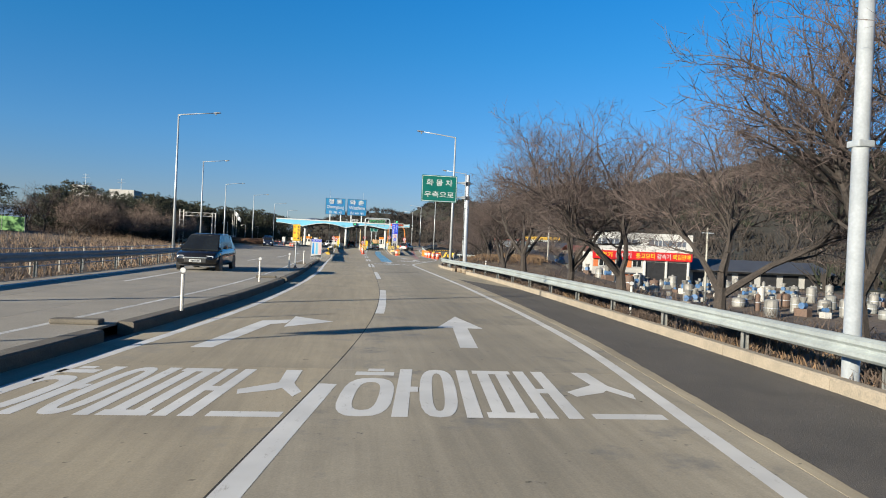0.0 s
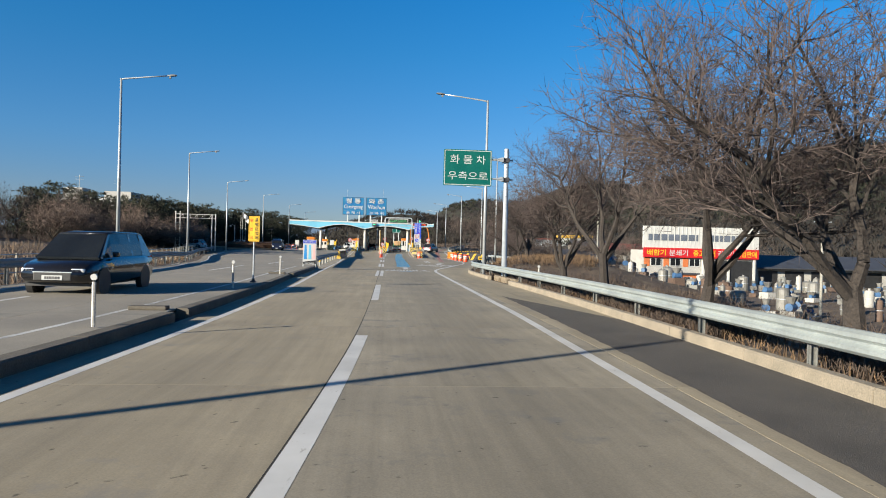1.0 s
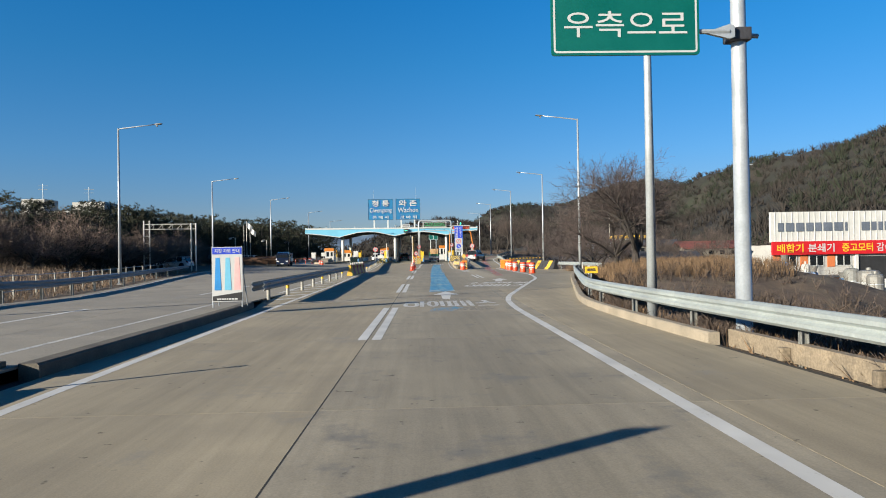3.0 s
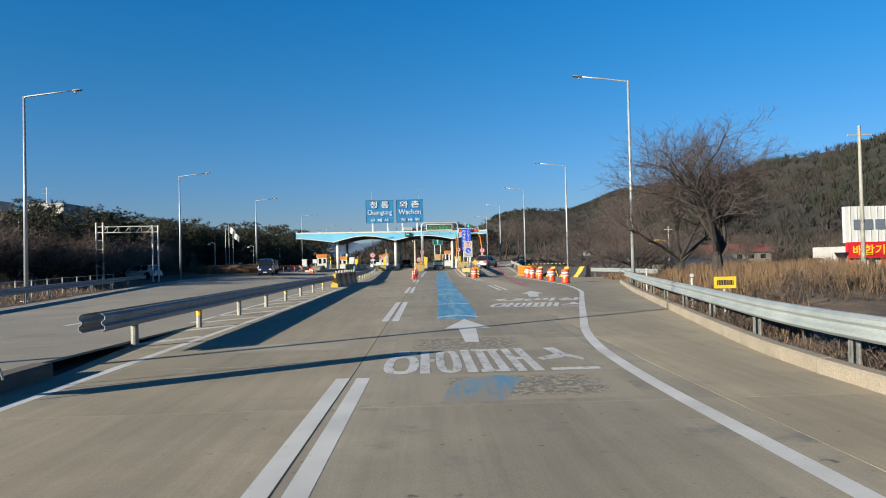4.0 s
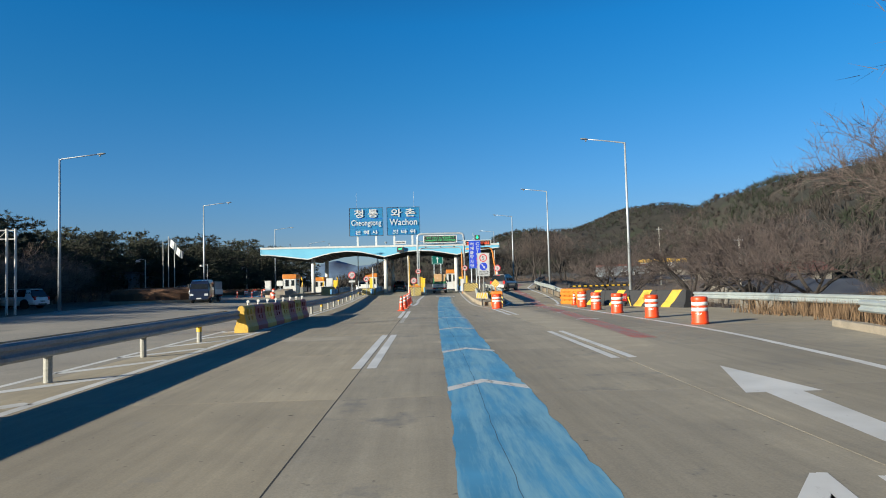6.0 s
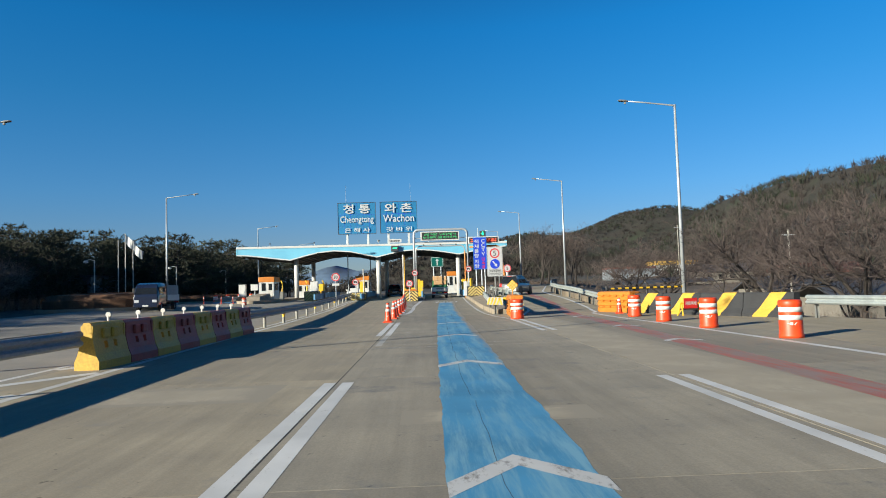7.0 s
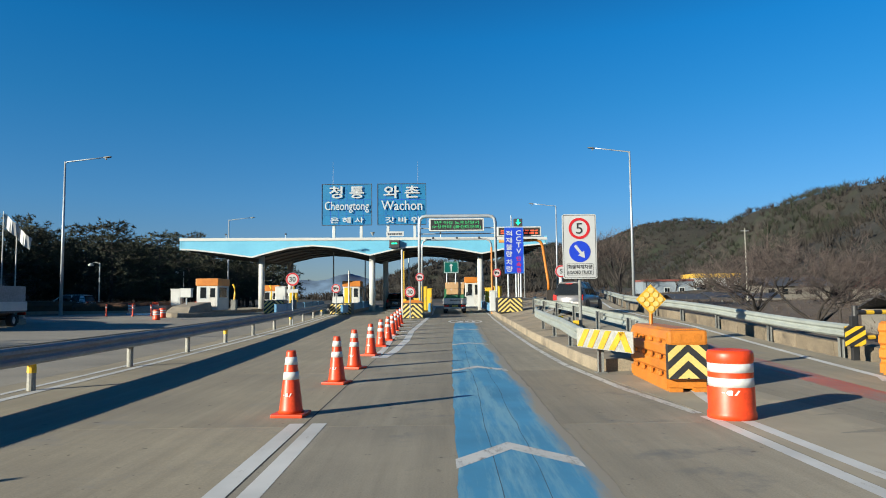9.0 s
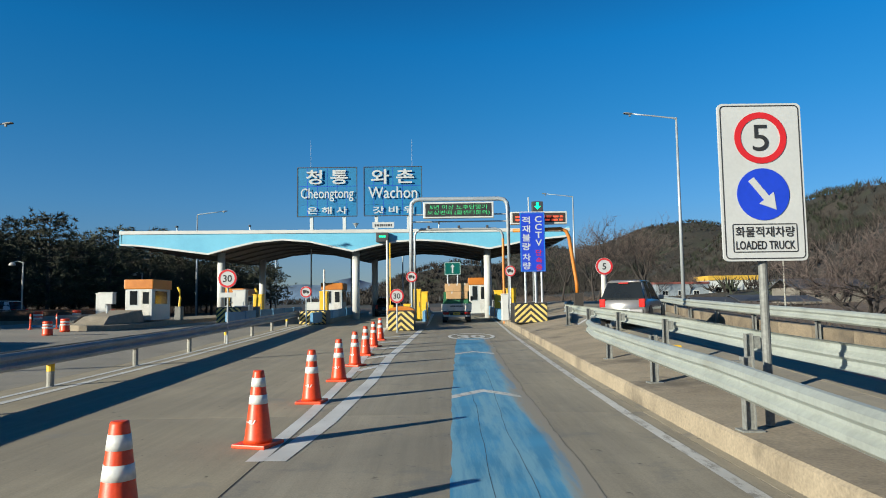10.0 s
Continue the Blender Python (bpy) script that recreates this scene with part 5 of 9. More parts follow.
# ---- cones, drums, barriers ----
def logo(w, h, z, y, parent):
    """Plain white mark: a lozenge, a slanted slip and a bar, bowed round the surface."""
    bm = B()
    bow = lambda x: y + 1.6 * x * x
    for pts in ([(-0.5, 0.0), (-0.3, -0.5), (-0.02, -0.5), (-0.02, 0.5), (-0.3, 0.5)], [(0.06, -0.5), (0.34, 0.5), (0.5, 0.5), (0.22, -0.5)], [(-0.75, -0.1), (-0.54, -0.1), (-0.54, 0.1), (-0.75, 0.1)]):
        bm.faces.new([bm.verts.new((u * w, bow(u * w), z + v * h)) for u, v in pts])
    bmesh.ops.recalc_face_normals(bm, faces=bm.faces)
    return part("logo_mark", bm, M_REFL, parent, "plain white mark")


def cone(x, y, s=1.0, label="orange traffic cone with white bands on the lane line"):
    t = thing("traffic_cone", label, "traffic cone", (x, y, gz(x, y)), group="traffic cones", rz=-14 + 9 * math.sin(y * 7))
    part("base", box(B(), -0.21 * s, 0.21 * s, -0.21 * s, 0.21 * s, 0.0, 0.045 * s, 0.012), M_ORANGE, t)
    part("body", lathe(B(), [(0.165 * s, 0.045 * s), (0.15 * s, 0.09 * s), (0.062 * s, 0.82 * s), (0.055 * s, 0.84 * s), (0.04 * s, 0.84 * s)], 20), M_ORANGE, t, smooth=True)
    for z0, z1 in ((0.47, 0.57), (0.66, 0.76)):
        f = lambda z: 0.15 - (z - 0.09) * 0.1206 + 0.003
        part("band", lathe(B(), [(f(z0) * s, z0 * s), (f(z1) * s, z1 * s)], 20), M_REFL, t, "white reflective band", True)
    logo(0.095 * s, 0.045 * s, 0.28 * s, -0.131 * s, t)
    return t


for y, x in ((108.8, 1.21), (112.2, 1.31), (114.8, 1.31), (118.1, 1.35), (121.3, 1.36), (124.2, 1.37), (127.2, 1.33), (130.2, 1.27), (133.4, 1.2), (136.6, 1.15)):
    cone(x, y)


def drum(x, y, r=0.25, h=0.87, label="orange safety drum with two white bands"):
    t = thing("safety_drum", label, "safety drum", (x, y, gz(x, y)), group="safety drums", rz=-20 + 6 * math.sin(x * 3 + y))
    part("body", lathe(B(), [(r * 1.07, 0), (r * 1.07, 0.07), (r * 1.02, 0.09), (r * 1.02, h * 0.44), (r * 0.99, h * 0.46), (r * 0.98, h * 0.82), (r * 1.01, h * 0.84), (r * 1.01, h * 0.95), (r * 0.94, h * 0.99), (r * 0.8, h), (r * 0.55, h - 0.02)], 26), M_ORANGE, t, smooth=True)
    for z0, z1 in ((0.47, 0.6), (0.68, 0.81)):
        part("band", lathe(B(), [(r * 0.998, h * z0), (r * 0.992, h * z1)], 26), M_REFL, t, "white reflective band", True)
    logo(0.17, 0.06, 0.33, -r * 1.03, t)
    return t


drum(6.74, 108.28, 0.27, 0.83)
for x, y in ((11.3, 90.4), (11.2, 94.7), (11.1, 99.0), (11.15, 102.9), (11.4, 107.0)):
    drum(x, y)
for x, y in ((-17.3, 145.8), (-17.1, 149.2), (-16.8, 152.6), (-16.4, 155.8)):
    drum(x, y, 0.22, 0.8)
cone(11.75, 108.6, 0.85)
cone(11.6, 109.9, 0.85)
for x, y in ((-17.4, 142.5), (-15.9, 142.8), (-15.0, 143.4)):
    t = thing("lane_post", "thin orange lane post with white bands", "bollard", (x, y, gz(x, y)), group="lane posts")
    part("post", lathe(B(), [(0.1, 0), (0.1, 0.03), (0.04, 0.05), (0.04, 0.72), (0.02, 0.74)], 12), M_ORANGE, t)
    part("band", cyl(B(), (0, 0, 0.5), (0, 0, 0.6), 0.043, n=12), M_REFL, t)


def chevrons(parent, w, z0, z1, y, n=4):
    """Pale yellow chevrons on a black board of half width w, each a film of its own."""
    step = (z1 - z0) / n
    for k in range(-3, n + 1):
        a = z0 + k * step
        b = B()
        for s in (-1, 1):
            pts = clip_poly([(0, a + w * 0.9), (0, a + w * 0.9 + step * 0.5), (s * w, a + step * 0.5), (s * w, a)], z0, z1)
            if len(pts) >= 3:
                prism(b, pts if s < 0 else pts[::-1], y - 0.004, y)
        if b.verts:
            bmesh.ops.remove_doubles(b, verts=b.verts, dist=0.0005)
            part("chevron", b, M_PALEY, parent, "pale yellow chevron")


def clip_poly(pts, lo, hi):
    for lim, keep in ((lo, 1), (hi, -1)):
        out = []
        for i in range(len(pts)):
            a, b_ = pts[i], pts[(i + 1) % len(pts)]
            ia, ib = (a[1] - lim) * keep >= 0, (b_[1] - lim) * keep >= 0
            if ia:
                out.append(a)
            if ia != ib:
                f = (lim - a[1]) / (b_[1] - a[1])
                out.append((a[0] + (b_[0] - a[0]) * f, lim))
        pts = out
        if not pts:
            return []
    return pts


M_PALEY = surf("pale_yellow_film", (0.66, 0.5, 0.16), (0.55, 0.41, 0.12), scale=3, fine=30, rough=0.45, bump=0.02, mix=0.2)



def orange_barrier(x, y, rz, length, label, marker=False):
    t = thing("crash_barrier", label, "crash barrier", (x, y, gz(x, y)), rz)
    w, h = 0.31, 0.98
    b = B()
    # ribbed hollow body: stacked bulges with recesses between
    prof = [(0, 0.04), (w, 0.04), (w, 0.2), (w - 0.05, 0.24), (w - 0.05, 0.28), (w, 0.32), (w, 0.46), (w - 0.05, 0.5), (w - 0.05, 0.54), (w, 0.58), (w, 0.7), (w - 0.03, 0.74), (w - 0.03, 0.78), (w, 0.82), (w - 0.04, h - 0.04), (w - 0.12, h)]
    full = [(u, z) for u, z in prof[1:]] + [(-u, z) for u, z in prof[1:]][::-1]
    sweep(b, full, [(0, -length / 2 + 0.12, 0), (0, length / 2, 0)])
    part("body", b, M_AMBER, t)
    for k in range(3):
        for s in (-1, 1):
            for j in range(4):
                yy = -length / 2 + 0.5 + j * (length - 0.8) / 3.2
                part("rib", box(B(), s * w - 0.035, s * w + 0.01, yy - 0.09, yy + 0.09, 0.215 + k * 0.27, 0.29 + k * 0.27, 0.01), M_AMBER, t)
    part("nose", box(B(), -w, w, -length / 2 - 0.02, -length / 2 + 0.14, 0.72, h - 0.02, 0.05), M_AMBER, t)
    part("chevron_board", box(B(), -w, w, -length / 2 - 0.005, -length / 2 + 0.12, 0.2, 0.74), M_BLACK, t)
    chevrons(t, w, 0.21, 0.73, -length / 2 - 0.007, 2)
    for s in (-1, 1):
        part("foot", box(B(), s * w * 0.62 - 0.1, s * w * 0.62 + 0.1, -length / 2 + 0.0, length / 2 - 0.05, 0.0, 0.06), M_AMBER, t)
        part("lamp_recess", cyl(B(), (s * 0.15, -length / 2 - 0.025, 0.85), (s * 0.15, -length / 2 + 0.0, 0.85), 0.06, n=16), M_AMBER, t)
    if marker:
        part("marker_post", cyl(B(), (0, length / 2 - 0.35, h - 0.02), (0, length / 2 - 0.35, h + 0.3), 0.035, n=10), M_AMBER, t)
        c = h + 0.46
        part("marker_board", prism(B(), [(-0.28, c), (0, c + 0.28), (0.28, c), (0, c - 0.28)], length / 2 - 0.40, length / 2 - 0.37), M_AMBY, t, "amber board")
        for i in (-1, 0, 1):
            for j in (-1, 0, 1):
                u, v = (i + j) * 0.085 - 0.0, (i - j) * 0.085
                part("reflector", cyl(B(), (u, length / 2 - 0.415, c + v), (u, length / 2 - 0.40, c + v), 0.05, n=14), M_PALEY, t, "pale amber reflector")
    return t


orange_barrier(7.1, 111.75, -3, 2.5, "orange plastic crash barrier with a chevron nose and diamond marker", True)
orange_barrier(12.0, 111.4, 22, 2.4, "orange plastic crash barrier with a chevron nose")


def jersey(x, y, rz, mat, label, length=1.4, h=0.92):
    t = thing("plastic_barrier", label, "road barrier", (x, y, gz(x, y)), rz, "plastic median barriers")
    half = [(0.24, 0.0), (0.24, 0.16), (0.18, 0.3), (0.158, 0.4), (0.128, 0.54), (0.11, 0.62), (0.09, h - 0.05), (0.06, h)]
    b, e = B(), length / 2

    def run(rows, y0, y1):
        prof = rows + [(-u, z) for u, z in rows][::-1]
        sweep(b, prof, [(0, y0, 0), (0, (y0 + y1) / 2, 0), (0, y1, 0)])
    run(half[:4], -e, e)
    run(half[4:], -e, e)
    for y0, y1 in ((-e, -0.27), (-0.13, 0.13), (0.27, e)):
        run(half[3:5], y0, y1)
    part("body", b, mat, t)
    for yy in (-0.2, 0.2):
        for s in (-1, 1):
            part("rib", box(B(), s * 0.13 - 0.035, s * 0.13 + 0.035, yy - 0.12, yy + 0.12, 0.6, 0.8, 0.03), mat, t)
    for yy in (-length / 2 + 0.04, length / 2 - 0.04):
        part("coupling", box(B(), -0.12, 0.12, yy - 0.035, yy + 0.035, 0.12, h - 0.06, 0.01), mat, t)
    return t


M_BRED = surf("faded_red_plastic", (0.36, 0.06, 0.045), (0.26, 0.045, 0.04), scale=2, fine=25, rough=0.55, bump=0.05, mix=0.4, stain=(0.3, 0.16, 0.12), stain_scale=2.0, stain_at=0.6)
M_BYEL = surf("faded_yellow_plastic", (0.56, 0.35, 0.045), (0.45, 0.27, 0.035), scale=2, fine=25, rough=0.55, bump=0.05, mix=0.4, stain=(0.4, 0.27, 0.08), stain_scale=2.0, stain_at=0.6)
for k in range(8):
    y = 93.4 + 1.43 * k
    x = -3.78 + 0.022 * k
    jersey(x, y, -1, M_BYEL if k % 2 == 0 else M_BRED, "faded yellow plastic median barrier" if k % 2 == 0 else "faded red plastic median barrier")
    d = thing("reflector_disc", "white round reflector on the plastic barrier", "delineator", (x, y + 0.2, gz(x, y) + 0.92), group="barrier reflectors")
    part("stem", cyl(B(), (0, 0, 0), (0, 0, 0.1), 0.03, n=8), M_POST, d)
    part("disc", cyl(B(), (0, -0.02, 0.13), (0, 0.02, 0.13), 0.055, n=16), M_POST, d)

M_BARK2 = surf("faded_black_paint", (0.03, 0.031, 0.033), (0.02, 0.02, 0.022), scale=1.5, fine=25, rough=0.75, bump=0.1, stain=(0.14, 0.13, 0.11), stain_scale=2.5, stain_at=0.64)
# striped concrete blocks shutting the outer lane
for k in range(4):
    f = (k + 0.5) / 4
    x, y = 12.45 + 3.2 * f, 110.6 - 8.2 * f
    t = thing("concrete_barrier", "concrete barrier block painted in slanted yellow and black stripes", "road barrier", (x, y, gz(x, y)), -68.7, "striped barrier blocks")
    half = [(0.3, 0.0), (0.3, 0.12), (0.2, 0.3), (0.13, 0.84), (0.1, 0.88)]
    L = 2.17
    prof = half + [(-u, z) for u, z in half][::-1]
    b = B()
    a = [b.verts.new((-L / 2, -u, z)) for u, z in prof]
    c = [b.verts.new((L / 2, -u, z)) for u, z in prof]
    for i in range(len(prof)):
        j = (i + 1) % len(prof)
        b.faces.new((a[i], a[j], c[j], c[i]))
    b.faces.new(a[::-1])
    b.faces.new(c)
    bmesh.ops.recalc_face_normals(b, faces=b.faces)
    part("block", b, M_BARK2, t)
    st = B()
    face = [(0.303, 0.005), (0.303, 0.12), (0.203, 0.3), (0.133, 0.84), (0.103, 0.884), (-0.1, 0.886)]
    for (u0, z0), (u1, z1) in zip(face, face[1:]):
        s0, s1 = -0.62 + 0.85 * z0, -0.62 + 0.85 * z1
        st.faces.new([st.verts.new(p) for p in ((s0, -u0 - 0.004, z0), (s0 + 0.66, -u0 - 0.004, z0), (s1 + 0.66, -u1 - 0.004, z1), (s1, -u1 - 0.004, z1))])
    part("stripe", st, M_BYEL, t, "yellow slanted stripe")
    for e in (-0.6, 0.6):
        part("lifting_slot", box(B(), e - 0.14, e + 0.14, -0.306, -0.25, 0.0, 0.05, 0.01), M_DARK, t)

t = thing("lane_closed_sign", "red folding lane-closed sign with white Hangul on a yellow frame", "road sign", (13.4, 106.2, 0.0), 10)
t.scale = (0.82, 0.82, 0.82)
plate("panel", -0.36, 0.36, 0.35, 0.85, 0.03, -0.05, 0.03, M_RED, t)
letters("차로폐쇄", -0.3, 0.3, 0.5, 0.7, -0.054, M_WPLATE, t)
for x in (-0.55, 0.55):
    part("leg", tube(B(), [(x, -0.25, 0), (x * 0.85, 0, 0.62), (x, 0.25, 0)], 0.035, 6), M_YELLOW, t)
part("bar", box(B(), -0.55, 0.55, -0.03, 0.03, 0.28, 0.36), M_BLACK, t)
part("bar", box(B(), -0.55, 0.55, -0.03, 0.03, 0.55, 0.63), M_YELLOW, t)
t = thing("rail_end_marker", "black and yellow striped marker at the rail end", "road marker", (12.35, 114.9, 0.0))
part("post", box(B(), -0.07, 0.07, -0.05, 0.05, 0, 1.02, 0.01), M_BLACK, t)
part("board", prism(B(), [(-0.26, 0.36), (-0.26, 0.8), (0.2, 0.8), (0.2, 0.36)], -0.09, -0.06), M_BLACK, t)
b = B()
for k in range(4):
    q = clip_poly([(-0.26, 0.16 + k * 0.2), (-0.26, 0.26 + k * 0.2), (0.2, 0.52 + k * 0.2), (0.2, 0.42 + k * 0.2)], 0.36, 0.8)
    if len(q) > 2:
        prism(b, q, -0.096, -0.091)
part("stripe", b, M_YELLOW, t)

# striped beams closing the verge beside the lamp
t = thing("striped_beams", "pair of black and yellow striped beams on short posts", "road barrier")
for x, y in ((12.42, 114.95), (14.7, 115.35), (16.75, 115.7)):
    part("post", cyl(B(), (x, y, gz(13, 115) - 0.1), (x, y, gz(13, 115) + 1.2), 0.06, n=12), M_BLACK, t)
for z in (0.5, 1.05):
    for k in range(22):
        a, c = k / 22, (k + 1) / 22
        p, q = ((12.42 + 4.4 * f, 114.87 + 0.75 * f, gz(13, 115) + z) for f in (a, c))
        part("band", tube(B(), [p, q], 0.05, 8), M_YELLOW if k % 2 else M_BLACK, t)

# sign of the oncoming lanes
t = thing("road_sign", "small road sign on a steel post by the oncoming lanes", "road sign", (-12.9, 1.2, 0.15))
part("post", cyl(B(), (0, 0, -0.1), (0, 0, 5.0), 0.05, n=10), M_STEEL, t)
part("panel", box(B(), -0.5, 0.5, 0.05, 0.08, 4.0, 4.9, 0.01), M_STEEL, t)

# ---- toll plaza ----
GP = gz(0, 158)
toll = thing("toll_canopy", "pale blue toll canopy with arched white-edged fascia on round columns", "toll canopy")
LOW = [(-18.1, 5.78), (-17.0, 5.72), (-15.2, 5.5), (-12.2, 5.08), (-10.6, 5.5), (-9.0, 5.85), (-7.2, 6.0), (-5.4, 5.85), (-3.9, 5.5), (-2.4, 5.16), (-0.9, 5.5), (0.6, 5.78), (2.2, 5.86), (3.8, 5.75), (5.4, 5.5), (6.9, 5.22), (8.4, 5.5), (9.9, 5.78), (12.3, 6.0)]
TOPZ = lambda x: 6.72 - 0.0055 * (x + 18)
Y0, Y1 = 156.5, 169.5
part("fascia", band(B(), [(x, z + 0.1, TOPZ(x) - 0.16) for x, z in LOW], Y0, Y0 + 0.18), M_CYAN, toll)
part("lower_trim", band(B(), [(x, z, z + 0.12) for x, z in LOW], Y0 - 0.05, Y0 + 0.22), M_WPAINT, toll, "white lower edge")
part("upper_trim", prism(B(), [(-18.2, TOPZ(-18) - 0.18), (-18.2, TOPZ(-18) + 0.05), (12.4, TOPZ(12.4) + 0.05), (12.4, TOPZ(12.4) - 0.18)], Y0 - 0.06, Y0 + 0.3), M_WPAINT, toll, "white upper edge")
# soffit and its beams carry the underside's shade in their dark colour
part("soffit", band(B(), [(x, z + 0.06, z + 0.1) for x, z in LOW], Y0 + 0.2, Y1), M_SOFFIT, toll, "soffit coloured dark for the shade under the canopy")
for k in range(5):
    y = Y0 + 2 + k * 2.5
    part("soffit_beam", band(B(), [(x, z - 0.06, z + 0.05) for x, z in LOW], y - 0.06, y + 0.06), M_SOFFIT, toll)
b = B()
box(b, -18.1, 12.3, Y0 + 0.2, Y1, 6.45, 6.62)
box(b, -18.2, -18.05, Y0, Y1, 5.8, 6.85)
box(b, 12.25, 12.4, Y0, Y1, 6.0, 6.7)
part("roof_deck", b, M_CYAN, toll)
for x in (-11.75, -2.35, 6.87):
    part("column", cyl(B(), (x, 158.0, GP - 0.2), (x, 158.0, 5.6), 0.26, n=20), M_WPAINT, toll, smooth=True)
for x in (-11.3, -1.9, 7.3):
    part("column", cyl(B(), (x, 167.4, GP - 0.2), (x, 167.4, 5.6), 0.26, n=20), M_WPAINT, toll, smooth=True)

t = thing("name_sign", "pair of large blue rooftop panels naming the toll gate", "rooftop sign", (0, 163, 6.6))
for x in (-6.4, -3.85, -1.35, 1.15):
    part("support", box(B(), x - 0.13, x + 0.13, 0.08, 0.34, 0.0, 3.6, 0.02), M_WPAINT, t)
for a, c in ((-7.46, -2.88), (-2.28, 2.18)):
    w = c - a
    part("panel", box(B(), a, c, 0.0, 0.08, 2.75, 5.68), M_NAMEB, t)
    part("panel", box(B(), a, c, 0.0, 0.08, 1.88, 2.72), M_NAMEB, t)
    for k in range(1, 6):
        part("seam", box(B(), a + w * k / 6 - 0.012, a + w * k / 6 + 0.012, -0.008, 0.0, 1.9, 5.66), M_DBLUE, t)
    part("seam", box(B(), a, c, -0.01, 0.0, 4.2, 4.23), M_DBLUE, t)
    for x0, x1, z0, z1 in ((a - 0.05, a, 1.83, 5.73), (c, c + 0.05, 1.83, 5.73), (a, c, 5.68, 5.73), (a, c, 1.83, 1.88)):
        part("frame_bar", box(B(), x0, x1, -0.03, 0.1, z0, z1), M_DARK, t, "dark edge bar")
letters("청 통", -6.8, -3.55, 4.35, 5.5, -0.15, M_WPLATE, t, split=True)
letters("Cheongtong", -7.2, -3.1, 3.0, 4.05, -0.15, M_WPLATE, t, split=True, bold=0.006)
letters("은 해 사", -6.7, -3.6, 2.02, 2.58, -0.15, M_WPLATE, t, split=True)
letters("와 촌", -1.75, 1.6, 4.35, 5.5, -0.15, M_WPLATE, t, split=True)
letters("Wachon", -1.95, 1.85, 3.2, 4.1, -0.15, M_WPLATE, t, split=True, bold=0.006)
letters("갓 바 위", -1.6, 1.55, 2.02, 2.58, -0.15, M_WPLATE, t, split=True)
for x in (-6.5, 1.45):
    part("lightning_rod", cyl(B(), (x, 0.3, 3.5), (x, 0.3, 7.9), 0.025, 0.012, 6), M_STEEL, t)
t = thing("roof_notice", "small white notice above the canopy edge", "sign", (-0.35, 157.2, 6.75))
plate("panel", -0.75, 0.75, 0.1, 0.5, 0.02, 0, 0.04, M_WPLATE, t)
bars(-0.6, 0.6, 0.2, 0.4, -0.003, M_DARK, t, 1, 0.8, 8)
for x in (-0.6, 0.6):
    part("leg", box(B(), x - 0.02, x + 0.02, 0.01, 0.04, -0.05, 0.12), M_STEEL, t)
t = thing("lane_signal", "dark lane signal box with a green light", "traffic signal", (-0.35, 156.2, 6.1))
part("housing", box(B(), -0.42, 0.42, -0.12, 0.3, -0.32, 0.32, 0.04), M_DARK, t)
M_LGREEN = glow("green_signal_light", (0.02, 0.75, 0.3), 0.7)
M_LRED = glow("red_led_light", (0.7, 0.08, 0.03), 0.3)
M_LEDG = glow("green_led_letters", (0.05, 0.42, 0.14), 0.16)
part("light", prism(B(), [(-0.22, -0.02), (-0.22, 0.1), (0.24, 0.1), (0.24, -0.02)], -0.13, -0.121), M_LGREEN, t)
for x, y in ((-9.5, 157.0), (-14.5, 157), (3.5, 157.0)):
    c = thing("roof_camera", "small grey camera on the canopy edge", "camera", (x, y, 6.8))
    part("stem", cyl(B(), (0, 0, -0.1), (0, 0, 0.25), 0.03, n=8), M_STEEL, c)
    part("body", box(B(), -0.06, 0.06, -0.2, 0.1, 0.22, 0.34, 0.02), M_DARK, c)
c = thing("loudspeaker", "grey horn loudspeaker on the canopy edge", "loudspeaker", (-2.2, 156.8, 6.85))
part("horn", lathe(B(), [(0.05, 0), (0.08, 0.1), (0.22, 0.3), (0.2, 0.3)], 14), M_STEEL, c)

# arched gantry with the message board
gt = thing("message_gantry", "grey tubular gantry carrying a green message board over the lane", "gantry", (0, 148, -0.22))
g0 = gz(4, 148) + 0.22
arch = [(1.92, 0, g0), (1.92, 0, 7.1), (1.98, 0, 7.38), (2.15, 0, 7.55), (2.42, 0, 7.6), (6.85, 0, 7.6), (7.12, 0, 7.55), (7.28, 0, 7.38), (7.34, 0, 7.1), (7.34, 0, g0)]
part("frame", tube(B(), arch, 0.12, 12), M_STEEL, gt, smooth=True)
inner = [(2.1, 0.5, g0), (2.1, 0.5, 5.6), (2.2, 0.5, 5.85), (2.45, 0.5, 5.97), (6.7, 0.5, 5.97), (6.95, 0.5, 5.85), (7.08, 0.5, 5.6), (7.08, 0.5, g0)]
part("inner_frame", tube(B(), inner, 0.07, 10), M_STEEL, gt, smooth=True)
part("inner_leg_sleeve", tube(B(), [(7.08, 0.5, g0), (7.08, 0.5, 5.4)], 0.075, 10), M_AMBER, gt, "orange painted leg")
for z in (6.35, 6.75):
    part("crossbar", tube(B(), [(1.92, 0.1, z), (7.34, 0.1, z)], 0.04, 8), M_STEEL, gt)
part("board_case", box(B(), 2.62, 6.52, -0.3, 0.0, 6.5, 7.4, 0.03), M_WPAINT, gt)
part("board_face", box(B(), 2.74, 6.4, -0.315, -0.3, 6.59, 7.31), M_BLACK, gt)
letters("5년 이상 노후단말기", 3.0, 6.15, 6.99, 7.23, -0.325, M_LEDG, gt, bold=0.0)
letters("보상판매 (콜센터문의)", 2.85, 6.3, 6.66, 6.92, -0.325, M_LEDG, gt, bold=0.0)
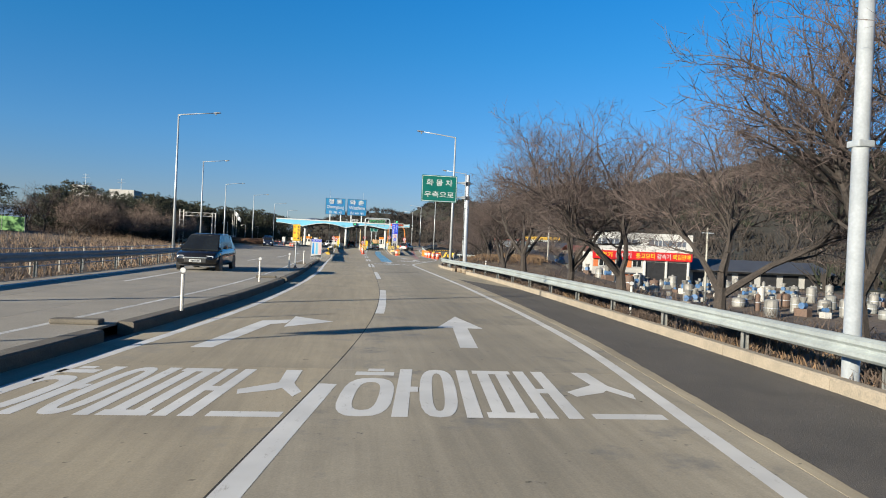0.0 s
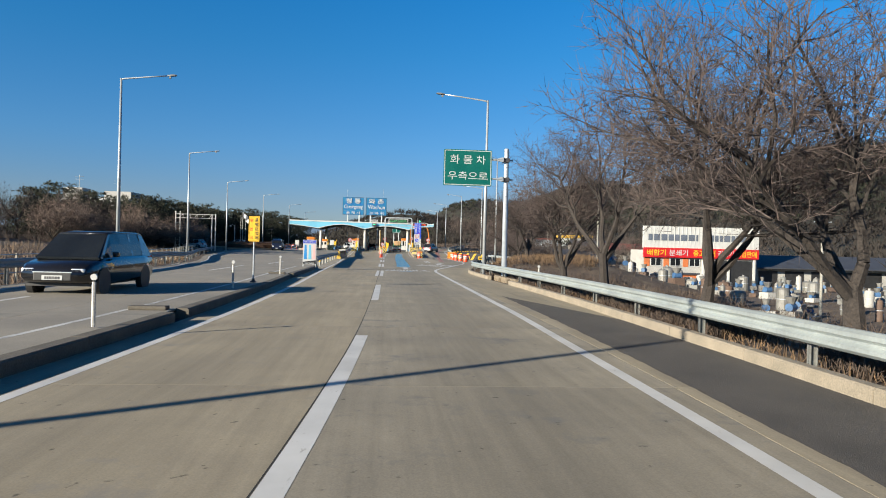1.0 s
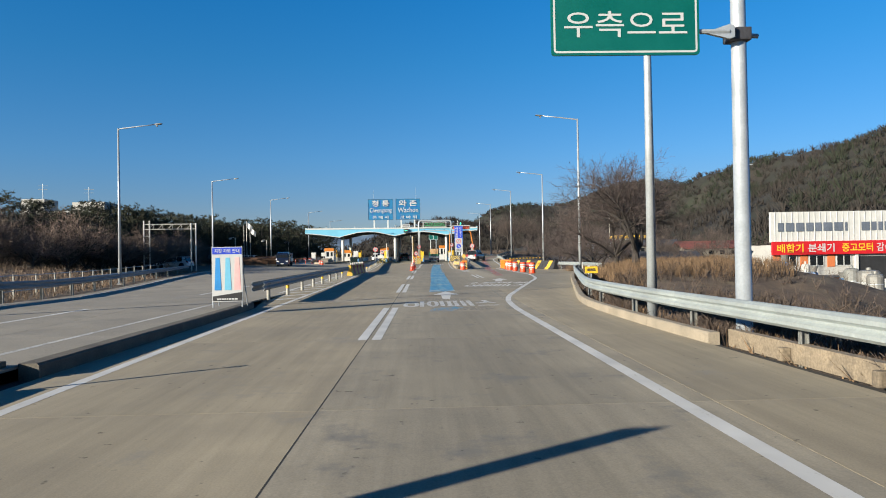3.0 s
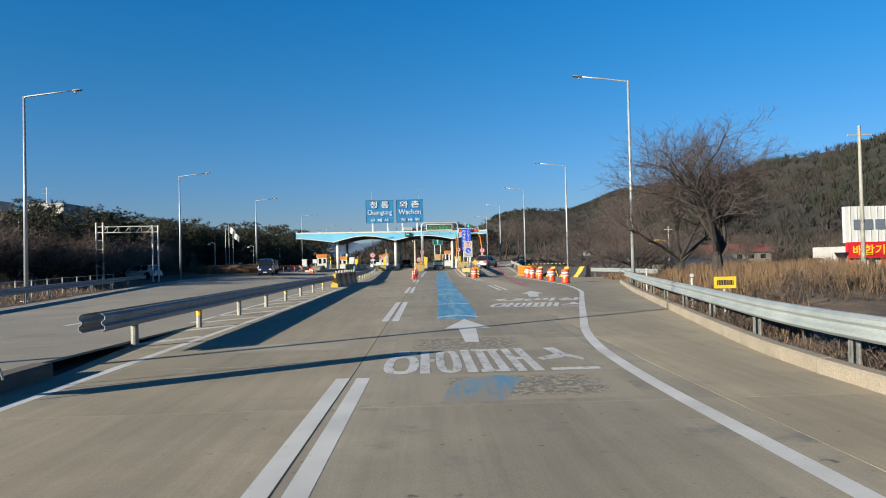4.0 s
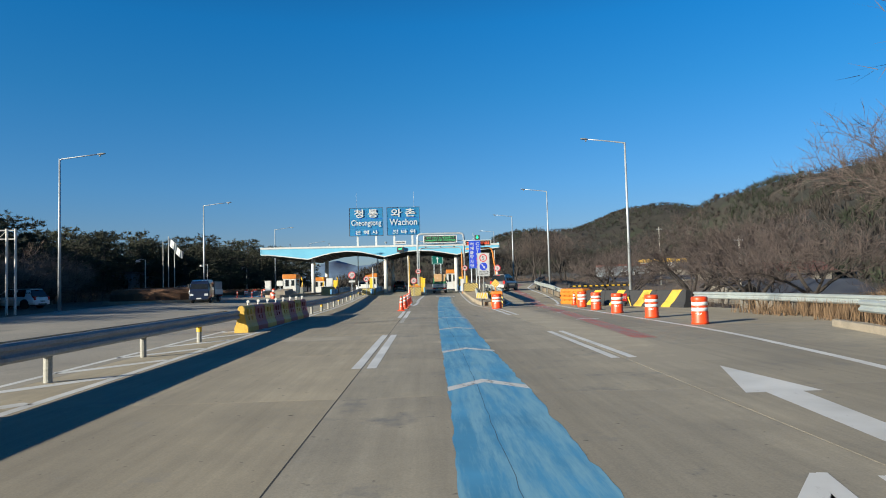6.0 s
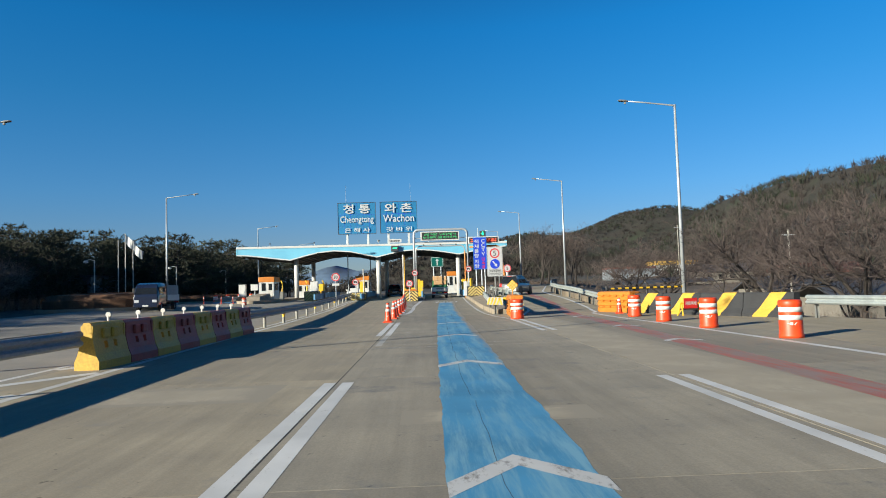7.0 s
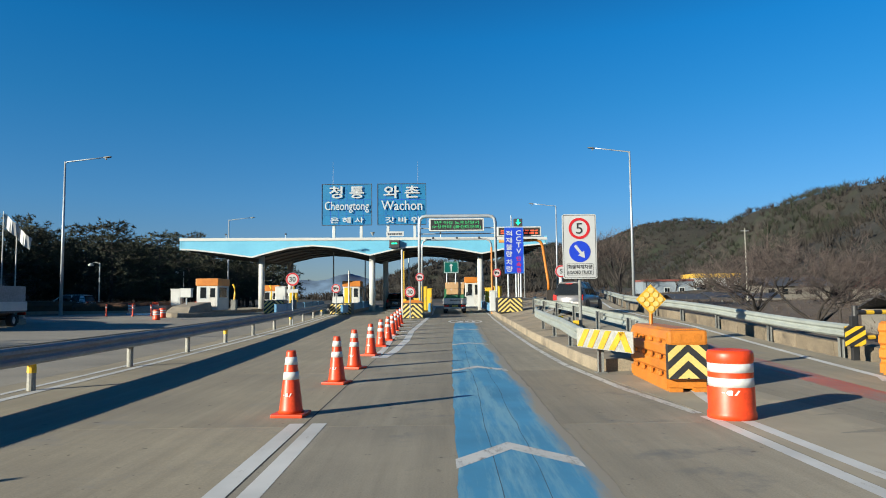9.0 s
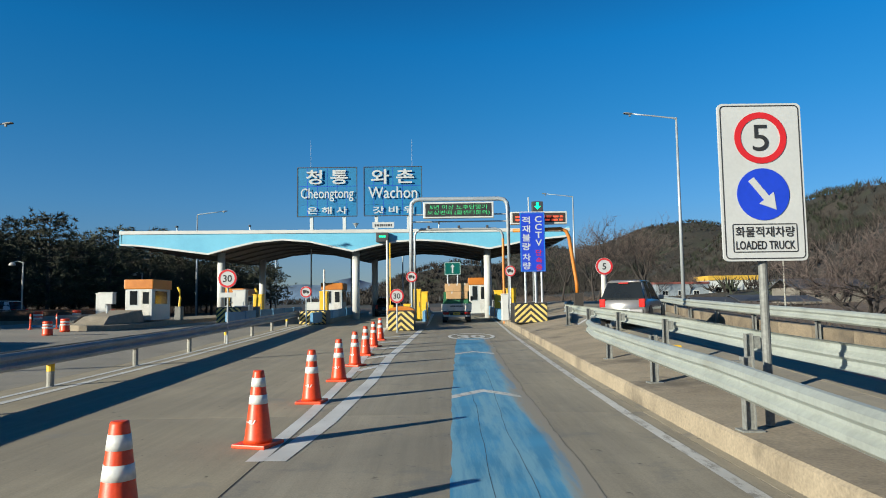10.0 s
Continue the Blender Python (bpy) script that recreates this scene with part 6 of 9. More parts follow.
for x in (2.9, 4.6, 6.2):
    part("lamp", box(B(), x - 0.07, x + 0.07, 0.35, 0.55, 6.02, 6.16, 0.02), M_DARK, gt)

# orange portal with red board, arrow lamp and the tall blue banner
pt = thing("side_portal", "orange portal beside the lane with a red message board", "gantry", (0, 147, 0))
zi = gz(10, 147) + 0.2
part("frame", tube(B(), [(7.5, 0.2, 5.48), (10.1, 0.2, 5.55), (10.4, 0.2, 5.42), (10.55, 0.2, 5.1), (10.9, 0.2, 2.6), (10.92, 0.2, 2.0)], 0.1, 10), M_AMBER, pt, smooth=True)
part("foot", box(B(), 10.75, 11.2, 0.0, 0.4, zi - 0.1, 2.05), M_BARK, pt, "rusty brown lower leg")
part("board_case", box(B(), 7.35, 10.4, -0.25, 0.15, 5.78, 6.46, 0.03), M_WPAINT, pt)
part("board_face", box(B(), 7.45, 10.3, -0.262, -0.25, 5.86, 6.38), M_BARK, pt)
bars(7.6, 10.15, 5.95, 6.3, -0.27, M_LRED, pt, 2, 0.55, 9)
sg = thing("lane_signal", "green arrow lane signal above the portal", "traffic signal", (8.82, 147, 6.46))
part("housing", box(B(), -0.3, 0.3, -0.2, 0.05, 0.02, 0.56, 0.03), M_DARK, sg)
part("light", prism(B(), [(-0.07, 0.5), (0.07, 0.5), (0.07, 0.3), (0.18, 0.3), (0, 0.1), (-0.18, 0.3), (-0.07, 0.3)][::-1], -0.212, -0.202), M_LGREEN, sg)
part("mast", cyl(B(), (-0.45, 0.1, 0), (-0.45, 0.1, 0.85), 0.03, n=8), M_WPAINT, sg)
bn = thing("camera_notice", "tall royal blue enforcement notice with vertical lettering on posts", "sign", (8.45, 146.4, gz(8.4, 146) + 0.25))
zb = -(gz(8.4, 146) + 0.25)
plate("panel", -0.66, 0.66, 3.2 + zb, 6.36 + zb, 0.02, -0.05, 0.06, M_DBLUE, bn)
border(-0.64, 0.64, 3.22 + zb, 6.34 + zb, 0.02, 0.03, -0.053, M_BLUE, bn)
for k, c in enumerate("적재불량"):
    letters(c, -0.55, -0.12, 5.75 - 0.47 * k + zb, 6.14 - 0.47 * k + zb, -0.055, M_WPLATE, bn)
for k, c in enumerate("차량"):
    letters(c, -0.55, -0.12, 3.78 - 0.46 * k + zb, 4.16 - 0.46 * k + zb, -0.055, M_WPLATE, bn)
for k, c in enumerate("CCTV"):
    letters(c, 0.14, 0.5, 5.82 - 0.42 * k + zb, 6.16 - 0.42 * k + zb, -0.055, M_WPLATE, bn)
for k, c in enumerate("단속중"):
    letters(c, 0.15, 0.48, 4.05 - 0.4 * k + zb, 4.36 - 0.4 * k + zb, -0.055, M_RED, bn, label="red letters")
for x in (-0.42, 0.12, 0.45):
    part("post", cyl(B(), (x, 0.06, 0), (x, 0.06, 3.6 + zb), 0.06, n=10), M_STEEL, bn)


def crash_cushion(x, y, w, h, label, hood=M_AMBER, z=None):
    t = thing("crash_cushion", label, "crash cushion", (x, y, gz(x, y) if z is None else z))
    part("body", box(B(), -w / 2, w / 2, 0.0, 1.6, 0.0, h, 0.05), M_BLACK, t)
    chevrons(t, w / 2 - 0.02, 0.04, h - 0.06, -0.003, 3)
    if hood:
        b = B()
        pr = [(-w / 2 - 0.03, h - 0.22)] + [(-(w / 2 + 0.03) * math.cos(math.pi * k / 10), h - 0.05 + 0.24 * math.sin(math.pi * k / 10)) for k in range(11)] + [(w / 2 + 0.03, h - 0.22)]
        prism(b, pr, 0.1, 1.5)
        part("hood", b, hood, t, "orange plastic hood")
    return t


crash_cushion(1.62, 142.6, 1.25, 0.98, "black and yellow chevron crash cushion with an orange hood")
crash_cushion(7.55, 141.0, 1.5, 0.92, "black and yellow chevron crash cushion on the island", None, gz(7.5, 141) + 0.25)
crash_cushion(-4.0, 150.5, 1.6, 0.85, "black and yellow chevron crash cushion by the median", None)
crash_cushion(-8.95, 150.6, 1.45, 1.0, "black and yellow chevron crash cushion on a toll island", None)


def island(x0, x1, y0, y1, label):
    t = thing("booth_island", label, "traffic island", kind="structure")
    z0, z1 = gz(x0, y0) - 0.1, gz(x0, y1)
    b = B()
    r = (x1 - x0) / 2
    out = [(x0, y1), (x0, y0 + r)] + [(x0 + r - r * math.cos(math.pi * k / 8), y0 + r - r * math.sin(math.pi * k / 8)) for k in range(1, 8)] + [(x1, y0 + r), (x1, y1)]
    lo = [b.verts.new((x, y, gz(x, y) - 0.1)) for x, y in out]
    hi = [b.verts.new((x, y, gz(x, y) + 0.25)) for x, y in out]
    for k in range(len(out)):
        j = (k + 1) % len(out)
        b.faces.new((lo[k], lo[j], hi[j], hi[k]))
    b.faces.new(hi)
    bmesh.ops.recalc_face_normals(b, faces=b.faces)
    part("body", b, M_CURB, t)
    return t


M_BWALL = surf("blue_painted_wall", (0.12, 0.3, 0.48), (0.09, 0.22, 0.36), scale=1.5, fine=25, rough=0.6, bump=0.05, stain=(0.3, 0.3, 0.28), stain_scale=1.4, stain_at=0.62)
for x0, x1, y0, lab in ((0.75, 2.75, 143.6, "raised concrete toll island between the lanes"), (-5.6, -3.3, 152, "raised concrete toll island by the median"), (-10.2, -7.9, 153, "raised concrete toll island for the oncoming lanes"), (-14.6, -11.6, 141.8, "raised concrete toll island for the oncoming lanes")):
    island(x0, x1, y0, 176, lab)
for x, lab in ((2.6, 1), (0.95, 1), (6.98, 0), (-3.5, 1), (-8.1, 0)):
    for k in range(6):
        y0 = 147.5 + 3.4 * k
        w = thing("low_wall", "low blue-painted concrete wall on the toll island", "wall", (x, y0, gz(x, y0) + 0.24), group="island walls")
        part("wall", box(B(), -0.08, 0.08, 0, 3.2, -0.03, 0.55, 0.015), M_BWALL, w)


def booth(x, y, z, w, d, h, label):
    t = thing("toll_booth", label, "toll booth", (x, y, z))
    part("body", box(B(), -w / 2, w / 2, 0, d, 0, h - 0.5, 0.04), M_WPAINT, t)
    part("roof_band", box(B(), -w / 2 - 0.06, w / 2 + 0.06, -0.06, d + 0.06, h - 0.52, h, 0.05), M_AMBER, t, "orange roof band")
    for s in (-1, 1):
        part("side_window", box(B(), s * w / 2 - 0.02, s * w / 2 + 0.02, d * 0.15, d * 0.8, h * 0.4, h - 0.62), M_GLASS, t)
    part("window", box(B(), -w * 0.32, -w * 0.05, -0.015, 0.03, h * 0.38, h - 0.62), M_GLASS, t)
    part("window_frame", box(B(), -w * 0.35, -w * 0.02, -0.008, 0.02, h * 0.35, h - 0.59), M_STEEL, t)
    part("door", box(B(), w * 0.1, w * 0.42, -0.012, 0.03, 0.05, h - 0.6), M_POST, t)
    part("window", box(B(), w * 0.15, w * 0.38, -0.02, 0.0, h * 0.4, h - 0.68), M_GLASS, t)
    return t


zt = gz(-14, 150) + 0.25
booth(-12.75, 147.2, zt, 1.45, 2.5, 3.1 - zt, "white toll booth with an orange roof band")
booth(-11.3, 159.2, gz(-9, 156) + 0.25, 1.7, 2.4, 2.0, "white toll booth with an orange roof band")
booth(6.3, 160, gz(7, 160) + 0.25, 1.3, 2.4, 2.6, "white toll booth with an orange roof band")
booth(-4.5, 161, gz(-4, 160) + 0.25, 1.5, 2.4, 2.4, "white toll booth with an orange roof band")


def cabinet(x, y, z, w, d, h, mat, label, name="equipment_cabinet"):
    t = thing(name, label, "cabinet", (x, y, z), group="equipment cabinets")
    part("body", box(B(), -w / 2, w / 2, -d / 2, d / 2, 0, h, 0.03), mat, t)
    part("door", box(B(), -w / 2 + 0.05, w / 2 - 0.05, -d / 2 - 0.012, -d / 2, 0.08, h - 0.08), mat, t)
    part("handle", box(B(), w * 0.28, w * 0.33, -d / 2 - 0.03, -d / 2 - 0.01, h * 0.45, h * 0.6), M_STEEL, t)
    part("lid", box(B(), -w / 2 - 0.03, w / 2 + 0.03, -d / 2 - 0.03, d / 2 + 0.03, h - 0.02, h + 0.03), mat, t)
    return t


b = B()
lo = [b.verts.new((-13.1 + u, y, gz(-13, y) + 0.24)) for u, y in ((-0.75, 142.6), (0.75, 142.6), (0.95, 146.6), (-0.95, 146.6))]
hi = [b.verts.new((-13.1 + u, y, gz(-13, y) + z)) for u, y, z in ((-0.6, 143.4, 0.62), (0.6, 143.4, 0.62), (0.8, 146.6, 0.86), (-0.8, 146.6, 0.86))]
b.faces.new(hi)
for k in range(4):
    b.faces.new((lo[k], lo[(k + 1) % 4], hi[(k + 1) % 4], hi[k]))
bmesh.ops.recalc_face_normals(b, faces=b.faces)
t = thing("island_nose", "sloping pale concrete nose block at the head of the island", "concrete block")
part("block", b, M_CURB, t)
t = thing("meter_box", "white box on a short steel post", "utility box", (-13.35, 145.0, gz(-13, 145) + 0.7))
part("post", cyl(B(), (0, 0, 0), (0, 0, 0.6), 0.05, n=10), M_STEEL, t)
part("box", box(B(), -0.34, 0.34, -0.2, 0.2, 0.5, 1.05, 0.02), M_WPAINT, t)
part("cap", box(B(), -0.37, 0.37, -0.23, 0.23, 1.05, 1.09, 0.01), M_WPAINT, t)
zi = gz(2, 147) + 0.25
cabinet(2.15, 148.8, zi, 0.55, 0.6, 1.75, M_YELLOW, "tall yellow lane-equipment cabinet on the island")
cabinet(2.5, 151.5, zi + 0.05, 0.5, 0.6, 1.6, M_YELLOW, "tall yellow lane-equipment cabinet on the island")
cabinet(1.75, 146.2, zi - 0.02, 0.35, 0.4, 0.95, M_YELLOW, "low yellow lane-equipment cabinet on the island")
cabinet(7.55, 149.3, zi, 0.5, 0.6, 1.75, M_YELLOW, "tall yellow lane-equipment cabinet on the island")
cabinet(7.15, 153.0, zi + 0.1, 0.5, 0.6, 1.6, M_YELLOW, "tall yellow lane-equipment cabinet on the island")
cabinet(6.98, 147.0, zi, 0.4, 0.4, 1.4, M_WPAINT, "white metal lane-equipment cabinet on the island")
cabinet(-3.9, 154.0, gz(-4, 154) + 0.25, 0.5, 0.6, 1.7, M_YELLOW, "tall yellow lane-equipment cabinet on the island")
cabinet(-5.0, 156.5, gz(-5, 156) + 0.25, 0.9, 0.8, 1.0, M_WPAINT, "white metal lane-equipment cabinet on the island")
cabinet(-8.6, 156.0, gz(-8, 156) + 0.25, 0.6, 0.6, 1.5, M_YELLOW, "tall yellow lane-equipment cabinet on the island")
cabinet(-15.6, 149.2, gz(-15, 149) + 0.25, 0.7, 0.4, 1.5, M_WPAINT, "pale grey electric cabinet on the island")
cabinet(-8.95, 153.0, gz(-9, 153) + 0.25, 0.8, 0.6, 1.75, M_WPAINT, "white metal lane-equipment cabinet on the island")
for x, y in ((-12.7, 138.6), (-13.4, 141.2)):
    drum(x, y, 0.19, 0.58, "orange safety drum with two white bands before the island")
# blue-edged nose of the far island
t = thing("island_nose", "pale concrete island nose with a blue painted foot", "traffic island", (-16.2, 145.2, gz(-16, 145)), kind="structure")
part("body", xprism(B(), [(0, 0.1), (0.2, 0.3), (0.9, 0.55), (3.6, 0.6), (3.6, 0.1)], -1.1, 1.0), M_CURB, t)
part("foot", xprism(B(), [(-0.1, -0.05), (-0.1, 0.12), (3.6, 0.14), (3.6, -0.05)], -1.15, 1.05), M_BWALL, t, "blue painted foot")
for x, y, h in ((0.9, 143.9, 4.3), (-3.6, 152.2, 3.2), (-6.4, 163, 5.2), (-4.2, 170, 5.5), (0.2, 172, 5.5), (9.4, 152, 4.6)):
    t = thing("bar_post", "slim pale post on the toll island", "post", (x, y, gz(x, y) + 0.1), group="island posts")
    part("post", cyl(B(), (0, 0, 0), (0, 0, h), 0.06, n=10), M_POST if h < 5 else M_STEEL, t)
t = thing("stop_arm", "yellow lane barrier arm folded upright", "barrier arm", (0.98, 144.6, gz(1, 144) + 0.25))
part("arm", box(B(), -0.025, 0.025, -0.025, 0.025, 0.9, 4.1), M_YELLOW, t)
part("motor_box", box(B(), -0.16, 0.16, -0.2, 0.2, 0, 0.95, 0.03), M_YELLOW, t)
for x, y in ((-9.85, 153.4), (-8.05, 153.4), (-12.0, 151.0)):
    t = thing("stop_arm", "yellow curved lane barrier arm standing upright", "barrier arm", (x, y, gz(x, y) + 0.2), group="curved barrier arms")
    part("arm", tube(B(), [(0, 0, 0.7), (0.05, 0, 1.3), (0.02, 0, 1.7), (-0.1, 0, 1.95)], 0.07, 8), M_YELLOW, t)
    part("motor_box", box(B(), -0.2, 0.2, -0.2, 0.2, 0, 0.8, 0.03), M_CHAN, t)
# handrails
for x, y0, y1 in ((2.7, 149.5, 158), (7.1, 149, 157), (-9.9, 153.5, 160)):
    t = thing("handrail", "white tubular handrail on the toll island", "handrail", (x, y0, gz(x, y0) + 0.25), group="island handrails")
    L = y1 - y0
    for z in (0.5, 0.95):
        part("rail", tube(B(), [(0, 0, z), (0, L, z + 0.1)], 0.025, 6), M_STEEL, t)
    for k in range(5):
        part("upright", cyl(B(), (0, L * k / 4, 0), (0, L * k / 4, 0.95 + 0.025 * k), 0.025, n=6), M_STEEL, t)
# green direction signs beyond the gate
for x, y, z, w, h in ((5.4, 205, 4.9, 2.3, 1.8),):
    t = thing("direction_sign", "green direction sign standing beyond the toll gate", "road sign", (x, y, 0.6))
    plate("panel", -w / 2, w / 2, z, z + h, 0.08, 0, 0.06, M_GREEN, t)
    border(-w / 2 + 0.06, w / 2 - 0.06, z + 0.06, z + h - 0.06, 0.08, 0.06, -0.004, M_WPLATE, t)
    part("arrow", prism(B(), [(-0.1, z + 0.25), (-0.1, z + h - 0.7), (-0.3, z + h - 0.7), (0, z + h - 0.3), (0.3, z + h - 0.7), (0.1, z + h - 0.7), (0.1, z + 0.25)], -0.01, -0.004), M_WPLATE, t)
    for xx in (-w * 0.3, w * 0.3):
        part("post", cyl(B(), (xx, 0.1, 0), (xx, 0.1, z + h), 0.1, n=10), M_STEEL, t)

# ---- vehicles ----
M_SILVER = surf("grey_car_paint", (0.27, 0.255, 0.25), (0.25, 0.235, 0.23), scale=0.7, fine=8, rough=0.3, metal=0.5, bump=0.0, mix=0.06, coat=0.6)
M_BLACKCAR = surf("black_car_paint", (0.016, 0.016, 0.018), (0.012, 0.012, 0.013), scale=0.7, fine=8, rough=0.2, metal=0.2, bump=0.0, mix=0.06, coat=0.8)
M_GRYBOX = surf("grey_cargo_cover", (0.3, 0.3, 0.3), (0.22, 0.22, 0.22), scale=1, fine=12, rough=0.7, bump=0.1)
M_NAVY = surf("dark_blue_truck_paint", (0.006, 0.012, 0.034), (0.005, 0.009, 0.026), scale=0.7, fine=8, rough=0.3, metal=0.1, bump=0.0, mix=0.06, coat=0.6)
M_WCAR = surf("white_car_paint", (0.7, 0.7, 0.69), (0.62, 0.62, 0.61), scale=0.8, fine=10, rough=0.35, bump=0.0, mix=0.08, coat=0.5)
M_TGATE = surf("worn_white_tailgate", (0.72, 0.69, 0.63), (0.55, 0.5, 0.43), scale=2.5, fine=25, rough=0.5, bump=0.03, mix=0.25, stain=(0.45, 0.16, 0.07), stain_scale=3.0, stain_at=0.66)
M_TARP = surf("green_tarpaulin", (0.03, 0.17, 0.07), (0.015, 0.09, 0.04), scale=4, fine=30, rough=0.6, bump=0.4, mix=0.5)
M_CARD = surf("cardboard", (0.46, 0.29, 0.14), (0.38, 0.23, 0.11), scale=2, fine=35, rough=0.85, bump=0.08, mix=0.2, rand=0.08)
M_HEADL = surf("clear_headlamp", (0.75, 0.77, 0.78), (0.6, 0.62, 0.64), rough=0.15, metal=0.4, bump=0.0, mix=0.1)
M_PLATEY = surf("yellow_number_plate", (0.78, 0.55, 0.06), (0.7, 0.5, 0.05), rough=0.45, bump=0.0, mix=0.08)


def wheel(x, y, r, w, parent):
    s = 1 if x > 0 else -1
    b = B()
    prof = [(r * 0.62, -w / 2), (r * 0.94, -w / 2), (r, -w / 2 + 0.03), (r, w / 2 - 0.03), (r * 0.94, w / 2), (r * 0.62, w / 2)]
    n = 24
    rings = [[b.verts.new((x + u, y + q * math.cos(2 * math.pi * k / n), r + q * math.sin(2 * math.pi * k / n))) for k in range(n)] for q, u in prof]
    for a, c in zip(rings, rings[1:] + rings[:1]):
        for k in range(n):
            b.faces.new((a[k], a[(k + 1) % n], c[(k + 1) % n], c[k]))
    bmesh.ops.recalc_face_normals(b, faces=b.faces)
    wh = part("wheel", b, M_TYRE, parent)
    rb = cyl(B(), (x - w * 0.3, y, r), (x + w * 0.3, y, r), r * 0.63, n=20)
    for k in range(5):
        a = 2 * math.pi * k / 5
        box(rb, x + s * w * 0.3 - 0.02, x + s * w * 0.3 + 0.02, y + math.cos(a) * r * 0.3 - 0.04, y + math.cos(a) * r * 0.3 + 0.04, r + math.sin(a) * r * 0.3 - 0.04, r + math.sin(a) * r * 0.3 + 0.04)
    part("rim", rb, M_STEEL, wh)
    return wh


def shell(bm, sections):
    """Closed body through cross sections: y, then rows of (half width, z) from sill to roof, mirrored."""
    rings = []
    for y, rows in sections:
        left = [(-w, z) for w, z in rows]
        right = [(w, z) for w, z in rows][::-1]
        rings.append([bm.verts.new((x, y, z)) for x, z in left + right])
    k = len(rings[0])
    for a, b_ in zip(rings, rings[1:]):
        for i in range(k):
            bm.faces.new((a[i], a[(i + 1) % k], b_[(i + 1) % k], b_[i]))
    bm.faces.new(rings[0])
    bm.faces.new(rings[-1][::-1])
    bmesh.ops.recalc_face_normals(bm, faces=bm.faces)
    return bm


def car(x, y, z, rz, L, W, H, paint, label, name="car", rear_lit=True, suv=False):
    t = thing(name, label, "car", (x, y, z), rz)
    h = W / 2
    gc = 0.2 if not suv else 0.26
    belt = H * 0.6
    yb, yf = -L / 2, L / 2
    wf = 0.06 if suv else 0.0
    sec = []
    for f, w, lo, mid in ((0.0, 0.88, gc + 0.14, belt * 0.93), (0.035, 0.97, gc + 0.04, belt * 0.97), (0.2, 1.0, gc, belt), (0.6, 1.0, gc, belt * 0.98), (0.78, 0.98, gc, belt * 0.94), (0.93, 0.95, gc + 0.03, belt * 0.82), (1.0, 0.82, gc + 0.12, belt * 0.66)):
        yy = yb + L * f
        sec.append((yy, [(h * w * 0.9, lo), (h * w, lo + 0.1), (h * w, (lo + mid) / 2), (h * w * 0.985, mid - 0.08), (h * w * 0.9, mid)]))
    part("body", shell(B(), sec), paint, t, smooth=True)
    # cabin with glass all round
    rear0 = 0.03 if not suv else 0.02
    cab = [(yb + L * rear0, [(h * 0.9, belt - 0.06), (h * 0.88, belt), (h * 0.86, belt + 0.02)]),
           (yb + L * (rear0 + 0.075), [(h * 0.9, belt - 0.06), (h * 0.8, (belt + H) / 2), (h * 0.68, H - 0.06)]),
           (yb + L * (rear0 + 0.13), [(h * 0.9, belt - 0.06), (h * 0.8, (belt + H) / 2), (h * 0.68, H)]),
           (yb + L * 0.5, [(h * 0.9, belt - 0.06), (h * 0.81, (belt + H) / 2), (h * 0.7, H)]),
           (yb + L * (0.58 + wf), [(h * 0.9, belt - 0.06), (h * 0.8, (belt + H) / 2), (h * 0.68, H - 0.05)]),
           (yb + L * (0.77 + wf), [(h * 0.88, belt - 0.09), (h * 0.86, belt - 0.05), (h * 0.84, belt - 0.03)])]
    part("glasshouse", shell(B(), cab), M_GLASS, t, "dark glass all round", smooth=False)
    rb = B()
    shell(rb, [(yb + L * (rear0 + 0.07), [(h * 0.66, H - 0.055), (h * 0.69, H - 0.045), (h * 0.6, H + 0.0)]), (yb + L * (rear0 + 0.13), [(h * 0.66, H - 0.02), (h * 0.7, H - 0.01), (h * 0.6, H + 0.03)]), (yb + L * 0.5, [(h * 0.66, H - 0.02), (h * 0.72, H - 0.01), (h * 0.62, H + 0.03)]), (yb + L * (0.585 + wf), [(h * 0.64, H - 0.07), (h * 0.7, H - 0.06), (h * 0.6, H - 0.03)])])
    part("roof", rb, paint, t, smooth=True)
    for s in (-1, 1):
        for f0, f1 in ((0.05, 0.11), (0.335, 0.36), (0.60, 0.76)):
            pb = B()
            if f0 < 0.3:
                pts = [(yb + L * f0, belt - 0.04), (yb + L * f1, H - 0.07), (yb + L * (f1 + 0.07), H - 0.03), (yb + L * (f0 + 0.13), belt - 0.04)]
            elif f0 < 0.5:
                pts = [(yb + L * f0, belt - 0.04), (yb + L * f0, H - 0.02), (yb + L * f1, H - 0.02), (yb + L * f1, belt - 0.04)]
            else:
                pts = [(yb + L * (0.72 + wf), belt - 0.06), (yb + L * (0.56 + wf), H - 0.06), (yb + L * (0.585 + wf), H - 0.07), (yb + L * (0.765 + wf), belt - 0.06)]
            a = [pb.verts.new((s * (h * 0.905 if z < belt else h * 0.715), yy, z)) for yy, z in pts]
            c = [pb.verts.new((s * (h * 0.87 if z < belt else h * 0.67), yy, z)) for yy, z in pts]
            pb.faces.new(a)
            pb.faces.new(c[::-1])
            for i in range(4):
                pb.faces.new((a[i], a[(i + 1) % 4], c[(i + 1) % 4], c[i]))
            bmesh.ops.recalc_face_normals(pb, faces=pb.faces)
            part("pillar", pb, paint, t)
        part("mirror", box(B(), s * (h + 0.03) - 0.09, s * (h + 0.03) + 0.09, yb + L * 0.66, yb + L * 0.66 + 0.12, belt - 0.02, belt + 0.13, 0.03), paint, t)
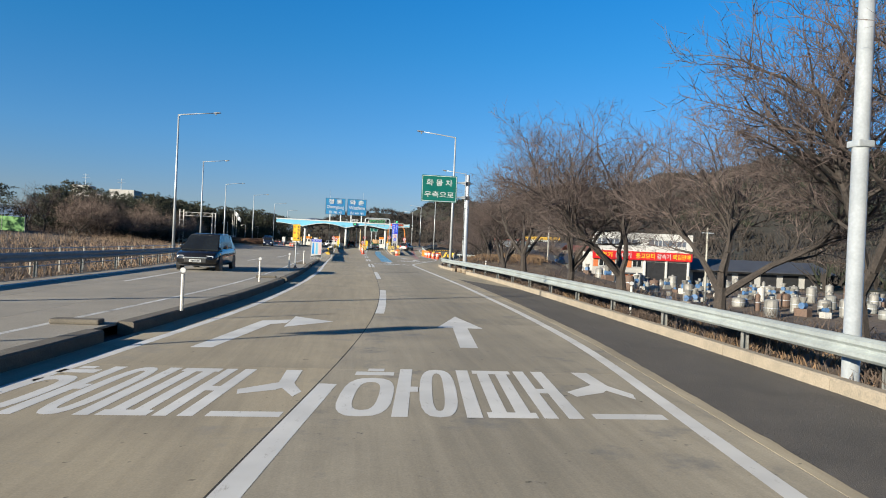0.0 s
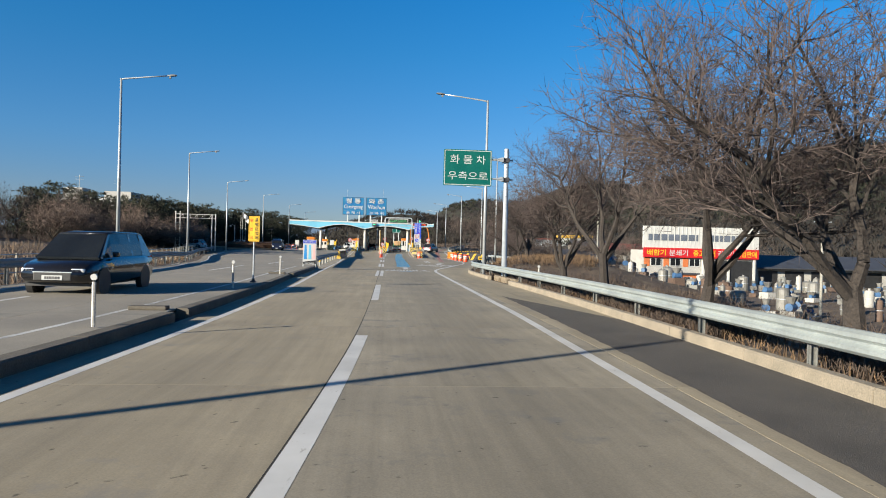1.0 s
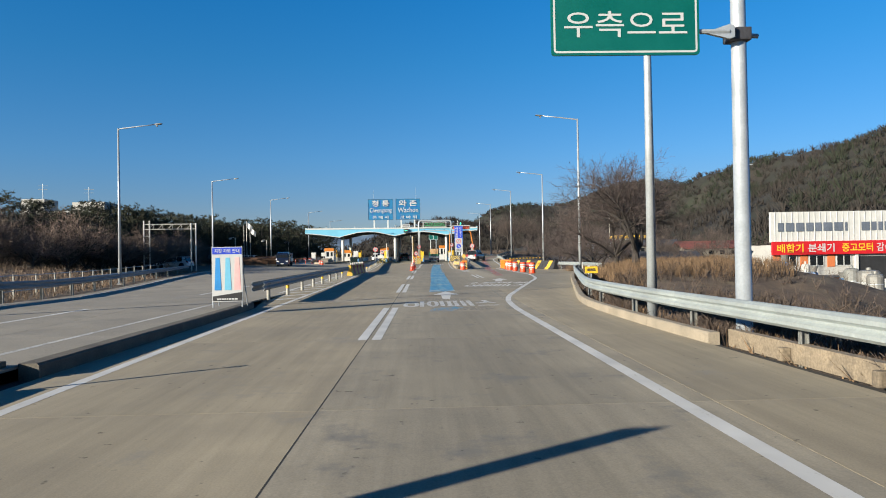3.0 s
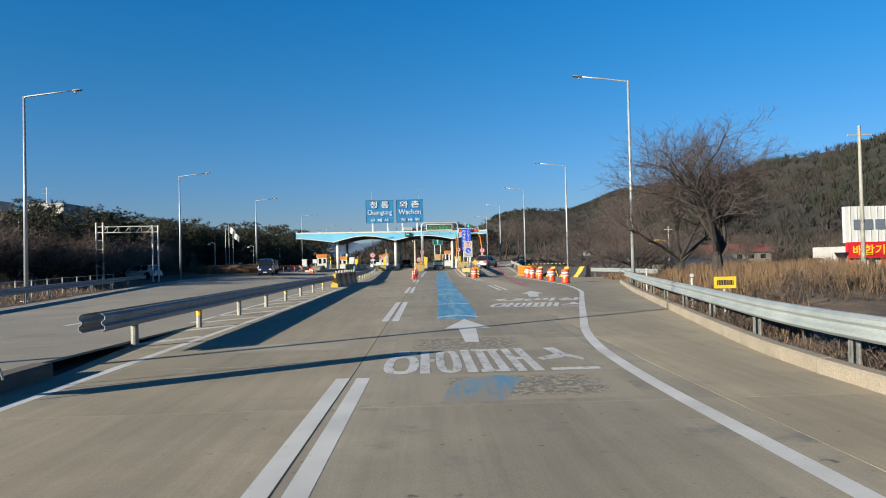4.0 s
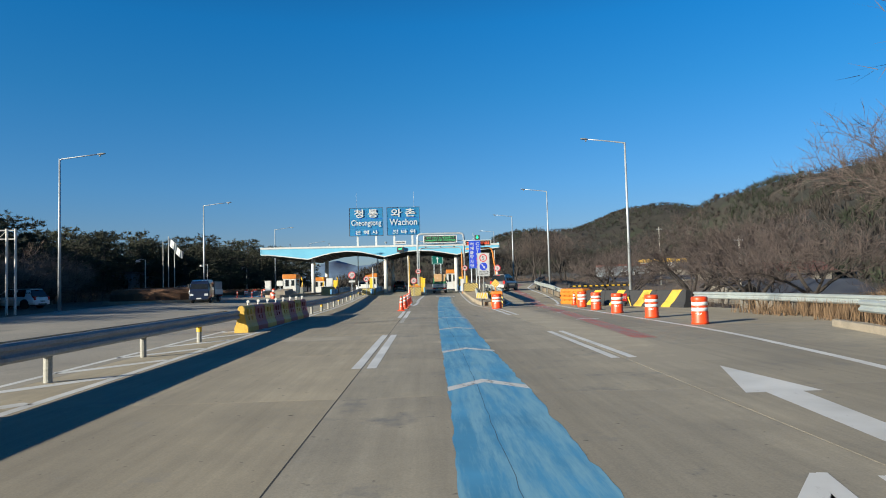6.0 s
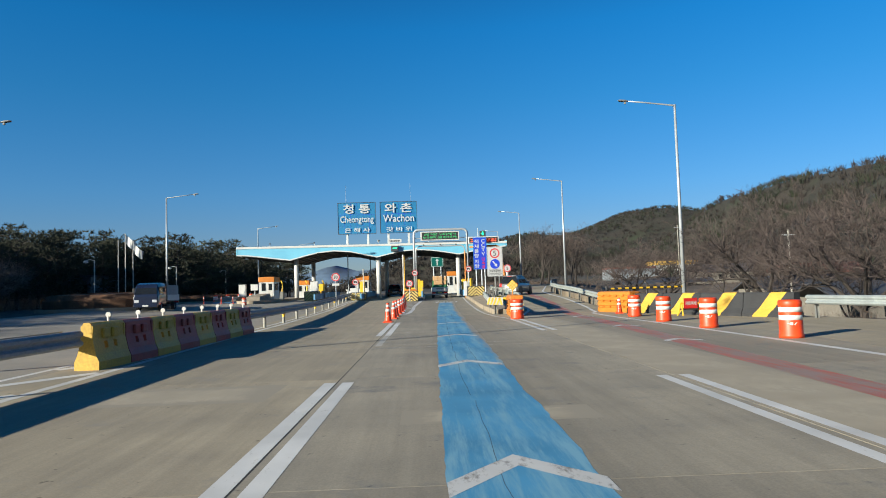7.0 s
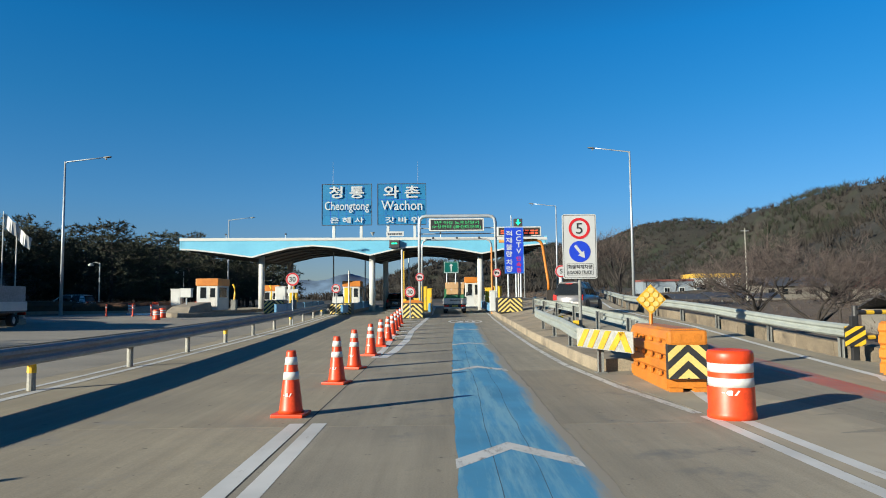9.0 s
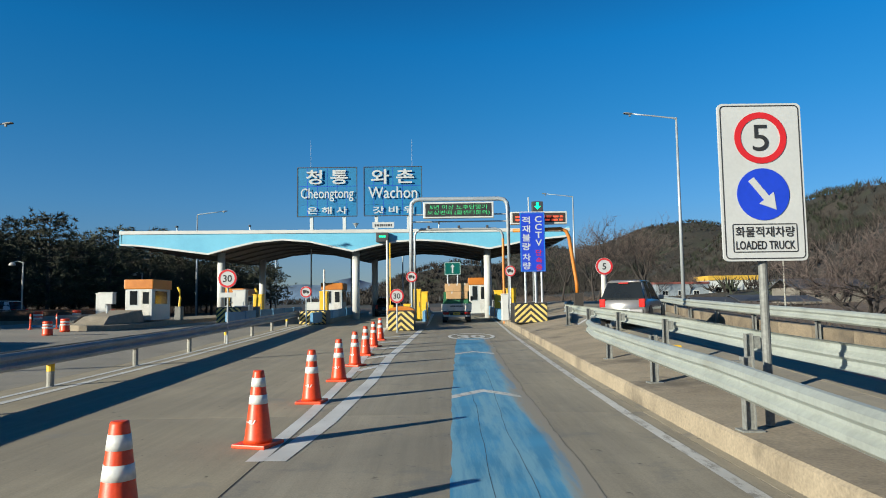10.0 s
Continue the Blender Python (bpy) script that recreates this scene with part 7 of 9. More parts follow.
        part("tail_lamp", box(B(), s * h * 0.8 - 0.1, s * h * 0.8 + 0.1, yb - 0.012, yb + 0.2, belt - 0.28, belt - 0.0, 0.03), M_RLAMP, t, "red tail lamp")
        part("headlamp", box(B(), s * h * 0.66 - 0.16, s * h * 0.66 + 0.16, yf - 0.2, yf + 0.0, belt * 0.66 - 0.09, belt * 0.66 + 0.03, 0.04), M_HEADL, t, "clear headlamp")
        part("reflector", box(B(), s * h * 0.72 - 0.1, s * h * 0.72 + 0.1, yb - 0.01, yb + 0.05, gc + 0.2, gc + 0.25), M_RLAMP, t)
        for f in (0.18, 0.81):
            ar = B()
            cyl(ar, (s * (h - 0.17), yb + L * f, 0.32), (s * (h + 0.004), yb + L * f, 0.32), 0.37 if not suv else 0.4, n=24)
            part("wheel_arch", ar, M_BLACK, t)
            wheel(s * (h - 0.1), yb + L * f, 0.31 if not suv else 0.36, 0.2, t)
    part("rear_bumper", box(B(), -h * 0.86, h * 0.86, yb - 0.05, yb + 0.25, gc + 0.04, gc + 0.36, 0.05), paint, t)
    part("bumper_insert", box(B(), -h * 0.5, h * 0.5, yb - 0.055, yb + 0.1, gc + 0.02, gc + 0.14, 0.02), M_DARK, t)
    pl = part("number_plate", box(B(), -0.26, 0.26, yb - 0.062, yb - 0.045, gc + 0.24, gc + 0.37), M_WPLATE, t)
    bars(-0.2, 0.2, gc + 0.27, gc + 0.34, yb - 0.064, M_DARK, pl, 1, 0.9, 2)
    part("grille", box(B(), -h * 0.5, h * 0.5, yf - 0.08, yf + 0.01, gc + 0.12, gc + 0.34, 0.02), M_BLACK, t)
    part("grille_bar", box(B(), -h * 0.52, h * 0.52, yf - 0.04, yf + 0.014, gc + 0.33, gc + 0.355, 0.006), M_STEEL, t, "bright grille bar")
    fp = part("number_plate", box(B(), -0.26, 0.26, yf + 0.005, yf + 0.02, gc + 0.14, gc + 0.26), M_WPLATE, t)
    bars(-0.2, 0.2, gc + 0.16, gc + 0.24, yf + 0.024, M_DARK, fp, 1, 0.9, 2)
    part("rear_wiper", box(B(), -0.02, h * 0.45, yb + L * (rear0 + 0.02) - 0.03, yb + L * (rear0 + 0.02), belt + 0.06, belt + 0.09), M_DARK, t)
    part("high_stop_lamp", box(B(), -0.16, 0.16, yb + L * (rear0 + 0.06) - 0.03, yb + L * (rear0 + 0.07), H - 0.09, H - 0.055), M_RLAMP, t)
    part("underbody", box(B(), -h * 0.85, h * 0.85, yb + 0.3, yf - 0.3, gc - 0.04, gc + 0.12), M_BLACK, t)
    return t


car(10.3, 134.4, gz(10.3, 134.4) + 0.03, -28, 3.6, 1.62, 1.5, M_SILVER, "small grey hatchback on the side lane")
car(-7.2, 31.0, 0.17, 179, 4.9, 1.92, 1.7, M_BLACKCAR, "black people carrier on the oncoming lanes", suv=True)
car(-29.2, 123.0, gz(-29, 123), 80, 4.5, 1.8, 1.45, M_WCAR, "white car parked by the trees")
car(-29.9, 161.5, gz(-29, 161) + 0.0, 85, 4.6, 1.8, 1.5, M_WCAR, "white car parked behind the hedge")
car(-6.7, 173.0, gz(-6.7, 173), 180, 4.4, 1.8, 1.5, M_WCAR, "white car coming out of the toll gate")
car(-0.9, 168.0, gz(-0.9, 168), 0, 4.5, 1.82, 1.46, M_BLACKCAR, "dark saloon car stopped at the toll gate")


def lorry(x, y, z, rz, paint, label, loaded):
    """Light cab-over lorry with a drop-side bed; built facing +y."""
    t = thing("lorry", label, "lorry", (x, y, z), rz)
    W, L = 1.7, 4.9
    h, yb, yf = W / 2, -L / 2, L / 2
    part("chassis", box(B(), -0.4, 0.4, yb + 0.15, yf - 0.4, 0.42, 0.6), M_BLACK, t)
    bed = part("bed_floor", box(B(), -h, h, yb, yb + 2.85, 0.62, 0.72), M_DARK, t)
    gate = part("tailgate", box(B(), -h, h, yb - 0.05, yb, 0.7, 1.12, 0.012), M_TGATE if loaded else M_WPAINT, t, "worn white tailgate")
    for k in (-1, 1):
        part("gate_hinge", box(B(), k * 0.55 - 0.04, k * 0.55 + 0.04, yb - 0.075, yb - 0.05, 0.66, 0.8), M_STEEL, gate)
    if loaded:
        bars(-0.36, 0.36, 0.93, 1.03, yb - 0.052, M_DARK, gate, 1, 0.9, 12, "logo_mark")
    for s in (-1, 1):
        part("side_board", box(B(), s * h - 0.03, s * h + 0.02, yb, yb + 2.85, 0.7, 1.1, 0.01), M_TGATE if loaded else M_WPAINT, t)
        part("tail_lamp", box(B(), s * (h - 0.22) - 0.18, s * (h - 0.22) + 0.18, yb - 0.06, yb, 0.5, 0.62, 0.015), M_RLAMP, t, "red tail lamp")
        part("mudflap", box(B(), s * (h - 0.2) - 0.16, s * (h - 0.2) + 0.16, yb + 0.55, yb + 0.57, 0.16, 0.5), M_BLACK, t)
        wheel(s * (h - 0.14), yb + 0.95, 0.28, 0.26, t)
        wheel(s * (h - 0.12), yf - 0.85, 0.3, 0.19, t)
        part("headboard_post", box(B(), s * (h - 0.1) - 0.03, s * (h - 0.1) + 0.03, yb + 2.8, yb + 2.86, 0.72, 1.85), paint, t)
        part("mirror", box(B(), s * (h + 0.16) - 0.07, s * (h + 0.16) + 0.07, yf - 0.75, yf - 0.68, 1.3, 1.6, 0.02), M_BLACK, t)
    part("rear_bumper", box(B(), -h + 0.08, h - 0.08, yb - 0.02, yb + 0.06, 0.36, 0.46, 0.01), M_STEEL, t)
    pl = part("number_plate", box(B(), -0.2, 0.2, yb - 0.055, yb - 0.04, 0.49, 0.61), M_PLATEY, t, "yellow number plate")
    bars(-0.15, 0.15, 0.52, 0.58, yb - 0.057, M_DARK, pl, 1, 0.9, 6)
    part("headboard_rail", tube(B(), [(-h + 0.1, yb + 2.83, 1.84), (h - 0.1, yb + 2.83, 1.84)], 0.03, 6), paint, t)
    cab = B()
    shell(cab, [(yb + 2.98, [(h * 0.94, 0.5), (h * 0.96, 1.1), (h * 0.9, 1.7), (h * 0.8, 1.9)]), (yf - 0.9, [(h * 0.96, 0.45), (h * 0.98, 1.1), (h * 0.92, 1.7), (h * 0.8, 1.95)]), (yf - 0.35, [(h * 0.96, 0.4), (h * 0.98, 1.1), (h * 0.88, 1.66), (h * 0.78, 1.85)]), (yf - 0.05, [(h * 0.94, 0.36), (h * 0.96, 0.95), (h * 0.9, 1.12), (h * 0.88, 1.16)]), (yf, [(h * 0.9, 0.36), (h * 0.92, 0.7), (h * 0.9, 0.95), (h * 0.86, 1.0)])])
    part("cab", cab, paint, t, smooth=False)
    part("rear_window", box(B(), -h * 0.6, h * 0.6, yb + 2.95, yb + 2.98, 1.25, 1.7), M_GLASS, t)
    ws = B()
    q = [(-h * 0.86, yf - 0.03, 1.17), (h * 0.86, yf - 0.03, 1.17), (h * 0.76, yf - 0.32, 1.76), (-h * 0.76, yf - 0.32, 1.76)]
    a = [ws.verts.new(p) for p in q]
    c = [ws.verts.new((p[0], p[1] - 0.06, p[2] - 0.02)) for p in q]
    ws.faces.new(a)
    ws.faces.new(c[::-1])
    for i in range(4):
        ws.faces.new((a[i], c[i], c[(i + 1) % 4], a[(i + 1) % 4]))
    part("windscreen", ws, M_GLASS, t)
    for s in (-1, 1):
        part("side_window", box(B(), s * h * 0.95 - 0.02, s * h * 0.95 + 0.02, yf - 1.1, yf - 0.35, 1.18, 1.62), M_GLASS, t)
        part("headlamp", box(B(), s * h * 0.7 - 0.15, s * h * 0.7 + 0.15, yf - 0.05, yf + 0.015, 0.6, 0.78, 0.02), M_HEADL, t, "clear headlamp")
    part("front_bumper", box(B(), -h * 0.94, h * 0.94, yf - 0.1, yf + 0.05, 0.28, 0.5, 0.03), paint, t)
    fp = part("number_plate", box(B(), -0.2, 0.2, yf + 0.05, yf + 0.06, 0.32, 0.43), M_WPLATE, t)
    return t


TX, TY = 4.5, 150.3
TZ = gz(TX, TY)
lorry(TX, TY + 2.45, TZ, -1, M_TARP, "light lorry with a white tailgate and a green cab", True)
t = thing("tarpaulin", "green tarpaulin draped over the lorry's load", "tarpaulin", (TX, TY, TZ + 0.72))
b = B()
prev = None
for k in range(9):
    y = 0.03 + k * 0.33
    cur = []
    for j in range(15):
        u = j / 14 * 2 - 1
        w = 0.83 + 0.02 * math.sin(k * 1.7 + j)
        if abs(u) > 0.75:
            zz = 0.42 + (1 - abs(u)) * 0.9
        else:
            zz = 0.62 + 0.06 * noise.noise(Vector((u * 3, k * 0.9, 2)))
        cur.append(b.verts.new((u * w, y, zz + 0.05 * noise.noise(Vector((u * 5, k, 0))))))
    if prev:
        for j in range(14):
            b.faces.new((prev[j], prev[j + 1], cur[j + 1], cur[j]))
    prev = cur
bot = [b.verts.new((x, y, 0.0)) for x, y in ((-0.81, 0.03), (0.81, 0.03), (0.81, 2.67), (-0.81, 2.67))]
b.verts.ensure_lookup_table()
first = [b.verts[j] for j in range(15)]
b.faces.new([bot[0], bot[1]] + first[::-1])
part("sheet", b, M_TARP, t)
rnd = random.Random(5)
for r, (z, n, w, hh) in enumerate(((0.69, 2, 0.62, 0.42), (1.12, 3, 0.46, 0.46))):
    for j in range(n):
        for q in range(3):
            cx = (j - (n - 1) / 2) * (w + 0.01) + rnd.uniform(-0.01, 0.01)
            bx = thing("cardboard_box", "brown cardboard box stacked on the lorry's bed", "box", (TX + cx, TY + 0.35 + q * 0.62, TZ + 0.72 + z), rnd.uniform(-1.5, 1.5), "boxes on the lorry")
            part("carton", box(B(), -w / 2, w / 2, -0.28, 0.3, 0.0, hh, 0.01), M_CARD, bx)
            part("tape", box(B(), -0.03, 0.03, -0.283, 0.303, hh - 0.12, hh + 0.003), M_POST, bx, "pale packing tape")
lorry(-16.4, 128.9, gz(-16, 129), 184, M_NAVY, "dark blue light lorry with a pale box body in the plaza", False)
t = thing("box_body", "pale grey cargo box on the dark blue lorry", "cargo box", (-16.4, 128.9, gz(-16, 129)), 184)
part("box", box(B(), -0.83, 0.83, -2.4, 0.38, 0.73, 1.8, 0.03), M_GRYBOX, t)

# ---- plants ----
class Twigs:
    """Collects thin tapered limbs as two lists of triangles-and-quads: heavy wood and fine twigs."""

    def __init__(self, seed):
        self.r = random.Random(seed)
        self.wood, self.fine = ([], []), ([], [])

    def limb(self, p, q, r0, r1, n, where):
        v, f = where
        d = (q - p)
        if d.length < 1e-4:
            return
        d.normalize()
        a = d.cross(Vector((0.3, 0.5, 0.81))).normalized()
        b_ = d.cross(a)
        i = len(v)
        for c, r in ((p, r0), (q, r1)):
            for k in range(n):
                w = 2 * math.pi * k / n
                v.append(tuple(c + (a * math.cos(w) + b_ * math.sin(w)) * r))
        for k in range(n):
            f.append((i + k, i + (k + 1) % n, i + n + (k + 1) % n, i + n + k))

    def blade(self, p, q, w):
        v, f = self.fine
        d = q - p
        s = d.cross(Vector((self.r.gauss(0, 1), self.r.gauss(0, 1), self.r.gauss(0, 1))))
        if s.length < 1e-5:
            return
        s = s.normalized() * w
        i = len(v)
        v += [tuple(p - s), tuple(p + s), tuple(q)]
        f.append((i, i + 1, i + 2))

    def grow(self, p, d, level, plan):
        """plan: for each level (length, radius, children, opening angle, lift)."""
        r = self.r
        length, rad, kids, opening, lift = plan[level]
        length *= r.uniform(0.7, 1.2)
        last = level == len(plan) - 1
        if last:
            self.blade(p, p + (d + Vector((0, 0, lift))).normalized() * length, rad)
            return
        steps = 5 if level == 1 else (4 if level == 2 else 2)
        pts, dd = [p], d.copy()
        wob = 0.08 if level == 0 else (0.15 if level == 1 else 0.2)
        for s in range(steps):
            dd = (dd + Vector((r.gauss(0, wob), r.gauss(0, wob), r.gauss(lift, wob * 0.7)))).normalized()
            pts.append(pts[-1] + dd * (length / steps))
        thin = 0.35 if level == 0 else 0.72
        for s in range(steps):
            ra, rb = (rad * (1 - thin * k / steps) for k in (s, s + 1))
            if level <= 2:
                self.limb(pts[s], pts[s + 1], ra, rb, 8 if level < 1 else (6 if level < 2 else 4), self.wood)
            elif rad > 0.012:
                self.limb(pts[s], pts[s + 1], ra, rb, 3, self.fine)
            else:
                self.blade(pts[s], pts[s + 1] + (pts[s + 1] - pts[s]) * 0.4, ra)
        turn = r.uniform(0, 6.28)
        for k in range(kids):
            f = (0.78 + 0.22 * (k + 1) / kids) if level == 0 else ((0.42 if level == 1 else 0.25) + (0.58 if level == 1 else 0.75) * (k + r.uniform(0.2, 1)) / kids)
            f = min(f, 0.999)
            s = int(f * steps)
            base = pts[s].lerp(pts[s + 1], f * steps - s)
            axis = (pts[s + 1] - pts[s]).normalized()
            a = axis.cross(Vector((0.21, 0.37, 0.9))).normalized()
            b_ = axis.cross(a)
            w = turn + k * 2.4 + r.uniform(-0.4, 0.4)
            side = a * math.cos(w) + b_ * math.sin(w)
            o = math.radians(opening * r.uniform(0.6, 1.35))
            nd = axis * math.cos(o) + side * math.sin(o)
            if level < 2 and nd.z < 0.12:
                nd.z = 0.12 + 0.2 * r.random()
            elif level < 3 and nd.z < -0.1:
                nd.z = 0.2 * r.random()
            self.grow(base, nd.normalized(), level + 1, plan)


def bare_tree(seed, plan, label, lean=0.1, twig=M_TWIG):
    tw = Twigs(seed)
    tw.grow(Vector((0, 0, -0.4)), Vector((lean * math.sin(seed * 3), lean * math.cos(seed * 5), 1)).normalized(), 0, plan)
    t = thing("bare_tree", label, "tree", (0, 0, -50), group="bare trees")
    raw("trunk", *tw.wood, M_BARK, t)
    raw("crown", *tw.fine, twig, t, "leafless brown twigs")
    return t


LAB = "leafless cherry tree with dark forked limbs behind the rail"
CHERRY = ((2.0, 0.21, 4, 36, 0.0), (3.5, 0.105, 8, 44, 0.03), (2.0, 0.04, 8, 46, 0.03), (1.1, 0.014, 8, 43, 0.05), (0.55, 0.0075, 5, 40, 0.08), (0.32, 0.0055, 0, 0, 0.12))
near_trees = [bare_tree(s, CHERRY, LAB, 0.05) for s in (3, 31, 57, 77)]
SMALL = ((1.6, 0.21, 5, 46, 0.0), (3.5, 0.105, 7, 46, 0.03), (1.9, 0.038, 6, 46, 0.07), (1.0, 0.016, 6, 42, 0.1), (0.55, 0.01, 4, 38, 0.12), (0.36, 0.009, 0, 0, 0.2))
mid_trees = [bare_tree(s, SMALL, "leafless spreading cherry tree on the verge of the side lane", 0.12) for s in (61, 66)]
LAB2 = "leafless grey-brown tree in the valley"
FAR = ((2.6, 0.16, 5, 42, 0.0), (3.2, 0.09, 6, 48, 0.06), (1.9, 0.035, 6, 45, 0.1), (1.0, 0.014, 5, 42, 0.12), (0.6, 0.013, 0, 0, 0.2))
far_trees = [bare_tree(s, FAR, LAB2, 0.1, M_TWIGM) for s in (21, 27, 33)]
LAB3 = "tangled leafless brown thicket tree before the pines"
BUSHY = ((1.0, 0.14, 7, 50, 0.0), (2.8, 0.07, 7, 55, 0.03), (1.8, 0.03, 6, 55, 0.05), (1.1, 0.014, 6, 50, 0.05), (0.7, 0.016, 0, 0, 0.1))
bush_trees = [bare_tree(s, BUSHY, LAB3, 0.1, M_TWIGL) for s in (41, 44, 52)]


def place(src, x, y, rz, s, sink=0.05, flat=1.0):
    z = terrain(x, y) - 0.1 - sink
    o = copy_thing(src, pose(x, y, z, 0, 0, rz))
    o.scale = (s, s, s * flat)
    return o


def open_valley(x, y):
    """Fields without trees: before the workshop, and towards the works building."""
    return y < 105 or (y < 300 and 0.29 < (x - 3.4) / (y - 104) < 0.62)


rnd = random.Random(12)
for k, (x, y, s) in enumerate(((10.4, -2.5, 1.1), (10.6, 3.4, 1.1), (10.4, 9.4, 1.25), (10.7, 15.6, 1.15), (10.2, 21.8, 1.25), (9.6, 26.7, 1.05), (9.3, 33.3, 1.0), (9.6, 40.2, 1.0),
                               (16.3, 78.9, 1.6), (16.4, 84.0, 1.1))):
    place(near_trees[(k * 3 + k // 4) % 4], x, y, 97 * k + (150 if k == 6 else 0) + (120 if k == 8 else 0), s, flat=0.74 if k == 8 else 1.0)
for k, (x, y, s) in enumerate(((17.5, 95.0, 0.8), (21.2, 107.5, 1.1), (20.3, 114.0, 1.2), (22.7, 135, 0.95), (21.3, 137.9, 0.95))):
    place(mid_trees[k % 2], x, y, 61 * k, s)
for k in range(105):
    y = rnd.uniform(60, 330)
    x = rnd.uniform(20, 75) if y > 110 else rnd.uniform(21, 34)
    if y > 110:
        x += max(0, (y - 120) * 0.2)
    if open_valley(x, y) or (34 < x < 80 and 80 < y < 125) or (x < 42 and y < 150 and k % 3):
        continue
    place(far_trees[k % 3], x, y, rnd.uniform(0, 360), rnd.uniform(0.6, 1.0))
for k, (x, y, s) in enumerate(((48, 166, 1.0), (36, 150, 0.85), (27, 118, 0.75), (31, 133, 0.85), (24, 104, 0.7), (58, 190, 1.1), (66, 150, 1.0), (21, 186, 1.3), (23.5, 192, 1.2), (26, 184, 1.35), (29, 195, 1.25), (32, 188, 1.2), (35.5, 200, 1.3), (25, 205, 1.3), (38, 182, 1.1), (42, 196, 1.2), (22, 214, 1.3), (31, 172, 1.0), (46, 178, 1.1))):
    if not open_valley(x, y):
        place(far_trees[k % 3], x, y, 71 * k, s)
# leafless trees among the pines on the far side
for k in range(90):
    y = rnd.uniform(56, 200)
    x = -rnd.uniform(35, 48) - (15 if y < 94 else 0)
    place(far_trees[k % 3], x, y, rnd.uniform(0, 360), rnd.uniform(0.75, 0.98))
for k in range(40):
    y = 92 + k * 1.2 + rnd.uniform(-1, 1)
    x = -rnd.uniform(30, 37)
    place(bush_trees[k % 3], x, y, rnd.uniform(0, 360), rnd.uniform(0.8, 1.1))


def pine(seed, h, wide):
    r = random.Random(seed)
    t = thing("pine_tree", "dark green pine with a ragged crown", "tree", (0, 0, -50), group="pines")
    tw = Twigs(seed)
    v, f = [], []
    top = Vector((r.uniform(-0.4, 0.4), r.uniform(-0.4, 0.4), h))
    tw.limb(Vector((0, 0, -0.3)), top * 0.5, 0.17, 0.12, 7, tw.wood)
    tw.limb(top * 0.5, top, 0.12, 0.03, 6, tw.wood)
    for k in range(64):
        f0 = 0.14 + 0.86 * (k + r.random()) / 64
        base = top * f0
        a = k * 2.4 + r.uniform(-0.5, 0.5)
        ln = (max(0.0, math.sin(math.pi * min(1, 0.3 + 0.66 * f0))) ** 0.6) * wide * r.uniform(0.65, 1.15) + 0.35
        tip = base + Vector((math.cos(a) * ln, math.sin(a) * ln, ln * r.uniform(-0.05, 0.4)))
        tw.limb(base, tip, 0.04, 0.012, 3, tw.wood)
        for j in range(8):
            q = r.uniform(0.25, 1.05)
            c = base.lerp(tip, q) + Vector((r.gauss(0, 0.32), r.gauss(0, 0.32), r.gauss(0.08, 0.14)))
            for m in range(13):
                d = Vector((r.gauss(0, 1), r.gauss(0, 1), r.gauss(0.3, 0.7))).normalized() * r.uniform(0.22, 0.5)
                s = d.cross(Vector((r.gauss(0, 1), r.gauss(0, 1), r.gauss(0, 1)))).normalized() * 0.04
                i = len(v)
                v += [tuple(c - s), tuple(c + s), tuple(c + d)]
                f.append((i, i + 1, i + 2))
    raw("trunk", *tw.wood, M_BARK, t)
    raw("crown", v, f, M_PINE, t, "dark green needles")
    return t


pines = [pine(2, 8.0, 3.5), pine(5, 8.6, 3.8), pine(9, 7.2, 3.6), pine(11, 8.2, 3.2)]
k = 0
for row, (x0, st) in enumerate(((-31.0, 4.6), (-34.5, 3.4), (-38.5, 3.4), (-44, 3.8))):
    y = 66 + row * 2
    while y < 240:
        x = x0 + rnd.uniform(-1.6, 1.6) - max(0, (105 - y) * 0.1) - (6 if 110 < y < 165 else 0) - (15 if y < 88 else 0)
        s = (rnd.uniform(0.72, 1.06) + 0.03 * row) * (0.84 if y < 110 else 1.0)
        if not (y < 112 and rnd.random() < (0.75 if row < 2 else 0.5)):
            place(pines[k % 4], x, y, rnd.uniform(0, 360), s)
        k += 1
        y += st * rnd.uniform(0.7, 1.3)
for x, y, s in ((-27.8, 165, 1.0), (-26.5, 172, 1.0), (-25.5, 179, 1.0), (-25, 186, 1.0), (-24, 193, 1.0), (-23.5, 200, 0.98), (-22.5, 207, 0.95), (-22, 214, 0.95), (-27, 190, 1), (-26, 205, 1), (-25, 222, 1)):
    place(pines[k % 4], x, y, 50 * k, s)
    k += 1
for o in near_trees + mid_trees + far_trees + pines + bush_trees:
    for c in (*o.children, o):
        bpy.data.objects.remove(c)


def scatter(name, label, category, n, where, blade, mat, seed):
    """One joined heap of many small blades or twigs."""
    r = random.Random(seed)
    v, f = [], []
    for _ in range(n):
        x, y = where(r)
        blade(r, x, y, terrain(x, y) - 0.12, v, f)
    return tagged(raw(name, v, f, mat), label, category, kind="stuff")


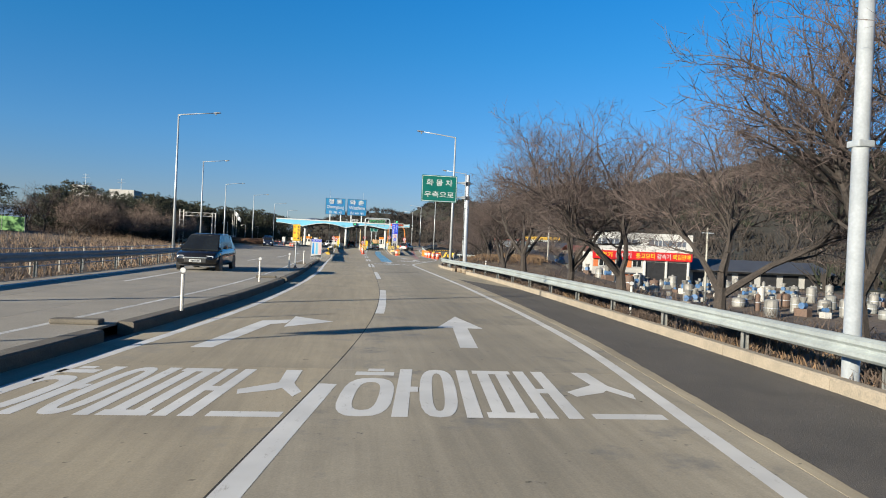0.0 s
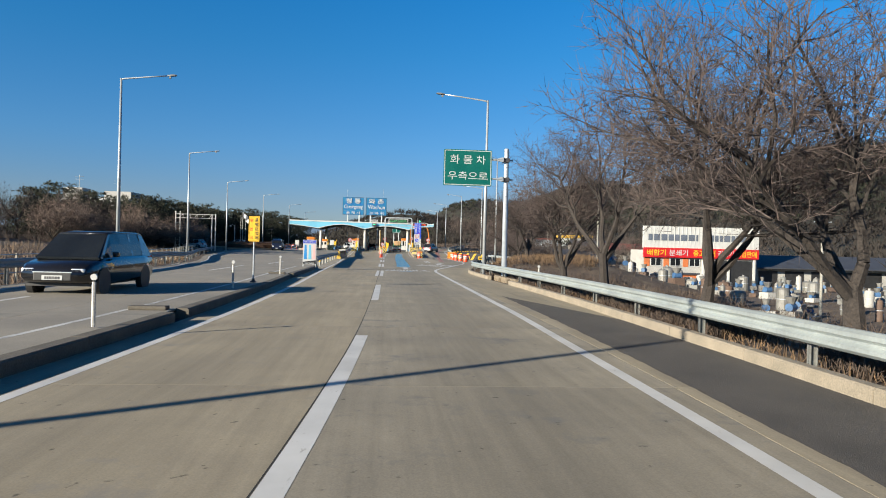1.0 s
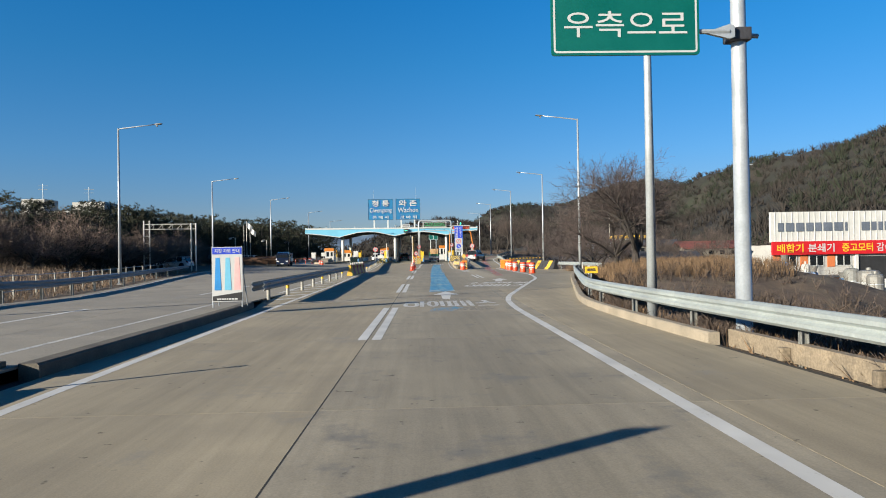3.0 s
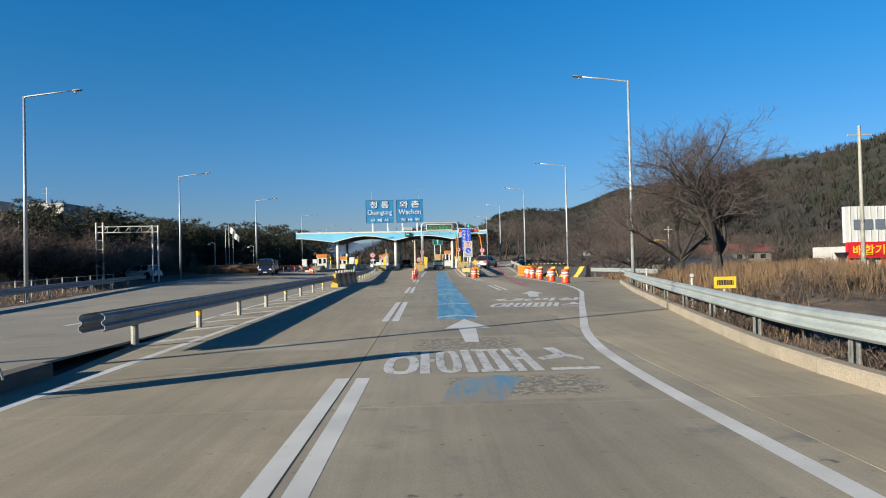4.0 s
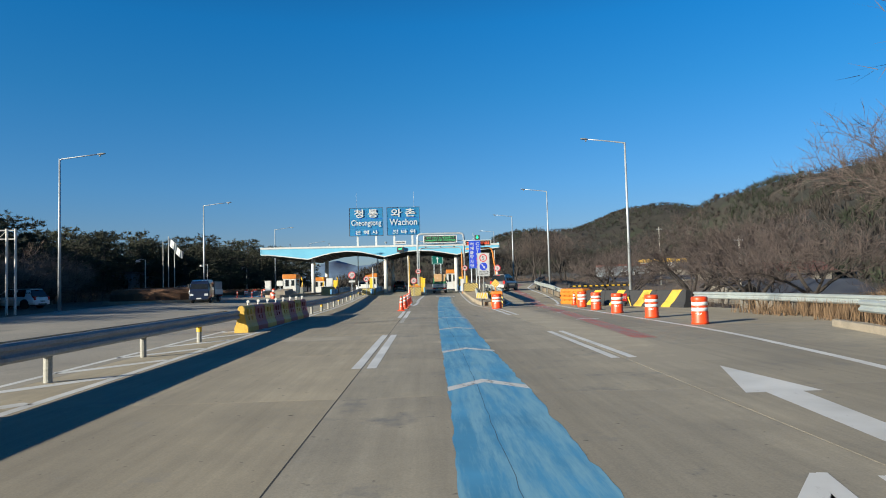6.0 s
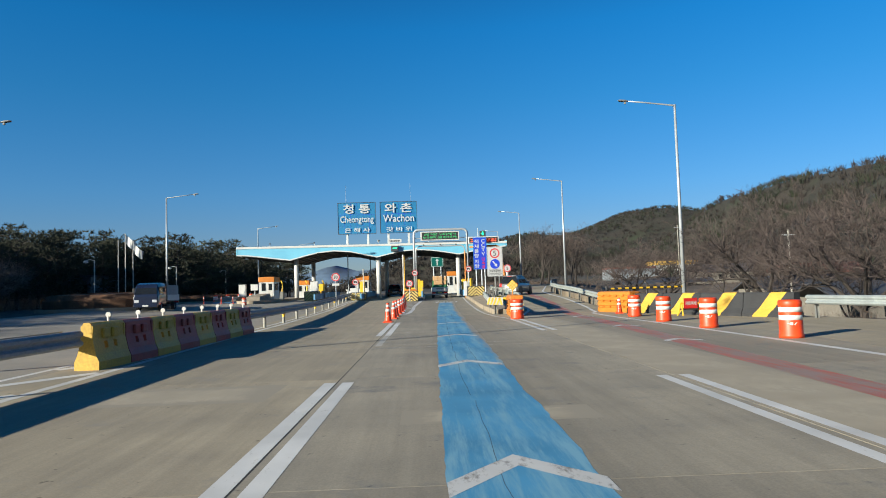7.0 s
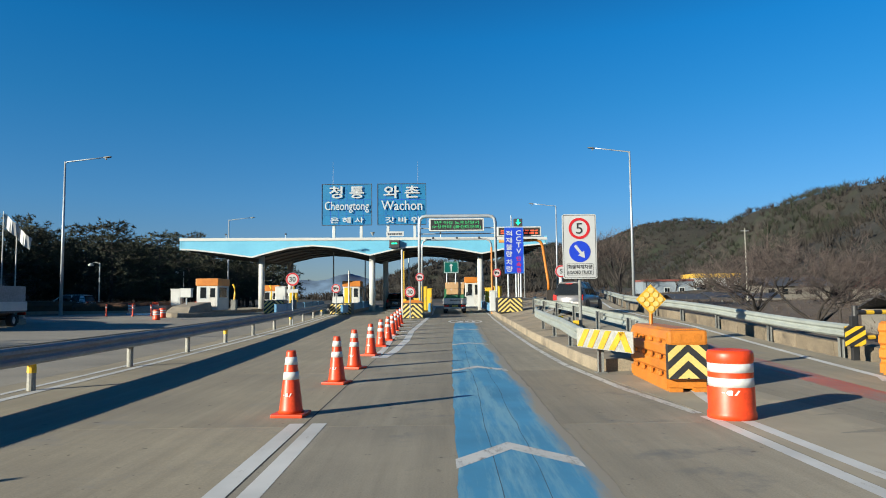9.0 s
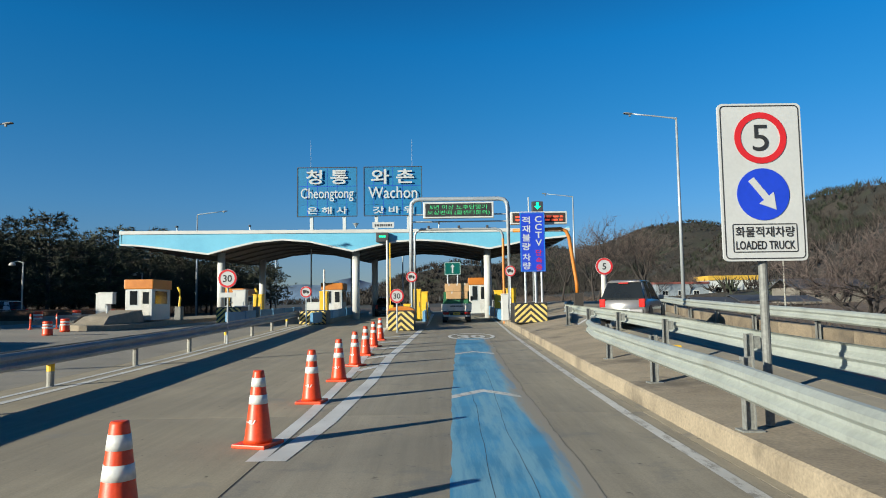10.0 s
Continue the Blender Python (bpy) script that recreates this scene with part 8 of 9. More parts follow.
def reed(r, x, y, z, v, f):
    h = r.uniform(0.3, 0.85)
    for _ in range(3):
        a = r.uniform(0, 6.28)
        lx, ly = r.gauss(0, 0.22) * h, r.gauss(0, 0.22) * h
        w = 0.011
        i = len(v)
        c, s = math.cos(a) * w, math.sin(a) * w
        v += [(x - c, y - s, z), (x + c, y + s, z), (x + lx * 0.5 + c * 0.7, y + ly * 0.5 + s * 0.7, z + h * 0.6), (x + lx * 0.5 - c * 0.7, y + ly * 0.5 - s * 0.7, z + h * 0.6), (x + lx, y + ly, z + h)]
        f += [(i, i + 1, i + 2, i + 3), (i + 3, i + 2, i + 4)]


def twiggy(r, x, y, z, v, f, hmax=1.0):
    h = r.uniform(0.3, hmax)
    for _ in range(4):
        dx, dy = r.gauss(0, 0.4) * h, r.gauss(0, 0.4) * h
        a = r.uniform(0, 6.28)
        c, s = math.cos(a) * 0.012, math.sin(a) * 0.012
        i = len(v)
        v += [(x - c, y - s, z), (x + c, y + s, z), (x + dx, y + dy, z + h)]
        f.append((i, i + 1, i + 2))
        for _ in range(2):
            t = r.uniform(0.4, 0.9)
            px, py, pz = x + dx * t, y + dy * t, z + h * t
            i = len(v)
            v += [(px - c, py - s, pz), (px + c, py + s, pz), (px + r.gauss(0, 0.25) * h, py + r.gauss(0, 0.25) * h, pz + r.uniform(0, 0.4) * h)]
            f.append((i, i + 1, i + 2))


def reed_place(r):
    while True:
        y = r.uniform(65, 97)
        x = KERB_R(min(y, 87)) + r.uniform(1.3, 11.0)
        if noise.noise(Vector((x * 0.45, y * 0.45, 2))) + 0.25 > r.random() * 0.7:
            return x, y


def brush_place(r):
    """Clumps with bare ground between, thickest along the rail."""
    while True:
        y = r.uniform(-8, 68)
        x = KERB_R(y) + r.choice((r.uniform(0.35, 2.5), r.uniform(1, 12)))
        if noise.noise(Vector((x * 0.5, y * 0.3, 9))) > r.random() * 0.55 - 0.12:
            return x, y


scatter("dry_reeds", "tall straw-coloured dry reeds on the bank behind the rail", "reeds", 6000, reed_place, reed, M_REED, 3)
scatter("brushwood", "brown leafless brush and litter behind the guard rail", "brush", 5200, brush_place, lambda r, x, y, z, v, f: twiggy(r, x, y, z, v, f, 0.5 if x < KERB_R(y) + 2 else 0.8), M_BRUSH, 4)


def low_grass(r, x, y, z, v, f):
    h = r.uniform(0.12, 0.4)
    a = r.uniform(0, 6.28)
    c, s = math.cos(a) * 0.015, math.sin(a) * 0.015
    i = len(v)
    v += [(x - c, y - s, z), (x + c, y + s, z), (x + r.gauss(0, 0.12), y + r.gauss(0, 0.12), z + h)]
    f.append((i, i + 1, i + 2))


scatter("bank_grass", "straw-brown dry grass on the bank beyond the oncoming lanes", "grass", 26000, lambda r: ((lambda y: (OPP_L(y) - 1.3 - abs(r.gauss(0, 7)), y))(r.uniform(0, 112))), lambda r, x, y, z, v, f: reed(r, x, y, z, v, f) if r.random() < 0.06 and x < OPP_L(y) - 4 else low_grass(r, x, y, z, v, f), M_DGRASS, 6)
scatter("verge_grass", "short straw grass along the verge", "grass", 9000, lambda r: ((lambda y: (KERB_R(y) + r.uniform(0.25, 3.0), y))(r.uniform(-5, 86))), low_grass, M_REED, 5)
scatter("valley_brush", "brown thicket on the valley floor", "brush", 8000, lambda r: (r.uniform(19, 75), r.uniform(60, 330)), lambda r, x, y, z, v, f: twiggy(r, x, y, z, v, f, 0.6 if open_valley(x, y) else 1.4), M_BRUSH, 7)
scatter("pine_thicket", "dark undergrowth below the pines", "brush", 6000, lambda r: (-r.uniform(33, 50), r.uniform(92, 240)), lambda r, x, y, z, v, f: twiggy(r, x, y, z, v, f, 2.0), M_TWIGL, 8)


def wood_clump(r, x, y, z, v, f):
    """A distant leafless crown: a fan of coarse twigs."""
    h = r.uniform(3.0, 6.0)
    for _ in range(10):
        dx, dy = r.gauss(0, 2.0), r.gauss(0, 2.0)
        a = r.uniform(0, 6.28)
        w = 0.28
        c, s = math.cos(a) * w, math.sin(a) * w
        i = len(v)
        b0 = z + h * r.uniform(0.0, 0.4)
        v += [(x + dx * 0.3 - c, y + dy * 0.3 - s, b0), (x + dx * 0.3 + c, y + dy * 0.3 + s, b0), (x + dx, y + dy, z + h * r.uniform(0.7, 1.0))]
        f.append((i, i + 1, i + 2))


def slope_spot(r):
    while True:
        x, y = r.uniform(78, 460), r.uniform(-160, 1150)
        if r.random() < 1.2 - x / 700 and (y < 700 or r.random() < 0.6):
            return x, y


M_WOODS = surf("far_leafless_woods", (0.036, 0.029, 0.025), (0.018, 0.015, 0.012), scale=0.06, fine=0.7, rough=1.0, bump=0.0, mix=0.8)
M_WOODSG = surf("far_pine_woods", (0.024, 0.031, 0.016), (0.012, 0.017, 0.009), scale=0.06, fine=0.7, rough=1.0, bump=0.0, mix=0.8)
scatter("hillside_woods", "leafless brown woods covering the hillside", "woods", 11000, slope_spot, wood_clump, M_WOODS, 9)


def pine_spot(r):
    while True:
        x, y = slope_spot(r)
        if noise.noise(Vector((x * 0.012, y * 0.012, 5))) > 0.05:
            return x, y


scatter("hillside_pines", "dark green pines scattered over the hillside", "woods", 5500, pine_spot, wood_clump, M_WOODSG, 10)
scatter("skyline_woods", "leafless woods beyond the toll gate", "woods", 3500, lambda r: ((lambda y: (r.choice((r.uniform(-420, -0.3 * y), r.uniform(0.06 * y, 160), r.gauss(-4, 45))), y))(r.uniform(520, 660))), wood_clump, M_WOODS, 11)


def hedge(x, y, rx, ry, h, label):
    t = thing("hedge", label, "hedge", (x, y, gz(x, y)))
    r = random.Random(int(x * 10))
    v, f = [], []
    n = 26
    for k in range(n):
        a = 2 * math.pi * k / n
        for q, z in ((1.0, 0.0), (1.02, h * 0.6), (0.95, h * 0.92), (0.6, h)):
            v.append((rx * q * math.cos(a), ry * q * math.sin(a), z))
    for k in range(n):
        for j in range(3):
            a, b_ = k * 4 + j, ((k + 1) % n) * 4 + j
            f.append((a, b_, b_ + 1, a + 1))
    f.append(tuple(k * 4 + 3 for k in range(n)))
    raw("core", v, f, M_HEDGE, t)
    v, f = [], []
    for _ in range(5000):
        a, q = r.uniform(0, 6.28), math.sqrt(r.random())
        if r.random() < 0.5:
            q, z = 1.0, r.uniform(0, h)
        else:
            z = h * (1.0 if q < 0.9 else 0.92)
        px, py = rx * q * math.cos(a), ry * q * math.sin(a)
        i = len(v)
        d = Vector((math.cos(a) * q, math.sin(a) * q, 0.6)) * r.uniform(0.05, 0.14)
        v += [(px - 0.015, py, z), (px + 0.015, py, z), (px + d.x + r.gauss(0, 0.04), py + d.y + r.gauss(0, 0.04), z + d.z)]
        f.append((i, i + 1, i + 2))
    raw("foliage", v, f, M_HEDGE, t)
    k = thing("kerb_ring", "pale kerb round the hedge bed", "kerb", (x, y, gz(x, y)), kind="structure")
    b = B()
    ring = [(rx * 1.12 * math.cos(2 * math.pi * j / 40), ry * 1.15 * math.sin(2 * math.pi * j / 40), 0.0) for j in range(41)]
    sweep(b, [(-0.08, -0.3), (-0.08, 0.14), (0.08, 0.14), (0.08, -0.3)], ring)
    part("kerb", b, M_CURB, k)


hedge(-21.2, 131.5, 4.4, 3.0, 1.2, "clipped brown winter hedge on a kerbed bed")
hedge(-22.6, 157.0, 4.4, 2.2, 0.8, "rounded brown winter shrub bed")
hedge(-36, 158, 9.0, 2.2, 1.0, "long clipped brown winter hedge")

# ---- buildings and yard ----
M_ORNG = surf("orange_render", (0.55, 0.16, 0.05), (0.42, 0.12, 0.04), scale=1, fine=15, rough=0.8, bump=0.1)
M_GRYW = surf("grey_render", (0.42, 0.41, 0.38), (0.33, 0.32, 0.3), scale=0.6, fine=12, rough=0.85, bump=0.1, stain=(0.25, 0.23, 0.2), stain_scale=0.7, stain_at=0.6)
M_HOUSEW = surf("dull_house_render", (0.19, 0.17, 0.145), (0.13, 0.12, 0.1), scale=0.6, fine=12, rough=0.9, bump=0.1, stain=(0.1, 0.085, 0.07), stain_scale=0.7, stain_at=0.58)
M_SLATE = surf("dark_sheet_roof", (0.06, 0.065, 0.075), (0.04, 0.042, 0.05), scale=0.7, fine=10, rough=0.6, bump=0.1)
M_RROOF = surf("faded_red_roof", (0.22, 0.065, 0.05), (0.15, 0.05, 0.042), scale=0.7, fine=10, rough=0.7, bump=0.1)
M_BLROOF = surf("blue_grey_cladding", (0.12, 0.14, 0.18), (0.09, 0.11, 0.14), scale=0.7, fine=10, rough=0.6, bump=0.1)


def yard_z(x, y):
    return terrain(x, y) - 0.12


sh = thing("workshop", "two-storey machine workshop with a red Hangul fascia and orange panels", "building", (38.9, 105.2, -3.25))
W, D = 17.2, 5.0
part("wall", box(B(), 0, W, 0, D, 0, 5.3), M_GRYW, sh)
up = part("parapet", box(B(), -0.1, W + 0.1, -0.25, 0.15, 5.6, 8.75), M_WPAINT, sh, "ribbed white parapet")
for k in range(28):
    part("rib", box(B(), 0.3 + k * 0.6, 0.36 + k * 0.6, -0.3, -0.25, 5.65, 8.7), M_WPAINT, up)
bars(0.6, 8.0, 6.7, 7.7, -0.32, M_BLROOF, up, 1, 0.9, 21)
bars(9.5, 16.0, 6.7, 7.7, -0.32, M_BLROOF, up, 1, 0.9, 22)
ban = part("fascia_sign", box(B(), -0.05, W + 0.05, -0.42, -0.1, 4.25, 5.65), M_RED, sh, "red fascia with yellow and white Hangul")
letters("배합기", 0.4, 3.2, 4.5, 5.4, -0.44, M_YELLOW, ban)
letters("분쇄기", 3.7, 6.5, 4.5, 5.4, -0.44, M_WPLATE, ban)
letters("중고모터", 7.3, 10.6, 4.5, 5.4, -0.44, M_YELLOW, ban)
letters("감속기", 11.0, 13.4, 4.5, 5.4, -0.44, M_WPLATE, ban)
letters("매입판매", 13.8, 16.9, 4.5, 5.4, -0.44, M_YELLOW, ban)
for k in range(3):
    x0 = 0.5 + k * 2.9
    part("panel", box(B(), x0 - 0.35, x0 + 0.45, -0.06, 0, 2.95, 4.2), M_ORNG, sh, "orange panel")
    wn_ = part("window", box(B(), x0 + 0.65, x0 + 2.15, -0.05, 0, 3.1, 4.1), M_GLASS, sh)
    fb = B()
    for a, c in ((0.6, 0.68), (1.36, 1.44), (2.12, 2.2)):
        box(fb, x0 + a, x0 + c, -0.09, 0, 3.05, 4.15)
    box(fb, x0 + 0.6, x0 + 2.2, -0.09, 0, 4.1, 4.18)
    box(fb, x0 + 0.6, x0 + 2.2, -0.09, 0, 3.02, 3.1)
    part("window_frame", fb, M_WPLATE, wn_)
part("annex", box(B(), 2.2, 7.6, -1.8, 0, 0, 1.9), M_ORNG, sh, "low orange annex")
part("annex_roof", box(B(), 2.0, 7.9, -2.1, 0.1, 1.9, 2.1), M_SLATE, sh)
for x in (3.2, 5.6):
    part("window", box(B(), x, x + 0.6, -1.85, -1.8, 0.9, 1.5), M_GLASS, sh)
    part("window_frame", box(B(), x - 0.08, x + 0.68, -1.83, -1.79, 0.82, 1.58), M_WPLATE, sh)
part("open_bay", box(B(), 9.2, 16.6, -0.02, 0.05, 0.0, 4.0), M_BLACK, sh, "dark open workshop bay")
for x in (9.0, 12.8, 16.7):
    part("bay_column", box(B(), x - 0.15, x + 0.15, -0.25, 0, 0, 4.25), M_WPAINT, sh)
wh = thing("warehouse", "long low shed with a dark sheet roof behind the yard", "building", (57, 108, -3.3))
part("wall", box(B(), 0, 26, 0, 10, 0, 3.2), M_GRYW, wh)
part("roof", xprism(B(), [(-1.5, 3.1), (5, 5.0), (11, 3.1), (11, 2.95), (5, 4.8), (-1.5, 2.95)], -0.8, 27), M_SLATE, wh)
for k in range(6):
    part("bay", box(B(), 1 + k * 4.2, 4 + k * 4.2, -0.04, 0.02, 0, 2.6), M_BLACK, wh)
for x0, y0, w, d, h, roof, lab in ((62, 188, 13, 8, 2.6, M_RROOF, "low house with a faded red roof"), (63, 224, 12, 8, 2.8, M_SLATE, "low farm shed with a dark roof"), (33, 128, 9, 6, 2.4, M_SLATE, "low shed with a dark sheet roof"), (40, 152, 11, 7, 2.2, M_SLATE, "low farm shed with a dark roof")):
    z = min(yard_z(x0, y0), yard_z(x0 + w, y0), yard_z(x0, y0 + d))
    t = thing("house", lab, "building", (x0, y0, z))
    part("wall", box(B(), 0, w, 0, d, 0, h), M_HOUSEW, t)
    part("roof", xprism(B(), [(-0.5, h - 0.05), (d / 2, h + d * 0.2), (d + 0.5, h - 0.05), (d + 0.5, h - 0.2), (d / 2, h + d * 0.2 - 0.15), (-0.5, h - 0.2)], -0.5, w + 0.5), roof, t)
    n = int(w / 2.6)
    for k in range(n):
        part("window", box(B(), 0.7 + k * 2.5, 1.8 + k * 2.5, -0.04, 0.02, h * 0.4, h * 0.75), M_GLASS, t)
# long works building beyond the valley, in three lengths
M_WORKS = surf("grey_blue_cladding", (0.24, 0.28, 0.31), (0.19, 0.22, 0.25), scale=0.6, fine=8, rough=0.6, bump=0.04)
t = thing("works_building", "long grey-blue works building with a yellow roof edge beyond the valley", "building", (64.5, 302, terrain(64, 302)))
zb = terrain(64, 302)
M_PALEW = surf("pale_cladding", (0.5, 0.52, 0.52), (0.42, 0.44, 0.45), scale=0.6, fine=8, rough=0.6, bump=0.04)
for x0, x1, top, mat, edge in ((0, 15, 7.0, M_WORKS, M_RROOF), (15.0, 29.0, 7.9, M_PALEW, M_BYEL), (29.0, 48, 7.4, M_WORKS, M_SLATE)):
    zt = top - zb
    w_ = part("wall", box(B(), x0, x1 - 0.02, 0, 11, -2.5, zt - 0.9), mat, t)
    part("roof_edge", box(B(), x0 - 0.1, x1 + 0.05, -0.25, 11.2, zt - 0.9, zt + (0.9 if edge == M_BYEL else 0.2) - 0.5), edge, t)
    for k in range(int((x1 - x0) / 4.4)):
        xx = x0 + 1.8 + k * 4.4
        wd = part("window", box(B(), xx, xx + 1.7, -0.06, 0.02, zt - 4.2, zt - 2.7), M_WPAINT, t)
        for s in (0, 1):
            part("pane", box(B(), xx + 0.15 + s * 0.75, xx + 0.8 + s * 0.75, -0.1, -0.02, zt - 4.05, zt - 2.85), M_GLASS, wd)
sz = yard_z(51, 212)
t = thing("field_shed", "long low open shed with a sagging black sheet roof", "building", (42, 212, sz))
for k in range(10):
    part("post", cyl(B(), (0.3 + k * 1.95, 0, -0.8), (0.3 + k * 1.95, 0, 2.0 - sz - 0.5), 0.07, n=6), M_RPOST, t)
for k in range(3):
    e = (0.0, 0.25, 0.05)[k]
    part("roof_sheet", xprism(B(), [(-1.0, 1.15 + e - sz), (2.6, 2.0 + e - sz), (6.5, 1.2 + e - sz), (6.5, 1.1 + e - sz), (2.6, 1.9 + e - sz), (-1.0, 1.05 + e - sz)], k * 6.1 - 0.3, k * 6.1 + 6.0), M_SLATE, t)
# white block among the pines
t = thing("office_block", "white office block with a stair tower behind the pines", "building", (-53, 131, -1.3))
part("wall", box(B(), 0, 11, 0, 9, 0, 10.0), M_WPAINT, t)
part("stair_tower", box(B(), 0.5, 3.6, -0.6, 3, 0, 11.6), M_GRYW, t)
part("tower", box(B(), 6.8, 11.2, 0.5, 6, 10.0, 11.2), M_GRYW, t)
for r in range(3):
    for k in range(3):
        part("window", box(B(), 4.4 + k * 2.1, 5.8 + k * 2.1, -0.05, 0.02, 2.0 + r * 3, 3.4 + r * 3), M_GLASS, t)
for x, h in ((2.0, 14.0), (8.4, 13.4)):
    m = part("mast", cyl(B(), (x, 2, 8.8), (x, 2, h), 0.05, n=6), M_STEEL, t)
    for z in (h - 0.3, h - 0.8):
        part("aerial", tube(B(), [(x - 0.7, 2, z), (x + 0.7, 2, z)], 0.025, 4), M_STEEL, m)
t = thing("service_building", "low dark glass-fronted service building behind the plaza", "building", (-52, 160, 0.4))
part("wall", box(B(), 0, 16, 0, 8, 0, 3.6), M_BLROOF, t)
for k in range(7):
    part("window", box(B(), 0.6 + k * 2.2, 2.4 + k * 2.2, -0.05, 0.02, 0.7, 2.8), M_GLASS, t)
part("roof", box(B(), -0.4, 16.4, -0.6, 8.3, 3.6, 3.85), M_SLATE, t)

# machines standing in the yard
rnd = random.Random(77)
M_RUST = surf("rusty_machine_paint", (0.13, 0.08, 0.055), (0.08, 0.055, 0.045), scale=2, fine=20, rough=0.8, bump=0.1, mix=0.6)
M_DRUMG = surf("dull_tank_metal", (0.27, 0.265, 0.25), (0.15, 0.145, 0.13), scale=1.2, fine=18, rough=0.55, metal=0.3, bump=0.05, stain=(0.2, 0.12, 0.07), stain_scale=1.2, stain_at=0.6)
M_MBLUE = surf("machine_blue", (0.06, 0.14, 0.28), (0.04, 0.09, 0.18), scale=1.2, fine=18, rough=0.5, bump=0.05, stain=(0.18, 0.1, 0.06), stain_scale=1.5, stain_at=0.6)
k = 0
for row in range(9):
    for col in range(20):
        x, y = 26.5 + col * 1.9 + rnd.uniform(-0.8, 0.8), 52 + row * 5.2 + rnd.uniform(-1.5, 1.5)
        if rnd.random() < 0.3 or (x > 37 and y > 101):
            continue
        z = yard_z(x, y)
        m = rnd.choice((M_DRUMG, M_DRUMG, M_DRUMG, M_GRYW, M_RUST, M_CHAN))
        if rnd.random() < 0.5:
            t = thing("tank", "used metal tank standing in the machine yard", "tank", (x, y, z), group="yard tanks")
            r, h = rnd.uniform(0.25, 0.7), rnd.uniform(0.8, 2.0)
            part("shell", lathe(B(), [(r * 0.9, 0.0), (r, 0.15), (r, h - 0.2), (r * 0.8, h - 0.05), (r * 0.25, h), (r * 0.2, h + 0.15)], 16), m, t, smooth=False)
            part("hoop", lathe(B(), [(r + 0.02, h * 0.5), (r + 0.02, h * 0.5 + 0.06)], 16), M_STEEL, t)
            part("pipe", tube(B(), [(r * 0.9, 0, h * 0.3), (r * 1.3, 0, h * 0.35), (r * 1.3, 0, 0)], 0.05, 6), M_STEEL, t)
        else:
            t = thing("machine", "used workshop machine standing in the yard", "machine", (x, y, z), rnd.uniform(0, 90), group="yard machines")
            w, d, h = rnd.uniform(0.5, 1.1), rnd.uniform(0.5, 1.3), rnd.uniform(0.7, 1.5)
            part("frame", box(B(), -w / 2, w / 2, -d / 2, d / 2, 0, h * 0.5, 0.04), m, t)
            part("motor", cyl(B(), (-w * 0.3, 0, h * 0.68), (w * 0.35, 0, h * 0.68), h * 0.2, n=12), M_MBLUE, t)
            part("hopper", lathe(B(), [(w * 0.15, h * 0.5), (w * 0.15, h * 0.75), (w * 0.42, h * 1.2), (w * 0.38, h * 1.2)], 10), M_DRUMG, t)
        k += 1

# green netting fence on the rise
M_NET = surf("green_netting", (0.12, 0.26, 0.08), (0.08, 0.19, 0.055), scale=2, fine=20, rough=0.8, bump=0.1)
t = thing("net_fence", "green netting fence round the field on the rise", "fence")
nf = [(-38.5 - 3.0 * k, 82 + 1.0 * k) for k in range(14)]
for (x, y), (x2, y2) in zip(nf, nf[1:]):
    za, zb_ = terrain(x, y) - 0.15, terrain(x2, y2) - 0.15
    part("post", cyl(B(), (x, y, za), (x, y, za + 2.0), 0.05, n=7), M_RPOST, t)
    raw("net_panel", [(x, y + dy, za + 0.1) if i == 0 else ((x2, y2 + dy, zb_ + 0.1) if i == 1 else ((x2, y2 + dy, zb_ + 1.8) if i == 2 else (x, y + dy, za + 1.8))) for dy in (0.0, 0.03) for i in range(4)],
        [(0, 1, 2, 3), (7, 6, 5, 4), (0, 4, 5, 1), (3, 2, 6, 7)], M_NET, t)
# fence, flags and lights on the far side
fz = lambda x, y: terrain(x, y) - 0.12
fn = thing("fence", "low fence of white posts and wire beyond the oncoming lanes", "fence")
py_ = [4 + 2.6 * k for k in range(39)]
pts = [(OPP_L(y) - 2.3, y) for y in py_]
for x, y in pts:
    part("post", box(B(), x - 0.03, x + 0.03, y - 0.03, y + 0.03, fz(x, y) - 0.1, fz(x, y) + 1.1, 0.008), M_RPOST, fn)
for h in (0.35, 0.7, 1.05):
    part("rail", tube(B(), [(x, y, fz(x, y) + h) for x, y in pts], 0.02, 5), M_STEEL, fn)
for x, y, h, fl in ((-25.7, 143.8, 6.3, 0), (-25.6, 145.1, 7.0, 1), (-25.3, 146.1, 6.2, 1)):
    t = thing("flagpole", "slim white flagpole with a limp white flag" if fl else "slim bare white flagpole", "flagpole", (x, y, fz(x, y)), group="flagpoles")
    part("pole", cyl(B(), (0, 0, 0), (0, 0, h), 0.05, 0.03, 8), M_POST, t)
    if fl:
        b = B()
        prev = None
        for k in range(7):
            u = k / 6
            cur = [b.verts.new((0.04 + u * 0.95, 0.12 * math.sin(u * 7), h - 0.15 - u * 0.75)), b.verts.new((0.04 + u * 0.8, 0.1 * math.sin(u * 7 + 1), h - 1.0 - u * 0.7))]
            if prev:
                b.faces.new((prev[0], cur[0], cur[1], prev[1]))
            prev = cur
        part("flag", b, M_WPLATE, t, "limp white flag")
